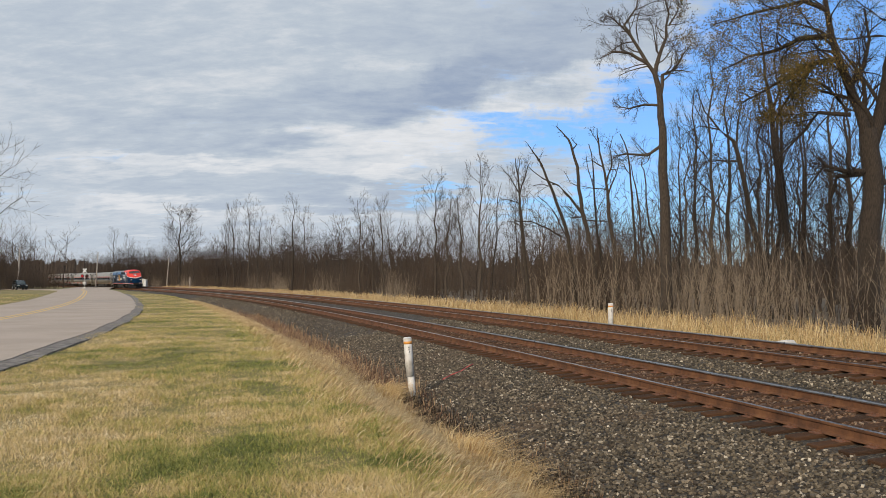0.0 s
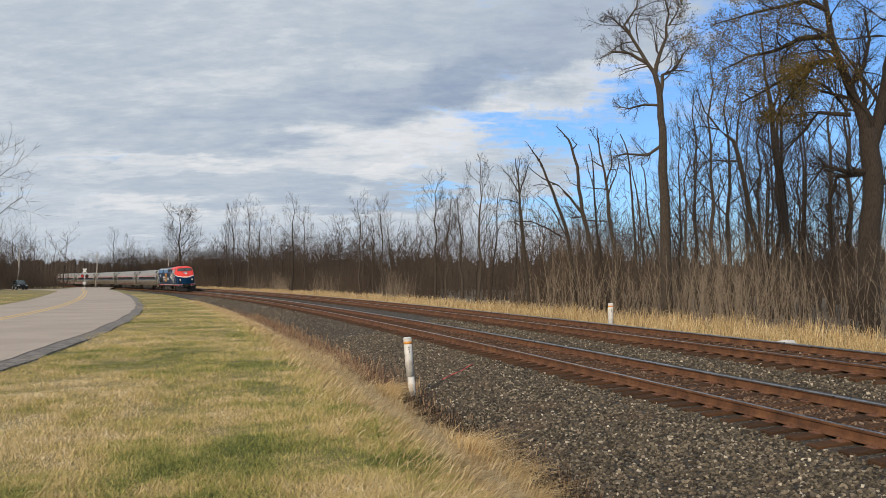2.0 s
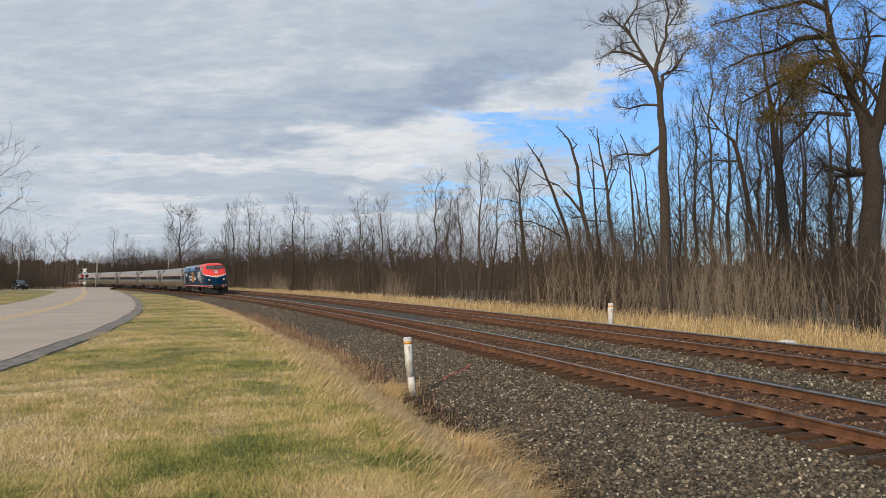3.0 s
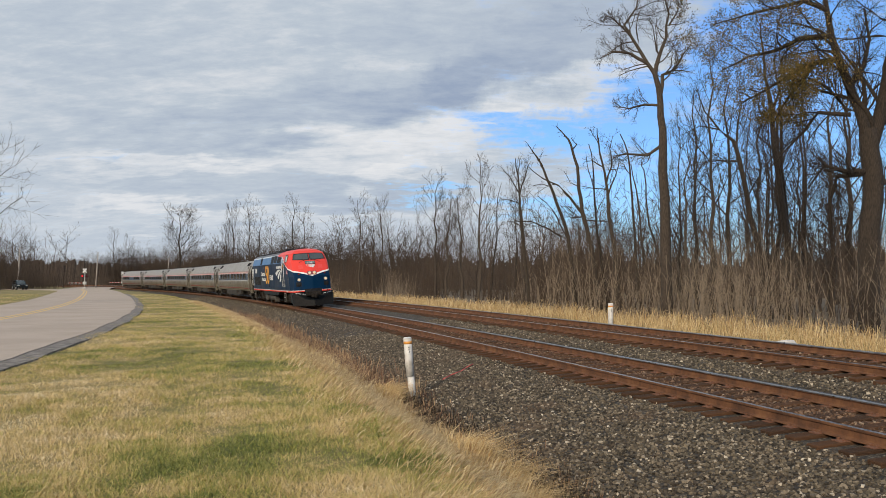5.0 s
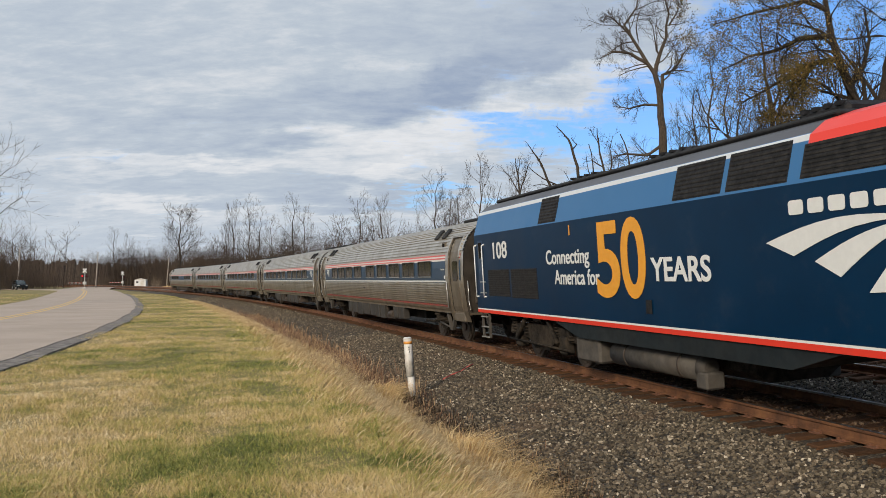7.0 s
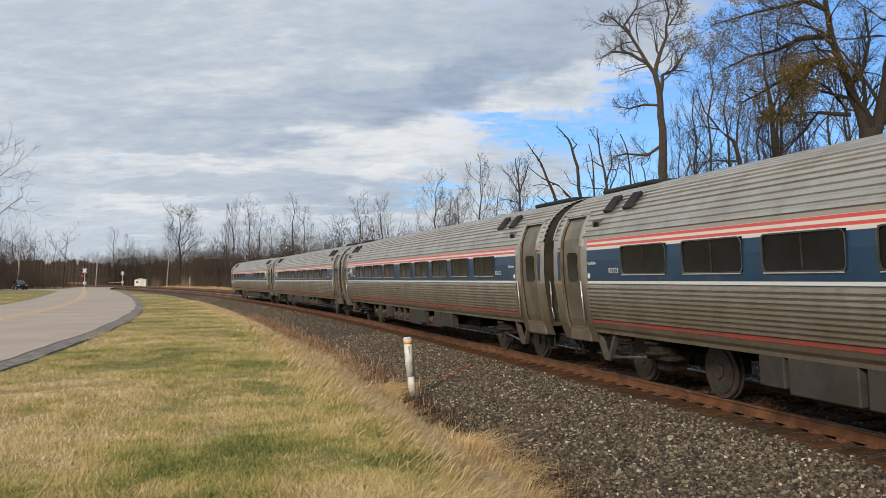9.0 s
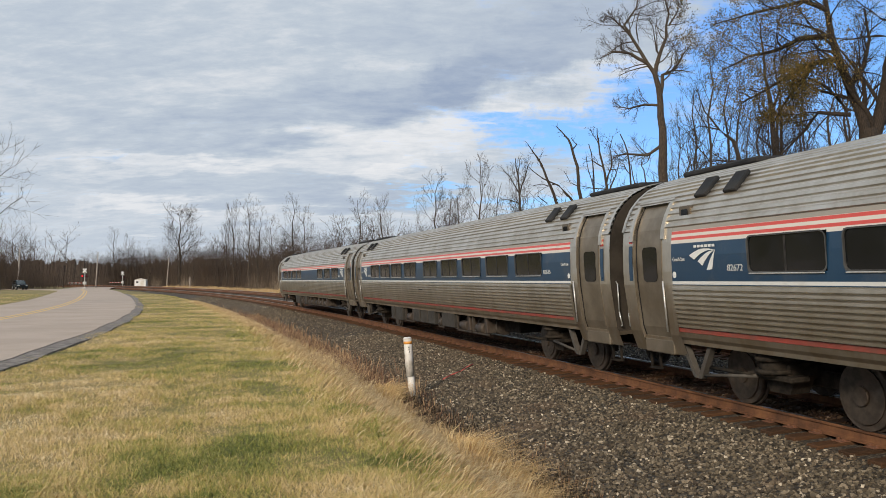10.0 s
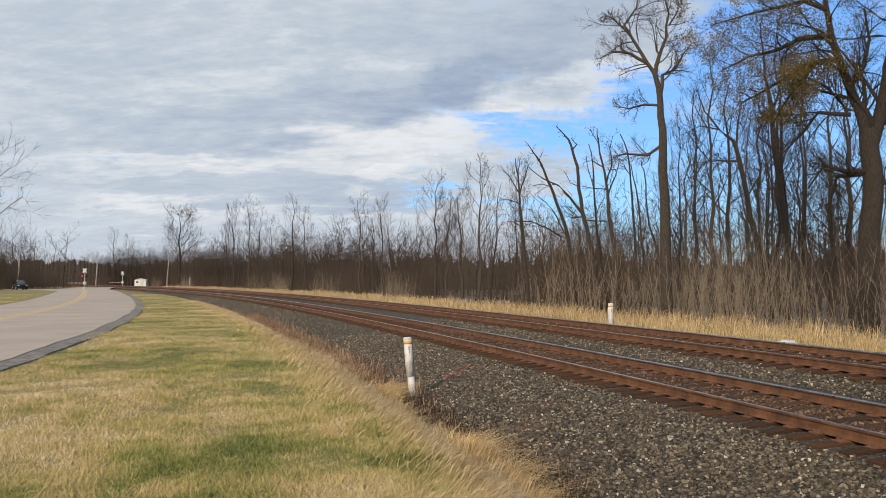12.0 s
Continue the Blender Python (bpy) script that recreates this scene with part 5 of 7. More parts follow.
# ---- trees ----
def road_gap(x, y):
    P = np.array(ROAD, float)
    best = np.full(x.shape, 1e9)
    for (x0, y0), (x1, y1) in zip(P[:-1], P[1:]):
        t = np.clip(((x - x0) * (x1 - x0) + (y - y0) * (y1 - y0)) / ((x1 - x0) ** 2 + (y1 - y0) ** 2), 0, 1)
        best = np.minimum(best, np.hypot(x - x0 - t * (x1 - x0), y - y0 - t * (y1 - y0)))
    return best


M_BARK = bark("grey-brown bark", (0.016, 0.012, 0.009), (0.080, 0.058, 0.041))
M_DARKBARK = bark("dark bark", (0.008, 0.006, 0.005), (0.052, 0.036, 0.024))
M_TWIG = bark("brown twigs", (0.022, 0.015, 0.010), (0.084, 0.054, 0.034))
M_PALE = bark("pale sapling bark", (0.12, 0.09, 0.062), (0.34, 0.27, 0.195))
M_LEAF = blades("withered leaves", [(0.0, (0.065, 0.055, 0.014)), (0.5, (0.155, 0.115, 0.03)), (1.0, (0.27, 0.165, 0.05))])


class Wood:
    """Collects tapered tubes into one mesh."""

    def __init__(self):
        self.v, self.f, self.tips, self.thin = [], [], [], 0.006

    def tube(self, pts, radii, sides):
        base = len(self.v)
        n = len(pts)
        for i, (p, r) in enumerate(zip(pts, radii)):
            d = (pts[min(i + 1, n - 1)] - pts[max(i - 1, 0)])
            d = d.normalized() if d.length > 1e-9 else Vector((0, 0, 1))
            a = d.orthogonal().normalized()
            b = d.cross(a)
            for k in range(sides):
                t = math.tau * k / sides
                self.v.append(p + (a * math.cos(t) + b * math.sin(t)) * r)
        for i in range(n - 1):
            for k in range(sides):
                j = (k + 1) % sides
                self.f.append((base + i * sides + k, base + i * sides + j, base + (i + 1) * sides + j, base + (i + 1) * sides + k))

    def limb(self, rng, start, way, length, radius, level, last, fork, wander=0.22, lift=0.12, sides=None):
        """A branch that wanders, tapers and carries smaller ones."""
        segs = (6, 5, 4, 1, 1)[min(level, 4)]
        pts, d = [start], way.normalized()
        for i in range(segs):
            d = (d + Vector((rng.uniform(-1, 1), rng.uniform(-1, 1), rng.uniform(-1, 1))) * wander + Vector((0, 0, lift))).normalized()
            pts.append(pts[-1] + d * (length / segs))
        radii = [radius * (1 - 0.78 * i / segs) for i in range(segs + 1)]
        self.tube(pts, radii, sides or (6, 5, 3, 3, 3)[min(level, 4)])
        self.tips.append(pts[-1])
        if level < last:
            self.sprout(rng, pts, radii, length, level, last, fork, wander, lift, 0.25)
        return pts

    def sprout(self, rng, pts, radii, length, level, last, fork, wander, lift, first):
        n = fork[min(level, len(fork) - 1)]
        for k in range(n):
            t = first + (1 - first) * (k + rng.random()) / n
            x = t * (len(pts) - 1)
            i = min(int(x), len(pts) - 2)
            p = pts[i].lerp(pts[i + 1], x - i)
            along_ = (pts[i + 1] - pts[i]).normalized()
            out = along_.orthogonal()
            out.rotate(Matrix.Rotation(rng.uniform(0, math.tau), 3, along_))
            spread = rng.uniform(0.55, 1.1)
            way = along_ * math.cos(spread) + out.normalized() * math.sin(spread)
            r = radii[i] * rng.uniform(0.28, 0.5)
            self.limb(rng, p, way, length * rng.uniform(0.38, 0.62) * (1.12 - 0.45 * t), max(r, self.thin), level + 1, last, fork, wander, lift)

    def mesh(self, name, mat, parent, label=""):
        ob = raw(name, [p[:] for p in self.v], self.f, mat, parent, True)
        return tagged(ob, label)


def bare_tree(seed, height, radius, label, crown_from=0.35, fork=(9, 6, 4), last=3, lean=(0, 0), spread=0.40, lift=0.12, barkm=None, wander=0.2, group="woods", name="bare_tree", thin=0.011):
    rng = random.Random(seed)
    tree = thing(name, label, "tree", group)
    trunk, crown = Wood(), Wood()
    crown.thin = thin
    n = 9
    pts = [Vector((lean[0] * height * (i / n) ** 1.3 + (rng.uniform(-1, 1) * 0.018 * height if i else 0), lean[1] * height * i / n + (rng.uniform(-1, 1) * 0.018 * height if i else 0), -0.3 + (height * 0.94 + 0.3) * i / n)) for i in range(n + 1)]
    radii = [radius * (1.25 if i == 0 else 1) * (1 - 0.86 * i / n) for i in range(n + 1)]
    trunk.tube(pts, radii, 9)
    trunk.mesh("trunk", barkm or M_BARK, tree)
    for k in range(fork[0]):
        t = crown_from + (1 - crown_from) * ((k + rng.random() * 0.8) / fork[0])
        x = t * n
        i = min(int(x), n - 1)
        p = pts[i].lerp(pts[i + 1], x - i)
        az = k * 2.4 + rng.uniform(-0.6, 0.6)
        up = rng.uniform(0.5, 1.1)
        way = Vector((math.cos(az), math.sin(az), up))
        crown.limb(rng, p, way, height * spread * (1.1 - 0.6 * t) * rng.uniform(0.7, 1.15), max(radii[i] * 0.38, 0.012), 1, last, fork, wander, lift)
    crown.mesh("crown", barkm or M_TWIG, tree)
    return tree


def shaped_tree(seed, limbs, radii, label, fork, last, side_depth, barkm, name="bare_tree"):
    """A tree whose trunk and great limbs follow given lines (x, z), the twigs grown on them."""
    rng = random.Random(seed)
    tree = thing(name, label, "tree", "woods")
    trunk, crown = Wood(), Wood()
    depth = {}
    for k, (line, (r0, r1)) in enumerate(zip(limbs, radii)):
        way = rng.uniform(-side_depth, side_depth) if k > 2 else 0.0
        pts = []
        for i, (x, z) in enumerate(line):
            y = depth.get(line[0], 0.0) + way * i
            pts.append(Vector((x, y, z)))
            depth[(x, z)] = y
        fine = []
        for a, b in zip(pts[:-1], pts[1:]):
            for s in range(2):
                fine.append(a.lerp(b, s / 2) + Vector((rng.uniform(-1, 1), rng.uniform(-1, 1), 0)) * (0.06 if s else 0))
        fine.append(pts[-1])
        rr = [r0 + (r1 - r0) * i / (len(fine) - 1) for i in range(len(fine))]
        (trunk if k == 0 else crown).tube(fine, rr, 10 if k < 3 else 6)
        if k:
            length = sum((b - a).length for a, b in zip(fine[:-1], fine[1:]))
            crown.sprout(rng, fine, rr, length * 0.8, 0, last, fork, 0.34, 0.05, 0.12)
    trunk.mesh("trunk", barkm, tree)
    crown.mesh("crown", barkm, tree)
    return tree, crown


TALL, T1R = shaped_tree(4, [
    [(0.0, -0.35), (-0.06, 4.7), (-0.17, 7.49), (-0.14, 9.45), (-0.25, 10.93), (-0.5, 12.27)],
    [(-0.5, 12.27), (-0.89, 12.86), (-1.65, 14.14), (-2.01, 14.76), (-1.4, 15.65), (-1.34, 16.43)],
    [(-0.5, 12.27), (-0.28, 13.22), (0.08, 14.14), (0.22, 15.32), (0.0, 16.29)],
    [(-0.25, 11.26), (-0.11, 12.27), (0.5, 12.58), (0.98, 13.36), (1.43, 13.92)],
    [(-0.31, 10.73), (-0.98, 10.82), (-1.7, 10.68), (-2.1, 10.84)],
    [(-0.89, 12.86), (-1.68, 13.36), (-2.51, 13.5), (-3.13, 13.22)],
    [(-0.17, 8.75), (-0.84, 8.27), (-1.82, 8.39), (-2.38, 8.33)],
    [(-1.65, 14.14), (-2.38, 15.04), (-2.79, 15.46)],
    [(0.22, 14.76), (0.7, 15.46), (0.98, 16.01)]],
    [(0.29, 0.12), (0.11, 0.02), (0.12, 0.025), (0.11, 0.02), (0.07, 0.02), (0.09, 0.02), (0.09, 0.02), (0.06, 0.015), (0.05, 0.015)],
    "tall bare tree with a forked, knotted crown", (15, 9, 5), 3, 0.35, M_BARK)
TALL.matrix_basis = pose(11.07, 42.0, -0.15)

OAK, T2R = shaped_tree(9, [
    [(0.0, -0.35), (0.04, 4.13), (0.22, 6.33), (0.07, 7.98)],
    [(0.0, 7.5), (-0.26, 8.72), (-0.79, 10.08), (-1.32, 11.66), (-1.51, 12.92), (-1.65, 14.23)],
    [(0.16, 7.4), (0.50, 8.39), (0.79, 9.78), (1.1, 11.6), (1.21, 13.79)],
    [(-1.1, 10.75), (-1.76, 10.63), (-2.35, 10.5), (-3.21, 9.97), (-4.24, 9.34), (-4.94, 8.96)],
    [(-1.35, 11.66), (-2.57, 11.56), (-3.4, 11.14), (-4.46, 10.92), (-5.51, 10.39)],
    [(-1.51, 12.7), (-2.42, 13.03), (-3.29, 12.81), (-4.46, 12.52), (-6.04, 12.04)],
    [(-0.66, 9.62), (0.0, 10.5), (0.33, 11.6), (0.22, 12.92)],
    [(-1.98, 10.59), (-2.85, 9.4), (-3.51, 8.2)],
    [(0.0, 6.33), (-0.88, 6.33), (-1.76, 6.55), (-2.42, 5.67)],
    [(0.33, 5.67), (1.54, 6.33), (2.6, 7.4)],
    [(-0.70, 8.70), (-1.50, 9.50), (-2.25, 9.85), (-2.9, 10.0)],
    [(-0.60, 8.55), (-1.75, 8.70), (-2.15, 8.05), (-2.9, 7.2), (-3.6, 6.4)],
    [(-0.2, 6.25), (-1.1, 6.15), (-1.25, 5.3), (-1.1, 4.4)]],
    [(0.41, 0.34), (0.23, 0.06), (0.30, 0.09), (0.13, 0.025), (0.12, 0.025), (0.10, 0.02), (0.12, 0.03), (0.08, 0.02), (0.13, 0.03), (0.12, 0.03), (0.08, 0.02), (0.09, 0.02), (0.12, 0.03)],
    "great forked tree with sparse withered leaves on sweeping limbs", (15, 9, 5), 3, 0.3, M_DARKBARK, "old_tree")
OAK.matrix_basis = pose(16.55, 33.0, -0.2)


def leaves(tree, points, seed, count, size, box_=None):
    rng = np.random.RandomState(seed)
    P = np.array([p[:] for p in points])
    if box_ is not None:
        P = P[(P[:, 0] > box_[0]) & (P[:, 0] < box_[1]) & (P[:, 2] > box_[2])]
    c = P[rng.randint(0, len(P), count)] + rng.normal(0, 0.12, (count, 3))
    a = rng.normal(0, 1, (count, 3))
    a /= np.linalg.norm(a, axis=1)[:, None]
    b = np.cross(a, rng.normal(0, 1, (count, 3)))
    b /= np.linalg.norm(b, axis=1)[:, None] + 1e-9
    s = size * rng.uniform(0.6, 1.3, (count, 1))
    V = np.stack([c - a * s, c + b * s * 0.45, c + a * s, c - b * s * 0.45], 1).reshape(-1, 3)
    F = np.arange(count * 4).reshape(-1, 4)
    tagged(raw("foliage", V, F, M_LEAF, tree), "sparse olive and brown leaves", kind="stuff")


leaves(OAK, T2R.tips, 3, 34000, 0.038, (-7.5, -0.4, 8.3))
leaves(TALL, T1R.tips, 5, 420, 0.06, (0.2, 3.0, 10.0))

# dead and leaning trees at the edge of the woods: depth, base, trunk and limbs, radii
shaped_tree(33, [[(0.0, -0.35), (-0.4, 2.89), (-0.8, 5.22), (-1.07, 6.22), (-1.23, 7.39), (-1.3, 8.72), (-1.6, 9.71), (-1.83, 10.35)], [(-1.83, 10.35), (-2.23, 10.81), (-2.56, 11.18)], [(-1.6, 9.71), (-1.33, 10.05), (-1.67, 10.45)], [(-1.03, 5.95), (-1.73, 6.89), (-2.4, 7.62), (-3.33, 8.05), (-4.26, 8.82)], [(-1.07, 5.75), (-1.67, 5.69), (-1.5, 6.15), (-1.93, 6.29)], [(-0.9, 5.56), (-0.23, 5.49), (0.6, 5.42)], [(-1.23, 7.55), (-1.73, 7.88), (-2.06, 8.55)]],
    [(0.161, 0.060), (0.056, 0.018), (0.043, 0.018), (0.081, 0.018), (0.037, 0.018), (0.037, 0.018), (0.031, 0.012)], "broken dead tree with bare leaning stubs", (4, 3), 2, 0.3, M_DARKBARK)[0].matrix_basis = pose(9.25, 50.0, -0.15)
shaped_tree(34, [[(0.0, -0.35), (-0.42, 3.96), (-0.73, 5.52), (-1.22, 6.8), (-1.56, 7.77), (-1.94, 8.7), (-2.43, 9.64)], [(-2.43, 9.64), (-2.77, 10.12), (-3.05, 10.5)], [(-1.94, 8.7), (-2.25, 9.33), (-2.01, 9.92)], [(-0.84, 4.66), (-1.73, 5.18), (-2.77, 5.63), (-3.98, 5.59)], [(-0.59, 4.66), (-1.22, 5.87), (-1.91, 6.73), (-2.43, 7.08)], [(-1.56, 7.77), (-2.08, 7.94), (-2.6, 7.84)]],
    [(0.136, 0.054), (0.043, 0.018), (0.031, 0.012), (0.062, 0.018), (0.050, 0.018), (0.031, 0.012)], "dead tree leaning far over at the wood's edge", (5, 3), 2, 0.3, M_DARKBARK)[0].matrix_basis = pose(8.17, 52.0, -0.15)
shaped_tree(35, [[(0.0, -0.35), (-0.13, 3.86), (-0.39, 5.32), (-0.49, 6.63), (-0.59, 7.6), (-0.81, 8.81), (-1.01, 9.98), (-1.11, 10.86)], [(-0.49, 6.95), (-0.06, 8.03), (0.23, 9.23)], [(-0.55, 7.28), (-1.37, 7.34), (-2.22, 7.51)], [(-0.78, 8.58), (-1.37, 8.97), (-1.86, 8.88)], [(-0.59, 7.6), (-0.29, 8.58), (-0.39, 9.66), (-0.19, 10.44)], [(-0.98, 9.79), (-1.3, 10.38), (-1.5, 10.77)]],
    [(0.149, 0.024), (0.056, 0.012), (0.037, 0.012), (0.037, 0.012), (0.056, 0.012), (0.025, 0.009)], "dark bare tree with a ragged narrow crown", (7, 5, 3), 3, 0.3, M_DARKBARK)[0].matrix_basis = pose(10.04, 49.0, -0.15)
shaped_tree(36, [[(0.0, -0.35), (-0.44, 3.93), (-0.67, 5.96), (-0.78, 7.49), (-0.84, 9.02), (-1.08, 10.24)], [(-0.78, 7.49), (-1.12, 8.68), (-1.25, 9.76)], [(-0.67, 5.96), (-0.17, 6.98), (-0.06, 7.66)]],
    [(0.093, 0.024), (0.037, 0.012), (0.031, 0.012)], "thin dead pole of a tree", (4, 3), 2, 0.3, M_DARKBARK)[0].matrix_basis = pose(9.87, 51.0, -0.15)
shaped_tree(37, [[(0.0, -0.35), (-0.24, 3.89), (-0.37, 5.89), (-0.5, 7.88), (-0.64, 9.48), (-1.1, 10.68)], [(0.26, 2.89), (0.03, 5.72), (-0.17, 7.39), (-0.47, 8.88)], [(-0.5, 8.22), (-0.9, 8.88), (-1.23, 9.15)], [(1.09, 3.39), (0.6, 5.22), (0.43, 6.89), (0.33, 8.55), (0.2, 9.05)]],
    [(0.093, 0.030), (0.074, 0.024), (0.031, 0.012), (0.068, 0.018)], "dead pole of a tree beside two thin stems", (4, 3), 2, 0.3, M_DARKBARK)[0].matrix_basis = pose(11.58, 50.0, -0.15)
shaped_tree(38, [[(0.0, -0.35), (-0.36, 3.68), (-0.54, 5.47), (-0.64, 7.27), (-0.75, 8.71), (-0.9, 9.79)], [(-0.72, 7.63), (-1.29, 8.64), (-1.79, 9.25)], [(-0.64, 7.45), (-0.28, 8.64), (0.0, 9.5)], [(-0.5, 5.4), (-1.07, 5.73), (-1.43, 5.76)], [(-0.64, 6.91), (-1.18, 7.09), (-1.72, 7.2)], [(-0.75, 8.71), (-0.61, 9.43), (-0.68, 9.93)]],
    [(0.124, 0.024), (0.043, 0.012), (0.050, 0.012), (0.043, 0.018), (0.037, 0.012), (0.031, 0.012)], "dark bare tree with short upright branches", (7, 5, 3), 3, 0.3, M_DARKBARK)[0].matrix_basis = pose(5.53, 54.0, -0.15)
shaped_tree(40, [[(0.0, -0.35), (-0.29, 2.8), (-0.76, 4.55), (-1.11, 6.31), (-1.49, 8.21), (-1.81, 9.29)], [(-1.81, 9.29), (-2.55, 9.88), (-3.28, 10.82), (-3.72, 12.16)], [(-1.67, 8.8), (-1.58, 9.97), (-1.35, 11.14), (-1.46, 12.46)], [(-1.49, 8.21), (-2.4, 8.24), (-2.93, 8.3), (-3.57, 7.77)], [(-1.11, 6.31), (-0.5, 7.48), (-0.29, 8.65)], [(-2.55, 9.88), (-3.57, 10.06), (-4.6, 9.53)]],
    [(0.186, 0.096), (0.081, 0.012), (0.068, 0.012), (0.056, 0.012), (0.050, 0.012), (0.043, 0.012)], "dark forked tree leaning out of the woods", (9, 6, 4), 3, 0.3, M_DARKBARK)[0].matrix_basis = pose(16.92, 44.0, -0.15)
shaped_tree(41, [[(0.0, -0.35), (-0.12, 3.92), (-0.38, 6.21), (-0.69, 8.5), (-0.8, 10.5), (-1.03, 11.93)], [(-1.03, 11.93), (-1.15, 13.08), (-1.32, 14.51), (-1.21, 15.65)], [(-0.8, 10.5), (-0.46, 11.5), (-0.29, 12.79), (-0.4, 14.08)], [(-0.69, 8.5), (-1.38, 9.36), (-1.81, 10.07)], [(-0.12, 3.92), (-0.18, 6.78), (-0.15, 8.79), (-0.06, 10.5), (0.05, 11.93)]],
    [(0.180, 0.102), (0.081, 0.018), (0.074, 0.018), (0.050, 0.012), (0.136, 0.030)], "tall dark tree with two close stems", (10, 6, 4), 3, 0.3, M_DARKBARK)[0].matrix_basis = pose(17.57, 43.0, -0.15)

# kinds of tree that the woods repeat
WOODS = [bare_tree(11, 12.5, 0.17, "slender bare tree at the edge of the woods", 0.30, (15, 8, 5), 3, (0.02, 0), 0.30, 0.16),
         bare_tree(12, 11.0, 0.15, "bare tree with upswept branches in the woods", 0.28, (14, 8, 5), 3, (-0.03, 0), 0.34, 0.22),
         bare_tree(13, 10.0, 0.14, "bare tree with a broken, one-sided crown", 0.22, (11, 7, 4), 3, (0.05, 0.02), 0.38, 0.10, M_DARKBARK),
         bare_tree(14, 13.5, 0.20, "tall bare tree with a high thin crown", 0.42, (13, 6, 4), 3, (0.0, 0), 0.30, 0.12, M_DARKBARK),
         bare_tree(15, 8.0, 0.10, "young bare tree with fine twigs", 0.25, (12, 6, 4), 3, (-0.05, 0), 0.36, 0.18),
         bare_tree(16, 9.5, 0.11, "thin dead tree with few stubs of branches", 0.45, (6, 3), 2, (-0.10, 0), 0.22, 0.10, M_DARKBARK, 0.12),
         bare_tree(17, 11.5, 0.12, "thin dead pole of a tree, leaning", 0.5, (5, 3), 2, (-0.22, 0), 0.25, 0.16, M_DARKBARK, 0.10)]
SPREAD = bare_tree(22, 12.0, 0.28, "spreading bare tree beside the road", 0.2, (15, 9, 6), 3, (0.03, 0), 0.62, 0.02, M_DARKBARK, 0.28)
ROUND = bare_tree(21, 12.0, 0.26, "bare tree with a broad rounded crown", 0.30, (15, 9, 6), 3, (0, 0), 0.52, 0.10, M_DARKBARK, 0.16, thin=0.022)


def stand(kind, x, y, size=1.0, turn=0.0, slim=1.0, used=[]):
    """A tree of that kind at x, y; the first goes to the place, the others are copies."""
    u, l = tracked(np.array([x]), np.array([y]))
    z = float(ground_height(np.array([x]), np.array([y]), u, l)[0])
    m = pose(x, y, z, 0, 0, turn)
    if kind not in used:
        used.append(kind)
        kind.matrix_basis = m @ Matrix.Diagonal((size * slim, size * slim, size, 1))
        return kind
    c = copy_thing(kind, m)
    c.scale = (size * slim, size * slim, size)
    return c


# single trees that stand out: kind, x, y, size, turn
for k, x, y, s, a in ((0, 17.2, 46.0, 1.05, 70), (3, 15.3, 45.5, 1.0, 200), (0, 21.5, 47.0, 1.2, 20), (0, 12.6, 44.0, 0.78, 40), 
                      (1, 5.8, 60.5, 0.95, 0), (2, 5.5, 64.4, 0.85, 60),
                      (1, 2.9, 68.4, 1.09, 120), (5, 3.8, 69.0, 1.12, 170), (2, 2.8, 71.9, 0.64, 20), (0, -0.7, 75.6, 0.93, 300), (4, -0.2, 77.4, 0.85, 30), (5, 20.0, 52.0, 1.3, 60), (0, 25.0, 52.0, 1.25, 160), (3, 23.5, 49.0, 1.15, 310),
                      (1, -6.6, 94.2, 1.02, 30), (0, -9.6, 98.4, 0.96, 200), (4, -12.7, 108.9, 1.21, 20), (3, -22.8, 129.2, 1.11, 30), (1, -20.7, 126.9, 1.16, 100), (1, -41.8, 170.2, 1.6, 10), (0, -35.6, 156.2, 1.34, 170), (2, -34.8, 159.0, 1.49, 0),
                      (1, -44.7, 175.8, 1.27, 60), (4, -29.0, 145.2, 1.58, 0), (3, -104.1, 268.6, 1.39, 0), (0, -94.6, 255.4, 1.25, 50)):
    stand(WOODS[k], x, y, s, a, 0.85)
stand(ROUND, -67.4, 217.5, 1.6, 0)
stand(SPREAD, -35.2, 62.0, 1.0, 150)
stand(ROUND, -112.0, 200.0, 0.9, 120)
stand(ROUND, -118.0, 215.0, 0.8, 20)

_rng = random.Random(33)
for k in range(30):
    u = -8 - 250 * _rng.random() ** 1.25
    l = 12.5 + 30 * _rng.random() ** 1.3
    p = on_bed(u, l, 0)
    if p[1] < 30 or abs(p[0] / p[1]) > 0.62 or (-0.02 < p[0] / p[1] < 0.10 and l < 30):
        continue
    size = _rng.uniform(0.5, 0.72) if u < -60 else _rng.uniform(0.5, 0.85)
    stand(WOODS[_rng.choice((0, 1, 2, 3, 4, 4, 5, 6))], p[0], p[1], size, _rng.uniform(0, 360))
for k in range(16):
    u = -75 - 9 * k + _rng.uniform(-4, 4)
    p = on_bed(u, 14.5 + 9 * _rng.random(), 0)
    stand(WOODS[_rng.choice((1, 4, 2, 1, 0))], p[0], p[1], _rng.uniform(0.8, 1.15), _rng.uniform(0, 360), 1.15)
for k in range(20):
    # taller timber where the woods come close to the line
    y = _rng.uniform(42, 74)
    x = y * _rng.uniform(0.27, 0.56)
    stand(WOODS[_rng.choice((0, 0, 1, 3, 3, 5))], x, y, _rng.uniform(0.9, 1.35), _rng.uniform(0, 360), 0.68)


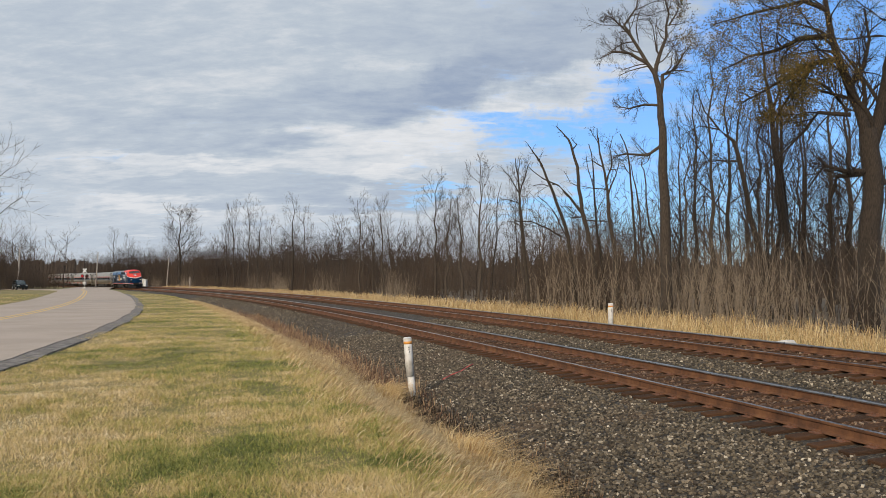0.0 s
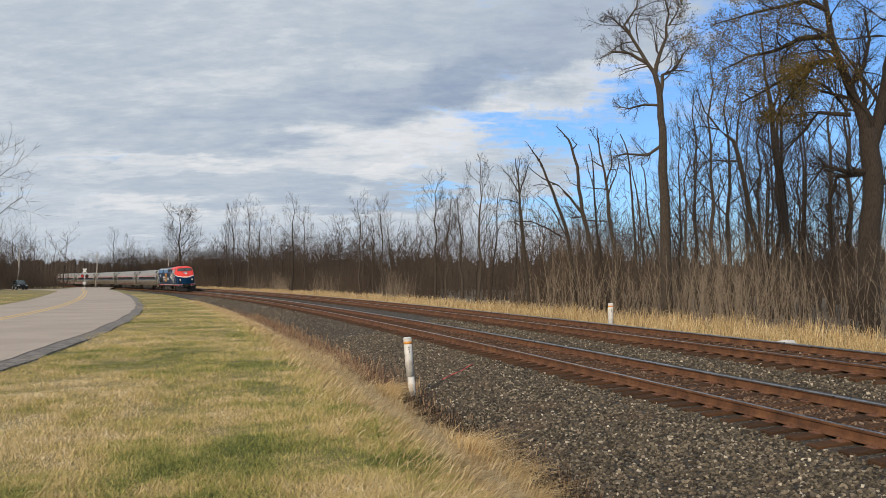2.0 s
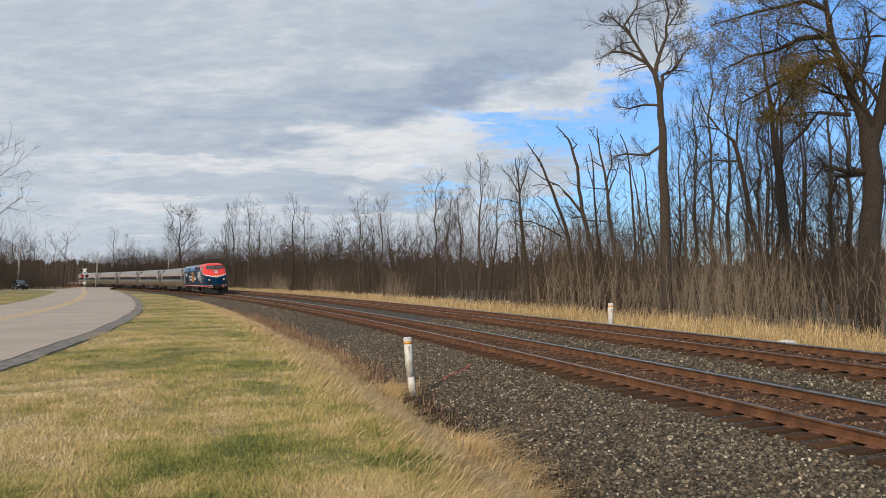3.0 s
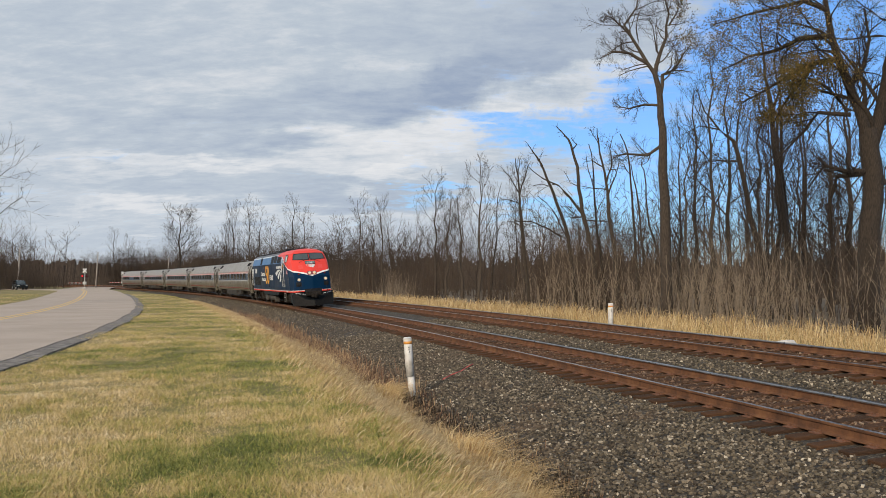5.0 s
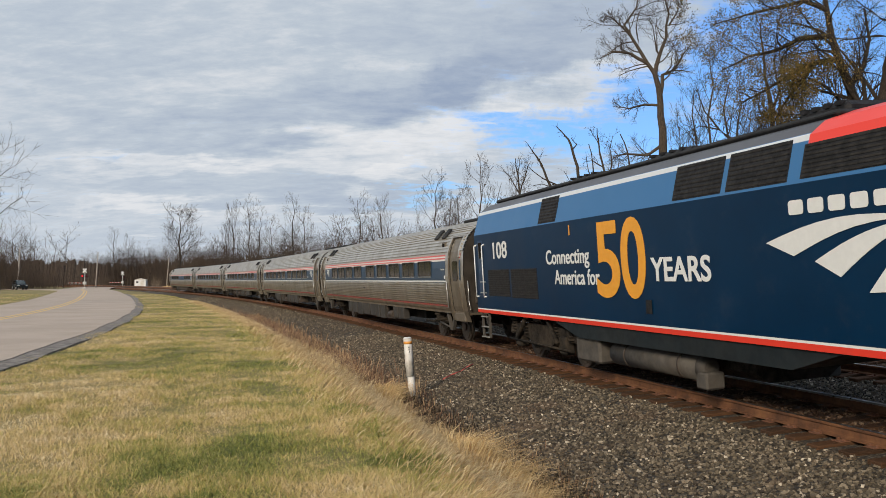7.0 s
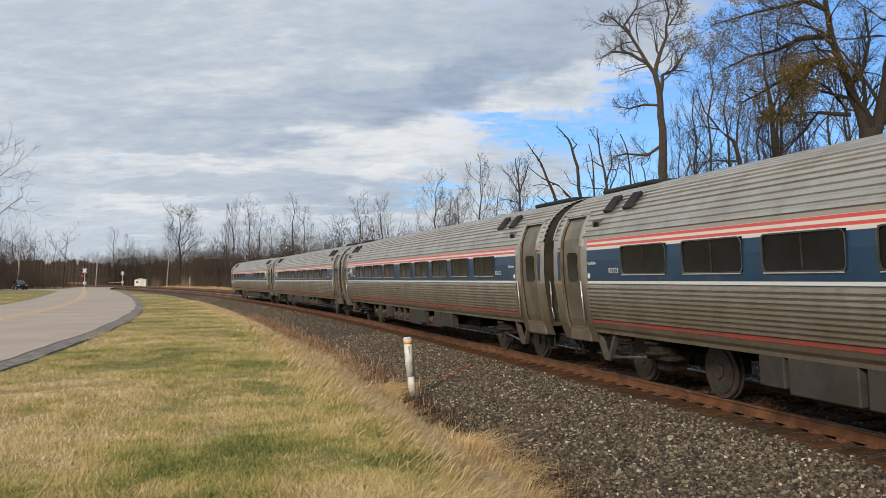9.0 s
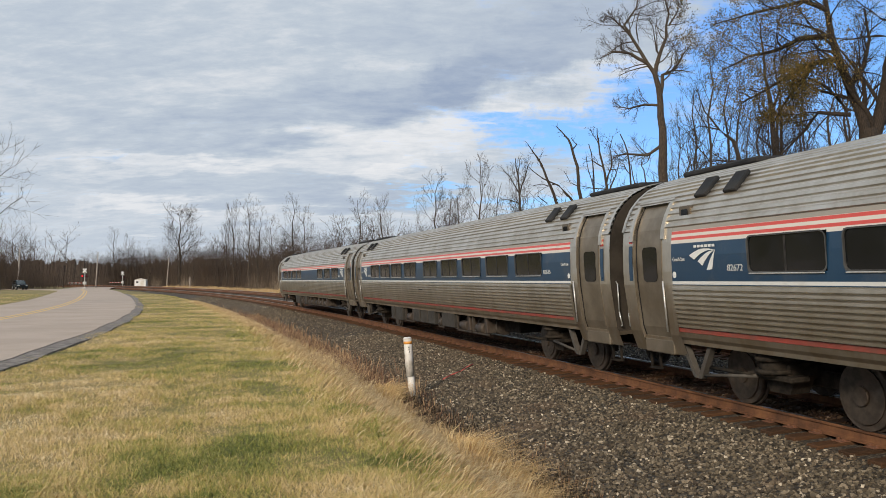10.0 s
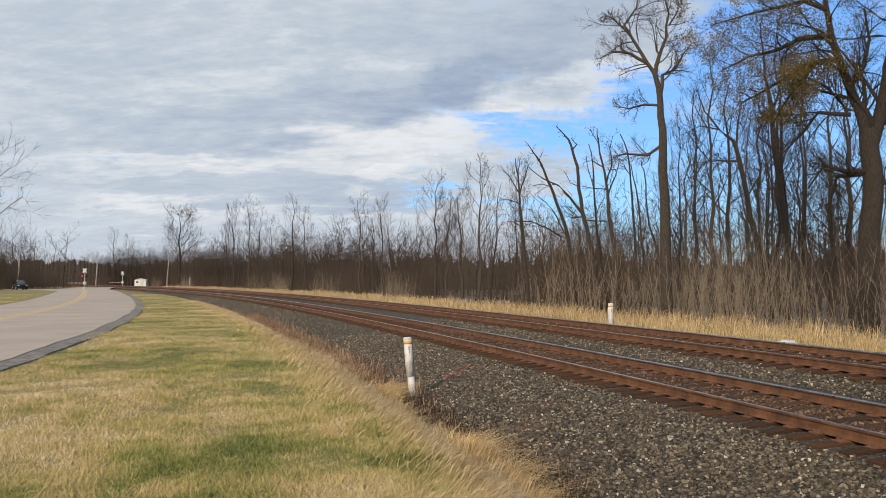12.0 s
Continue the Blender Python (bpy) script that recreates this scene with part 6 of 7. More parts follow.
def thicket_mesh(seed, stems, w, d, tall, radius, mat):
    """Close saplings and brush over a patch of ground."""
    rng = random.Random(seed)
    wood = Wood()
    for k in range(stems):
        h = tall * rng.uniform(0.35, 1.0)
        p = Vector((rng.uniform(-w, w), rng.uniform(-d, d), -0.25))
        r = radius * rng.uniform(0.5, 1.3)
        way = Vector((rng.gauss(-0.05, 0.20), rng.gauss(0, 0.2), 1))
        pts = [p]
        for i in range(4):
            way = (way + Vector((rng.gauss(0, 0.09), rng.gauss(0, 0.09), 0.1))).normalized()
            pts.append(pts[-1] + way * h / 4)
        wood.tube(pts, [r * (1 - 0.2 * i) for i in range(5)], 3)
        for j in range(rng.randint(5, 8)):
            i = rng.randint(1, 3)
            q = pts[i].lerp(pts[i + 1], rng.random())
            az = rng.uniform(0, math.tau)
            v = Vector((math.cos(az) * 0.6, math.sin(az) * 0.6, rng.uniform(0.35, 1.0)))
            e = q + v * h * rng.uniform(0.10, 0.22)
            wood.tube([q, e + Vector((rng.gauss(0, 0.1), rng.gauss(0, 0.1), 0.1))], [r * 0.42, r * 0.12], 3)
    me = bpy.data.meshes.new("thicket")
    me.from_pydata([v[:] for v in wood.v], [], wood.f)
    me.materials.append(mat)
    return me


def grove_mesh(seed, count, w, d, tall):
    """A patch of the woods farther off: close bare trees with their twigs."""
    rng = random.Random(seed)
    wood = Wood()
    wood.thin = 0.024
    for k in range(count):
        h = tall * rng.uniform(0.55, 1.0)
        p = Vector((rng.uniform(-w, w), rng.uniform(-d, d), -0.4))
        pts = wood.limb(rng, p, Vector((rng.gauss(0, 0.07), rng.gauss(0, 0.07), 1)), h, h * 0.009 + 0.03, 1, 3, (0, 9, 4), 0.16, 0.10, 3)
    me = bpy.data.meshes.new("grove")
    me.from_pydata([v[:] for v in wood.v], [], wood.f)
    me.materials.append(M_TWIG)
    return me


BRUSH = [thicket_mesh(51, 84, 4.2, 1.6, 5.6, 0.022, M_TWIG), thicket_mesh(52, 84, 4.2, 1.6, 6.0, 0.024, M_TWIG), thicket_mesh(53, 62, 4.2, 1.4, 5.2, 0.021, M_PALE), thicket_mesh(54, 90, 4.5, 1.6, 2.2, 0.016, M_TWIG)]
GROVE = [grove_mesh(61, 11, 6.0, 4.0, 10.0), grove_mesh(62, 11, 6.0, 4.0, 11.0), grove_mesh(63, 11, 6.0, 4.0, 9.0)]


def brush(me, p, a, size, tall=1.0, label="leafless brown saplings and brush", name="thicket"):
    u, l = tracked(np.array([p[0]]), np.array([p[1]]))
    if -12 < l[0] < 12.2 or (l[0] < 0 and p[1] < 210 and road_gap(np.array([p[0]]), np.array([p[1]]))[0] < 7):
        return
    ob = new(name, me)
    z = float(ground_height(np.array([p[0]]), np.array([p[1]]), u, l)[0])
    ob.matrix_basis = pose(p[0], p[1], z, 0, 0, a) @ Matrix.Diagonal((size, size, size * tall, 1))
    tagged(ob, label, name, kind="stuff")


for row, (l0, gap, kinds) in enumerate(((13.0, 6.5, (2, 3)), (14.6, 5.5, (0, 1, 2)), (16.8, 6.5, (0, 1, 2)))):
    u = 4.0
    while u > -230:
        p = on_bed(u, l0 + _rng.uniform(-1, 1), 0)
        h = math.degrees(along(u)[2])
        open_gap = -0.01 < p[0] / max(p[1], 1) < 0.10 and l0 < 24
        if p[1] > 20 and p[0] / p[1] < 0.66 and not open_gap:
            s = _rng.uniform(0.62, 0.78) if u < -45 else _rng.uniform(0.82, 1.05)
            brush(BRUSH[_rng.choice(kinds)], p, h + _rng.uniform(-12, 12), s)
        u -= gap * _rng.uniform(0.85, 1.15) * (1.0 if u > -70 else 2.0)
for l0, gap in ((22.0, 9.5), (31.0, 10.5), (42.0, 12.0)):
    u = -10.0
    while u > -300:
        p = on_bed(u, l0 + _rng.uniform(-3, 3), 0)
        if p[1] > 30 and p[0] / p[1] < 0.62 and not (0.0 < p[0] / p[1] < 0.09 and l0 < 35):
            brush(GROVE[_rng.randint(0, 2)], p, _rng.uniform(0, 360), _rng.uniform(0.9, 1.2) if u < -115 else 0.86, 1.0, "grey-brown leafless woods", "grove")
        u -= gap * _rng.uniform(0.85, 1.15)
for k in range(13):
    x = -176 + k * 8.0
    brush(GROVE[k % 3], (x, 214 + 0.5 * max(0, x + 130) + _rng.uniform(-5, 5) + (30 if x > -104 else 0)), _rng.uniform(0, 360), _rng.uniform(1.0, 1.3), 1.0, "grey-brown leafless woods", "grove")
    brush(BRUSH[k % 2], (x + 3, 205 + 0.5 * max(0, x + 130) + (34 if x > -104 else 0)), _rng.uniform(-30, 30), 1.35, 0.85)
for k in range(18):
    x = -190 + k * 8.0
    brush(GROVE[k % 3], (x, 236 + 0.4 * max(0, x + 130) + _rng.uniform(-7, 7)), _rng.uniform(0, 360), _rng.uniform(1.0, 1.25), 1.0, "grey-brown leafless woods", "grove")
for x, y in ((-92, 168), (-98, 178), (-106, 182), (-88, 160), (-95, 172), (-112, 190)):
    brush(GROVE[0], (x, y), _rng.uniform(0, 360), 1.15, 1.0, "grey-brown leafless woods", "grove")
for x, y in ((-90, 186), (-97, 188), (-104, 192), (-86, 194), (-111, 196)):
    brush(GROVE[1], (x, y), _rng.uniform(0, 360), 1.2, 0.95, "grey-brown leafless woods", "grove")
    brush(BRUSH[0], (x + 2, y - 5), _rng.uniform(0, 360), 1.4, 0.9)
for k in range(22):
    u = -48 - k * 9.0
    brush(BRUSH[k % 2], on_bed(u, 27.0 + _rng.uniform(-2, 2), 0), _rng.uniform(0, 360), _rng.uniform(1.05, 1.3), 0.85)
for k in range(14):
    # close brush along the far side of the crossing road
    brush(BRUSH[k % 2], (-128 + 4.5 * k, 196 + 3.6 * k + _rng.uniform(-2, 2)), _rng.uniform(-30, 30), 1.15, 0.9)
for x, y in ((-98, 160), (-104, 166), (-94, 163), (-84, 172), (-90, 171), (-97, 173), (-88, 177), (-79, 178)):
    brush(BRUSH[3], (x, y), _rng.uniform(0, 180), 1.9, 1.25)

for l0 in (17.0, 27.0):
    for k in range(16):
        # the far side of the line beyond the crossing
        brush(GROVE[k % 3], on_bed(-290 - 8.5 * k, l0 + _rng.uniform(-2, 2), 0), _rng.uniform(0, 360), _rng.uniform(0.95, 1.15), 0.95, "grey-brown leafless woods", "grove")
for x, y in ((-78.9, 151), (-80.5, 154), (-82.5, 158)):
    brush(BRUSH[3], (x, y), _rng.uniform(-20, 20), 0.62, 2.2, "tangled brown brush on the roadside bank")


def far_woods(name, path, tall, seed):
    """A distant wall of bare trees, jagged along its top."""
    rng = np.random.RandomState(seed)
    P = np.array(path, float)
    d = np.r_[0, np.cumsum(np.hypot(*np.diff(P, axis=0).T))]
    s = np.arange(0, d[-1], 0.4)
    x, y = np.interp(s, d, P[:, 0]), np.interp(s, d, P[:, 1])
    h = tall * (0.86 + 0.10 * np.sin(s * 0.11 + seed) + 0.07 * np.sin(s * 0.37) + rng.uniform(-0.16, 0.10, len(s)) + 0.07 * np.sin(s * 1.3 + 2 * np.sin(s * 0.41))) * (0.62 + np.maximum(y, 0) / 260)
    V = np.concatenate([np.stack([x, y, np.full_like(x, -1.0)], -1), np.stack([x, y + 1.5, h], -1), np.stack([x, y + 6, np.full_like(x, -1.0)], -1)])
    n = len(s)
    i = np.arange(n - 1)
    F = np.concatenate([np.stack([i, i + 1, i + 1 + n, i + n], -1), np.stack([i + n, i + n + 1, i + 1 + 2 * n, i + 2 * n], -1)])
    tagged(raw(name, V, F, M_FARWOOD), "distant grey-brown leafless woods", "woods", kind="structure")


def far_look(n, s):
    o = n.put("ShaderNodeTexCoord").outputs["Object"]
    v = n.noise(n.mapped(o, scale=(1.6, 1.6, 0.3)), 2.4, 9, 0.78)
    n.feed(s.inputs["Base Color"], n.ramp(v, [(0.3, (0.022, 0.016, 0.012)), (0.5, (0.060, 0.044, 0.033)), (0.72, (0.125, 0.093, 0.07))]))
    s.inputs["Roughness"].default_value = 1.0
    bump(n, s, v, 0.5, 0.2)


M_FARWOOD = material("far woods", far_look)
far_woods("backdrop", [tuple(on_bed(u, 62.0, 0)[:2]) for u in (40, 0, -40, -80, -120, -160, -200, -240, -280, -330)], 5.7, 2)
far_woods("backdrop", [(-420, 330), (-300, 320), (-200, 318), (-120, 330), (-60, 345)], 5.2, 4)
far_woods("backdrop", [(-330, 60), (-260, 160), (-200, 230), (-150, 262), (-110, 285)], 4.8, 6)
# unseen woods added behind the camera, as surroundings for the train to reflect
far_woods("backdrop", [(60, 70), (140, 0), (150, -150), (0, -220), (-160, -150), (-330, 60)], 12.0, 7)


# ---- grass ----
def tufts(name, mat, x, y, z, h, w, droop, seed, label, toward=None):
    """Bent blades, each of three triangles; toward: a common lean, in metres for a metre of height."""
    rng = np.random.RandomState(seed)
    n = len(x)
    a = rng.uniform(0, math.tau, n)
    side = np.stack([np.cos(a), np.sin(a), np.zeros(n)], -1)
    b = rng.uniform(0, math.tau, n)
    lean = np.stack([np.cos(b), np.sin(b), np.zeros(n)], -1) * (h * droop * rng.uniform(0.3, 1.2, n))[:, None]
    if toward is not None:
        lean = lean + toward * h[:, None]
    base = np.stack([x, y, z], -1)
    up = np.stack([np.zeros(n), np.zeros(n), h], -1)
    s = side * (w / 2)[:, None]
    mid = base + lean * 0.35 + up * 0.72
    V = np.stack([base - s, base + s, mid - s * 0.8, mid + s * 0.8, base + lean + up * rng.uniform(0.5, 1.0, n)[:, None]], 1).reshape(-1, 3)
    i = np.arange(n)[:, None] * 5
    me = bpy.data.meshes.new(name)
    F = [q for r in zip((i + np.array([0, 1, 3, 2])).tolist(), (i + np.array([2, 3, 4])).tolist()) for q in r]
    me.from_pydata(V.tolist(), [], F)
    me.materials.append(mat)
    ob = new(name, me)
    return tagged(ob, label, "grass", kind="stuff")


M_LAWN = blades("lawn blades", [(0.06, (0.085, 0.105, 0.025)), (0.24, (0.21, 0.235, 0.055)), (0.39, (0.38, 0.345, 0.095)), (0.53, (0.55, 0.42, 0.17)), (0.76, (0.67, 0.50, 0.26)), (0.97, (0.82, 0.71, 0.47))], 0.62)
M_STRAW = blades("dry straw", [(0.0, (0.27, 0.165, 0.075)), (0.4, (0.47, 0.33, 0.155)), (0.8, (0.62, 0.47, 0.25)), (1.0, (0.72, 0.58, 0.36))])
M_GOLDSTRAW = blades("golden straw", [(0.0, (0.30, 0.17, 0.06)), (0.5, (0.56, 0.37, 0.15)), (1.0, (0.78, 0.60, 0.33))])
M_WEED = blades("brown weeds", [(0.0, (0.10, 0.052, 0.034)), (0.5, (0.24, 0.140, 0.085)), (1.0, (0.46, 0.32, 0.18))])
M_DEADWEED = blades("very dark weeds", [(0.0, (0.018, 0.013, 0.009)), (0.7, (0.045, 0.031, 0.021)), (1.0, (0.12, 0.08, 0.05))])


def lawn():
    rng = np.random.RandomState(7)
    n = 420000
    y = 4.6 * (110 / 4.6) ** (rng.random(n) ** 1.05)
    x = y * rng.uniform(-0.60, 0.20, n)
    u, l = tracked(x, y)
    k = (l < -6.75 + 0.25 * np.sin(u * 1.3)) & (road_gap(x, y) > 5.0 + 0.3 * np.sin(y * 0.9) + 0.25 * np.sin(y * 2.3 + 1) + rng.uniform(-0.3, 0.3, n))
    x, y, u, l = x[k], y[k], u[k], l[k]
    z = ground_height(x, y, u, l) - 0.01
    h = rng.uniform(0.022, 0.075, len(x)) * (1 + 0.5 * smooth(l, -8.5, -6.8))
    clump = np.sin(x * 2.1 + 1.3 * np.sin(y * 1.7)) * np.sin(y * 1.9 + np.sin(x * 2.7))
    h *= 0.9 + 0.45 * clump
    tufts("lawn_grass", M_LAWN, x, y, z, h, 0.0029 + 0.00048 * y, 2.1, 8, "short autumn grass, green and straw-coloured in patches")


lawn()


def rough_grass():
    rng = np.random.RandomState(17)
    def over(u):
        h = along(u)[2]
        return np.stack([-np.sin(h), np.cos(h), 0 * h], -1)
    n = 52000
    u = 7 - 75 * rng.random(n) ** 1.5
    l = -6.75 + rng.normal(0, 0.36, n)
    p = on_bed(u, l, 0)
    k = (p[:, 1] > 4) & (p[:, 0] < p[:, 1] * 0.35) & (l < -5.5)
    p, u, l = p[k], u[k], l[k]
    z = ground_height(p[:, 0], p[:, 1], u, l) - 0.02
    tufts("bank_grass", M_STRAW, p[:, 0], p[:, 1], z, rng.uniform(0.06, 0.17, len(u)), 0.003 + 0.00065 * p[:, 1], 1.3, 18, "matted straw-coloured grass on the ditch bank", 1.7 * over(u))
    # tall arching tufts by the near post and at the end of the bank
    cu, cl = rng.uniform(-15, 4, 70), rng.uniform(-6.5, -5.6, 70)
    i = rng.randint(0, 70, 9000)
    u, l = cu[i] + rng.normal(0, 0.11, 9000), cl[i] + rng.normal(0, 0.11, 9000)
    p = on_bed(u, l, 0)
    z = ground_height(p[:, 0], p[:, 1], u, l) - 0.02
    tufts("tall_grass", M_STRAW, p[:, 0], p[:, 1], z, rng.uniform(0.20, 0.52, 9000), 0.003 + 0.0004 * p[:, 1], 0.8, 19, "tall arching dry grass in the ditch", 0.6 * over(u))
    n = 24000
    u, l = 3 - 50 * rng.random(n) ** 1.3, rng.normal(-5.45, 0.45, n)
    p = on_bed(u, l, 0)
    z = np.maximum(ground_height(p[:, 0], p[:, 1], u, l), np.interp(l, BED_L, BED_Z) + GRADE * u) - 0.03
    tufts("weeds", M_WEED, p[:, 0], p[:, 1], z, rng.uniform(0.10, 0.58, n) * (0.45 + 0.8 * smooth(-u, 5, 12)), 0.003 + 0.0006 * p[:, 1], 0.6, 20, "dead reddish-brown weeds beside the ballast")
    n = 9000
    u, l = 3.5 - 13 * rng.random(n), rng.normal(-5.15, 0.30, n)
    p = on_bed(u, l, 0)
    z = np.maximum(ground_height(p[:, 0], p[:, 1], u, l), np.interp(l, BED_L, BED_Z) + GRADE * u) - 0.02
    tufts("ditch_weeds", M_DEADWEED, p[:, 0], p[:, 1], z, rng.uniform(0.05, 0.22, n), 0.006 + 0.0008 * p[:, 1], 1.0, 22, "very dark brown weeds in the bottom of the ditch")
    # one big arching clump at the end of the bank, and smaller ones by the post
    i = rng.randint(0, 14, 6500)
    cx, cy = rng.uniform(0.15, 0.75, 14), rng.uniform(8.6, 12.4, 14)
    cx[10:], cy[10:] = rng.uniform(-0.95, -0.35, 4), rng.uniform(16.5, 18.6, 4)
    x, y = cx[i] - 0.09 * (cy[i] - 10.5) + rng.normal(0, 0.07, 6500), cy[i] + rng.normal(0, 0.07, 6500)
    u, l = tracked(x, y)
    tufts("arching_grass", M_GOLDSTRAW, x, y, ground_height(x, y, u, l) - 0.02, rng.uniform(0.25, 0.66, 6500), 0.004 + 0.0005 * y, 1.0, 23, "golden arching dry grass clumps on the ditch bank", 0.55 * over(u))
    n = 80000
    u = 6 - 215 * rng.random(n) ** 1.6
    l = 8.0 + 6.0 * rng.random(n) ** 1.2
    p = on_bed(u, l, 0)
    z = ground_height(p[:, 0], p[:, 1], u, l) - 0.03
    wave = 0.85 + 0.35 * np.sin(u * 0.9 + 2 * np.sin(u * 0.31)) * np.sin(l * 1.7) + 0.3 * np.sin(u * 3.1 + np.sin(l * 2.3)) * np.sin(l * 4.1 + u)
    tufts("far_grass", M_STRAW, p[:, 0], p[:, 1], z, (0.12 + 0.75 * rng.random(n) ** 1.8) * wave * smooth(l, 7.2, 9.5), 0.003 + 0.0004 * p[:, 1], 0.9, 21, "tall straw-coloured grass along the woods")


rough_grass()


# ---- loose ballast stones ----
def stones():
    rng = np.random.RandomState(5)
    def scatter(n, u0, u1, l0, l1, bias):
        u = u1 - (u1 - u0) * rng.random(n) ** bias
        return u, rng.uniform(l0, l1, n)
    sets = [scatter(40000, -26, 7, -4.9, -1.25, 1.5), scatter(9500, -30, 3, 1.7, 2.9, 1.3), scatter(3500, -24, 3, -5.3, -4.5, 1.3), scatter(9000, -60, -22, -4.8, -1.3, 0.8), scatter(5500, -110, -55, -4.6, -1.3, 0.8)]
    crib = [scatter(7000, -24, 6, -0.66, 0.66, 1.4), scatter(3000, -30, 2, 3.3, 4.6, 1.2)]
    o = np.array([(a, b, c) for a in (-1, 1) for b in (-1, 1) for c in (-1, 1)], float) * 0.62
    f = np.array([(0, 1, 3), (0, 3, 2), (4, 6, 7), (4, 7, 5), (0, 4, 5), (0, 5, 1), (2, 3, 7), (2, 7, 6), (0, 2, 6), (0, 6, 4), (1, 5, 7), (1, 7, 3)])
    for name, mat, label, lot in (("ballast_stones", M_STONE, "loose grey crushed stones", sets), ("crib_stones", M_RUSTSTONE, "rust-stained crushed stones between the rails", crib)):
        u, l = np.concatenate([s[0] for s in lot]), np.concatenate([s[1] for s in lot])
        z = np.interp(l, BED_L, BED_Z) + (0.03 if lot is crib else 0.0)
        p = on_bed(u, l, z)
        k = (p[:, 1] > 3.5) & (p[:, 0] < p[:, 1] * 0.62)
        p, u = p[k], u[k]
        n = len(p)
        V = o[None] * rng.uniform(0.65, 1.25, (n, 8, 1)) * rng.uniform(0.7, 1.3, (n, 1, 3)) + rng.normal(0, 0.10, (n, 8, 3))
        q = rng.normal(0, 1, (n, 4))
        q /= np.linalg.norm(q, axis=1)[:, None]
        w, x, y, zq = q.T
        R = np.stack([np.stack([1 - 2 * (y * y + zq * zq), 2 * (x * y - w * zq), 2 * (x * zq + w * y)], -1), np.stack([2 * (x * y + w * zq), 1 - 2 * (x * x + zq * zq), 2 * (y * zq - w * x)], -1),
                      np.stack([2 * (x * zq - w * y), 2 * (y * zq + w * x), 1 - 2 * (x * x + y * y)], -1)], 1)
        size = rng.uniform(0.018, 0.036, (n, 1, 1)) * (1 + 0.9 * smooth(-u, 30, 90))[:, None, None]
        V = np.einsum("nij,nkj->nki", R, V) * size * np.array([1, 1, 0.85]) + p[:, None] + np.array([0, 0, 0.010])
        F = (np.arange(n)[:, None, None] * 8 + f[None]).reshape(-1, 3)
        tagged(raw(name, V.reshape(-1, 3), F, mat), label, "ballast", kind="stuff")


stones()


# ---- things beside the line ----
def marker_post(x, y, top, low, r, lean, label):
    ob = thing("marker_post", label, "post", "white marker posts", pose(x, y, 0, lean[0], lean[1], 0))
    bm = bmesh.new()
    cut = low + (top - low) * 0.42
    rod(bm, (0.012, 0, low), (0.012, 0, cut), r * 0.86, 14)
    rod(bm, (0, 0, cut - 0.02), (0, 0, top), r, 14)
    part("tube", bm, M_POST, ob, "weathered white plastic tube")
    bm = bmesh.new()
    rod(bm, (0, 0, top - 0.13), (0, 0, top - 0.07), r + 0.003, 14)
    part("band", bm, M_ORANGE, ob, "orange reflective band")
    bm = bmesh.new()
    rod(bm, (0, 0, top - 0.005), (0, 0, top + 0.018), r * 1.06, 14, r * 0.85)
    part("cap", bm, M_WHITE, ob)
    bm = bmesh.new()
    for k in range(3):
        box(bm, 0.012, 0.03, -r - 0.003, -r + 0.02, top - 0.22 - k * 0.05, top - 0.19 - k * 0.05)
    part("lettering_bars", bm, M_GREY, ob)
    return ob


marker_post(-0.72, 19.2, 0.60, -0.85, 0.092, (0, 0), "leaning white marker post with an orange band, by the ditch")
marker_post(6.42, 32.6, 0.99, -0.6, 0.10, (0, 0), "white marker post with an orange band, beyond the tracks")
bpy.data.objects["marker_post"].matrix_basis = pose(-0.72, 19.2, -0.45, 0, -4.5, 0) @ pose(0, 0, 0.45)


def cord():
    bm = bmesh.new()
    pts = [Vector(on_bed(np.array(u), np.array(l), np.interp(l, BED_L, BED_Z) + 0.035)) for u, l in ((-10.4, -3.35), (-10.9, -3.0), (-11.3, -2.6), (-11.8, -2.3), (-12.3, -1.95))]
    for a, b in zip(pts[:-1], pts[1:]):
        rod(bm, a, b, 0.016, 6)
    tagged(part("cord", bm, plain("faded red cord", (0.6, 0.13, 0.11), (0.5, 0.10, 0.09), 9, 0.8)), "faded red cord lying on the ballast", "cord")


cord()


def utility_pole(x, y, tall, lean, arm):
    ob = thing("utility_pole", "grey wooden utility pole" + (" with a cross-arm" if arm else ", leaning"), "pole", "utility poles", pose(x, y, float(lawn_height(np.array(y))) - 0.3, 0, lean, 0))
    bm = bmesh.new()
    rod(bm, (0, 0, 0), (0, 0, tall), 0.17, 10, 0.11)
    part("shaft", bm, M_POLE, ob)
    if arm:
        bm = bmesh.new()
        box(bm, -1.1, 1.1, -0.06, 0.06, tall - 0.6, tall - 0.48, 0.01)
        part("cross_arm", bm, M_POLE, ob)
        for k in (-0.95, -0.4, 0.4, 0.95):
            bm = bmesh.new()
            rod(bm, (k, 0, tall - 0.48), (k, 0, tall - 0.32), 0.04, 8)
            part("insulator", bm, M_GREY, ob)


utility_pole(-86.0, 172.0, 8.8, 1.5, False)
utility_pole(-80.5, 197.0, 8.6, 3.0, False)
utility_pole(-73.5, 226.0, 8.4, 4.0, False)


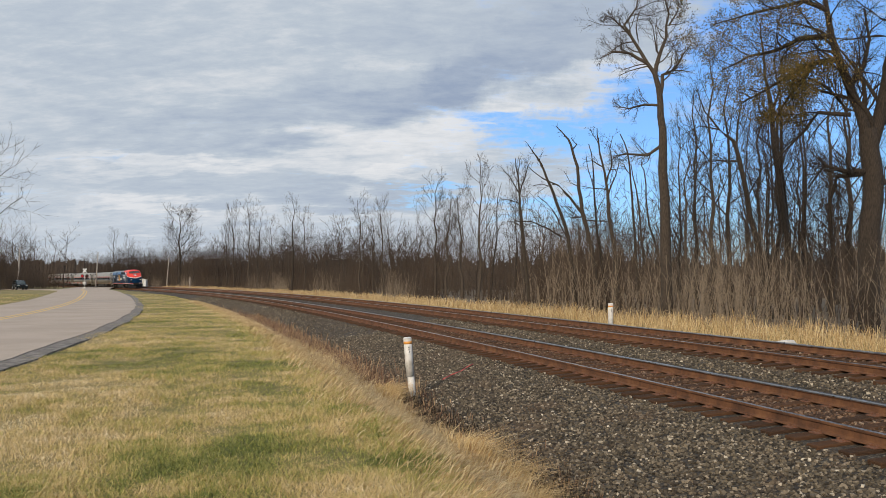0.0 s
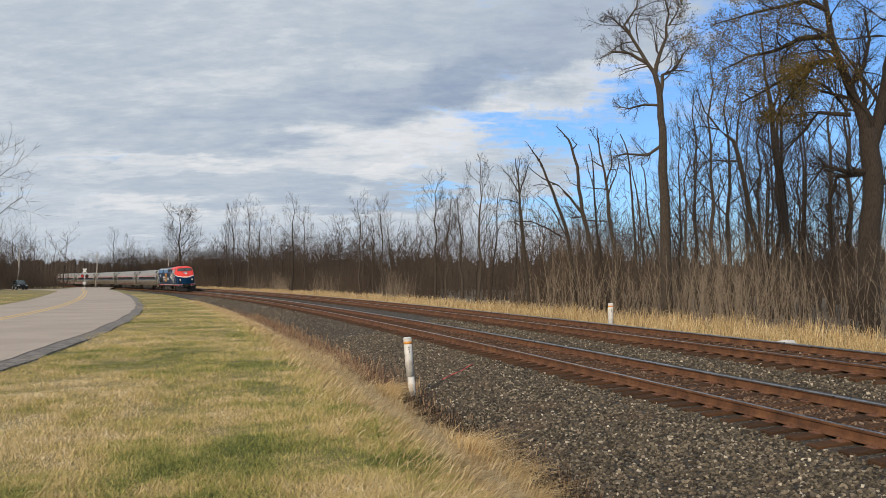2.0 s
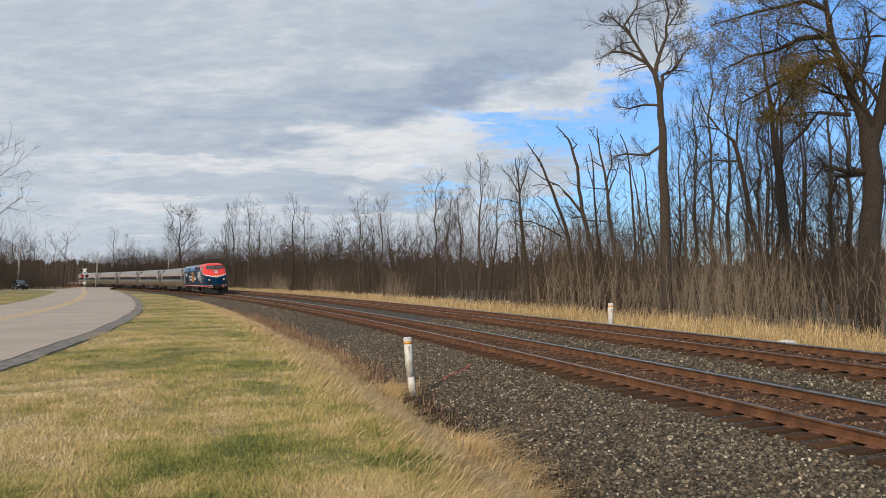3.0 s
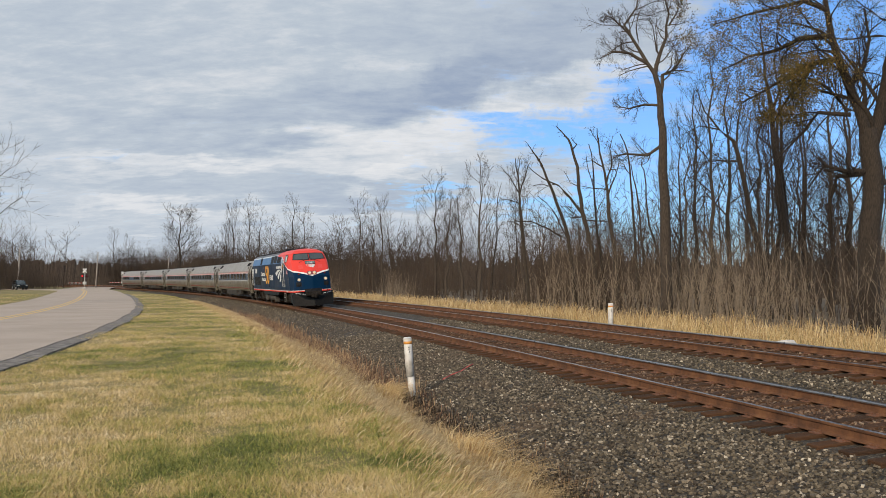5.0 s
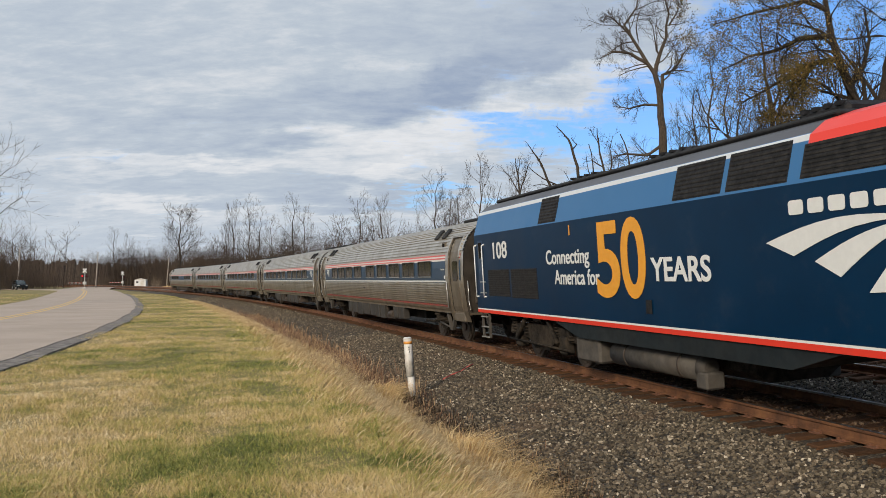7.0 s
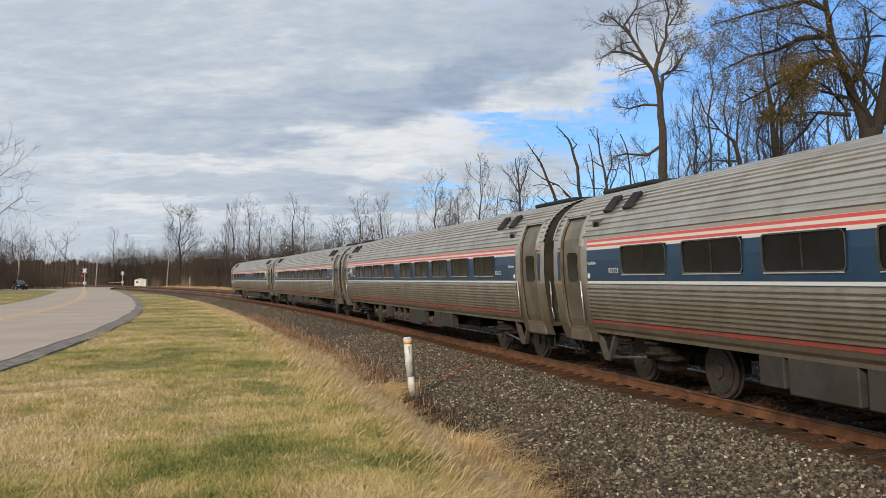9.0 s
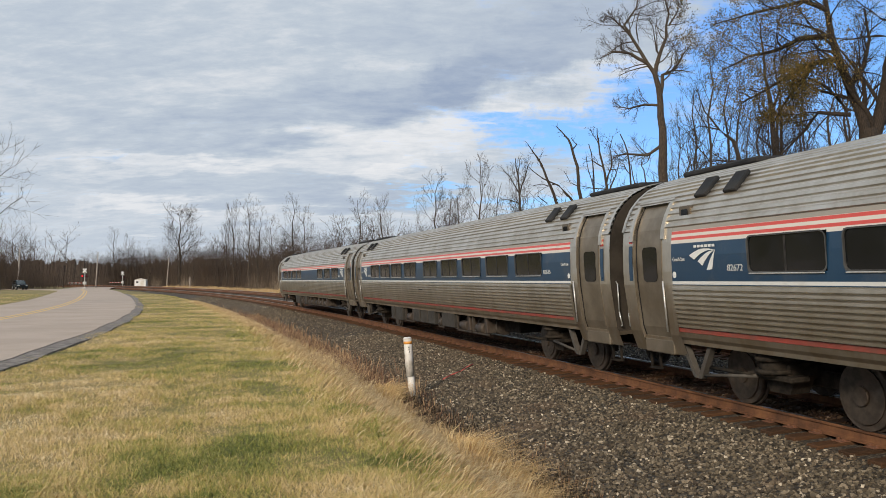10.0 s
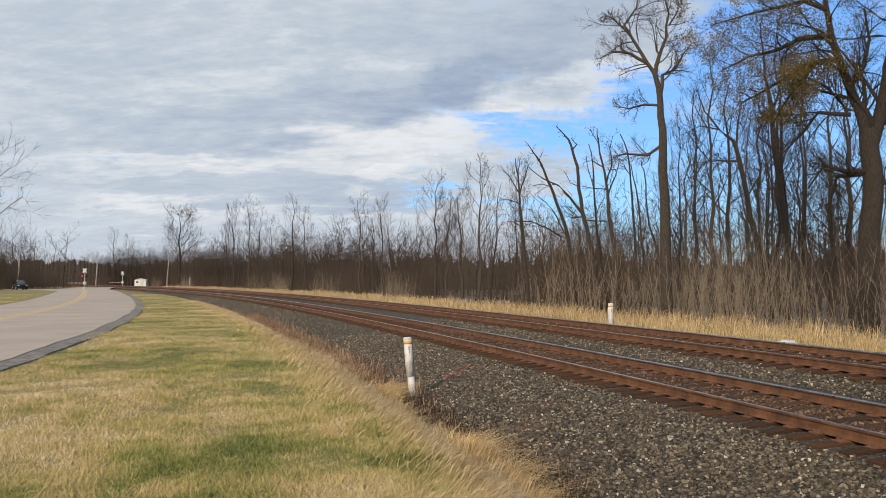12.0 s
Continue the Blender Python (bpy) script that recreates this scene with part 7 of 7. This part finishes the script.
def crossing_signal(x, y, z, turn, lit):
    ob = thing("crossing_signal", "railway crossing signal with white crossbuck and " + ("a lit red lamp" if lit else "dark lamps"), "crossing signal", "crossing signals", pose(x, y, z, 0, 0, turn))
    bm = bmesh.new()
    rod(bm, (0, 0, 0), (0, 0, 4.4), 0.07, 10)
    part("mast", bm, M_TRIM, ob, "bare metal mast")
    for a in (-45, 45):
        bm = bmesh.new()
        box(bm, -0.6, 0.6, -0.10, -0.08, -0.115, 0.115, 0.01)
        b = part("crossbuck_blade", bm, M_WHITE, ob, "white crossbuck blade")
        b.matrix_basis = pose(0, -0.004 * (a > 0), 3.85, 0, a, 0)
    bm = bmesh.new()
    box(bm, -0.75, 0.75, -0.05, 0.05, 2.66, 2.74)
    part("lamp_arm", bm, M_BLACK, ob)
    for k, s in enumerate((-1, 1)):
        bm = bmesh.new()
        rod(bm, (s * 0.48, -0.10, 2.7), (s * 0.48, -0.06, 2.7), 0.36, 20)
        d = part("lamp_disc", bm, M_BLACK, ob, "black lamp backing disc")
        bm = bmesh.new()
        rod(bm, (s * 0.48, -0.18, 2.7), (s * 0.48, -0.11, 2.7), 0.20, 16)
        part("lens", bm, M_SIGNAL if lit and not k else M_DARKLENS, d, "red signal lens")
    bm = bmesh.new()
    box(bm, -0.30, 0.30, -0.25, 0.25, 0.9, 1.5, 0.04)
    part("gate_box", bm, M_TRIM, ob, "pale gate machine box")
    bm = bmesh.new()
    box(bm, -0.35, 0.35, -0.35, 0.35, -0.2, 0.25, 0.03)
    part("footing", bm, M_POST, ob)
    bm = bmesh.new()
    box(bm, -3.4, 0.0, -0.32, -0.27, 1.15, 1.27)
    g = part("gate_arm", bm, M_WHITE, ob, "lowered gate arm in red and white")
    for k in range(4):
        bm = bmesh.new()
        box(bm, -3.2 + k * 0.8, -2.8 + k * 0.8, -0.325, -0.265, 1.145, 1.275)
        part("red_stripe", bm, M_RED, g)


crossing_signal(-76.5, 181.5, -0.05, 0, True)
crossing_signal(-92.4, 245.0, -0.15, 10, False)


def shed(x, y, z):
    ob = thing("equipment_shed", "small white metal signal hut with a shallow roof", "shed", "", pose(x, y, z, 0, 0, 8))
    bm = bmesh.new()
    box(bm, -1.45, 1.45, -1.0, 1.0, -0.4, 1.75, 0.02)
    part("wall", bm, M_WHITE, ob)
    bm = bmesh.new()
    prism(bm, [(-1.6, 1.75), (1.6, 1.75), (0, 2.2)], 1, -1.15, 1.15)
    part("roof", bm, M_POST, ob, "shallow pale roof")
    bm = bmesh.new()
    box(bm, 0.1, 0.9, -1.04, -1.0, 0.0, 1.6, 0.01)
    part("door", bm, M_POST, ob, "plain pale door")
    bm = bmesh.new()
    box(bm, -1.0, -0.5, -1.04, -1.0, 1.0, 1.4, 0.01)
    part("vent", bm, M_GREY, ob)


shed(-80.3, 226.0, 0.0)
bm = bmesh.new()
rod(bm, (0, 0, -0.3), (0, 0, 2.4), 0.11, 10, 0.10)
post_ = tagged(part("wooden_post", bm, M_POLE), "short grey wooden post beyond the tracks", "post")
post_.matrix_basis = pose(-51.5, 173.0, -0.1)
bm = bmesh.new()
bmesh.ops.create_icosphere(bm, subdivisions=2, radius=0.26)
for v in bm.verts:
    v.co *= 1 + 0.35 * noise.noise(v.co * 6)
    v.co.z *= 0.5
    v.co.x *= 1.5
rock = tagged(part("rock", bm, M_POST), "pale rock at the edge of the ballast", "rock")
_p = on_bed(-9.6, 6.0, 0.22)
rock.matrix_basis = pose(_p[0], _p[1], _p[2] - 0.05)


def parked_suv(x, y, turn):
    z = float(lawn_height(np.array(y))) + 0.05
    ob = thing("parked_suv", "dark blue-green sport utility vehicle, parked by the brush", "car", "", pose(x, y, z, 0, 0, turn))
    bm = bmesh.new()
    prism(bm, [(-2.3, 0.45), (-2.35, 0.95), (-2.2, 1.08), (0.9, 1.10), (2.15, 0.98), (2.32, 0.75), (2.3, 0.40)], 1, -0.92, 0.92)
    bmesh.ops.bevel(bm, geom=list(bm.edges), offset=0.06, segments=2, affect="EDGES")
    part("body", bm, M_CARPAINT, ob)
    bm = bmesh.new()
    vs = []
    for yy, k in ((-0.86, 1), (0.86, 1)):
        s = -1 if yy < 0 else 1
        vs.append([bm.verts.new(p) for p in ((-2.15, yy, 1.06), (-1.95, yy - s * 0.16, 1.72), (-0.2, yy - s * 0.18, 1.76), (0.25, yy - s * 0.17, 1.70), (1.0, yy, 1.08))])
    bm.faces.new(vs[0])
    bm.faces.new(vs[1][::-1])
    for i in range(5):
        bm.faces.new((vs[0][(i + 1) % 5], vs[0][i], vs[1][i], vs[1][(i + 1) % 5]))
    bmesh.ops.recalc_face_normals(bm, faces=bm.faces)
    part("cabin", bm, M_CARPAINT, ob)
    for s in (-1, 1):
        for a, b in ((-1.85, -1.1), (-1.0, -0.2), (-0.1, 0.72)):
            bm = bmesh.new()
            top = 0.42 if b > 0.5 else 0.0
            A = [bm.verts.new((xx, s * yy, zz)) for xx, yy, zz in ((a, 0.862, 1.14), (b, 0.862, 1.14), (b - top, 0.735, 1.62), (a, 0.735, 1.62))]
            bm.faces.new(A if s < 0 else A[::-1])
            part("side_window", bm, M_GLASS, ob)
        for wx in (-1.4, 1.42):
            bm = bmesh.new()
            rod(bm, (wx, s * 0.72, 0.36), (wx, s * 0.95, 0.36), 0.37, 20)
            t = part("wheel", bm, M_RUBBER, ob)
            bm = bmesh.new()
            rod(bm, (wx, s * 0.90, 0.36), (wx, s * 0.965, 0.36), 0.22, 14)
            part("rim", bm, M_TRIM, t)
        bm = bmesh.new()
        box(bm, 2.16, 2.31, s * 0.68 - 0.18, s * 0.68 + 0.18, 0.76, 0.90, 0.02)
        part("headlight", bm, M_TRIM, ob, "unlit headlight")
    bm = bmesh.new()
    A = [bm.verts.new(p) for p in ((0.99, -0.74, 1.12), (0.99, 0.74, 1.12), (0.33, 0.62, 1.66), (0.33, -0.62, 1.66))]
    bm.faces.new(A)
    part("windscreen", bm, M_WIND, ob)
    bm = bmesh.new()
    box(bm, 2.24, 2.34, -0.45, 0.45, 0.55, 0.88, 0.02)
    part("grille", bm, M_BLACK, ob)


parked_suv(-78.9, 158.5, -52)


motions()
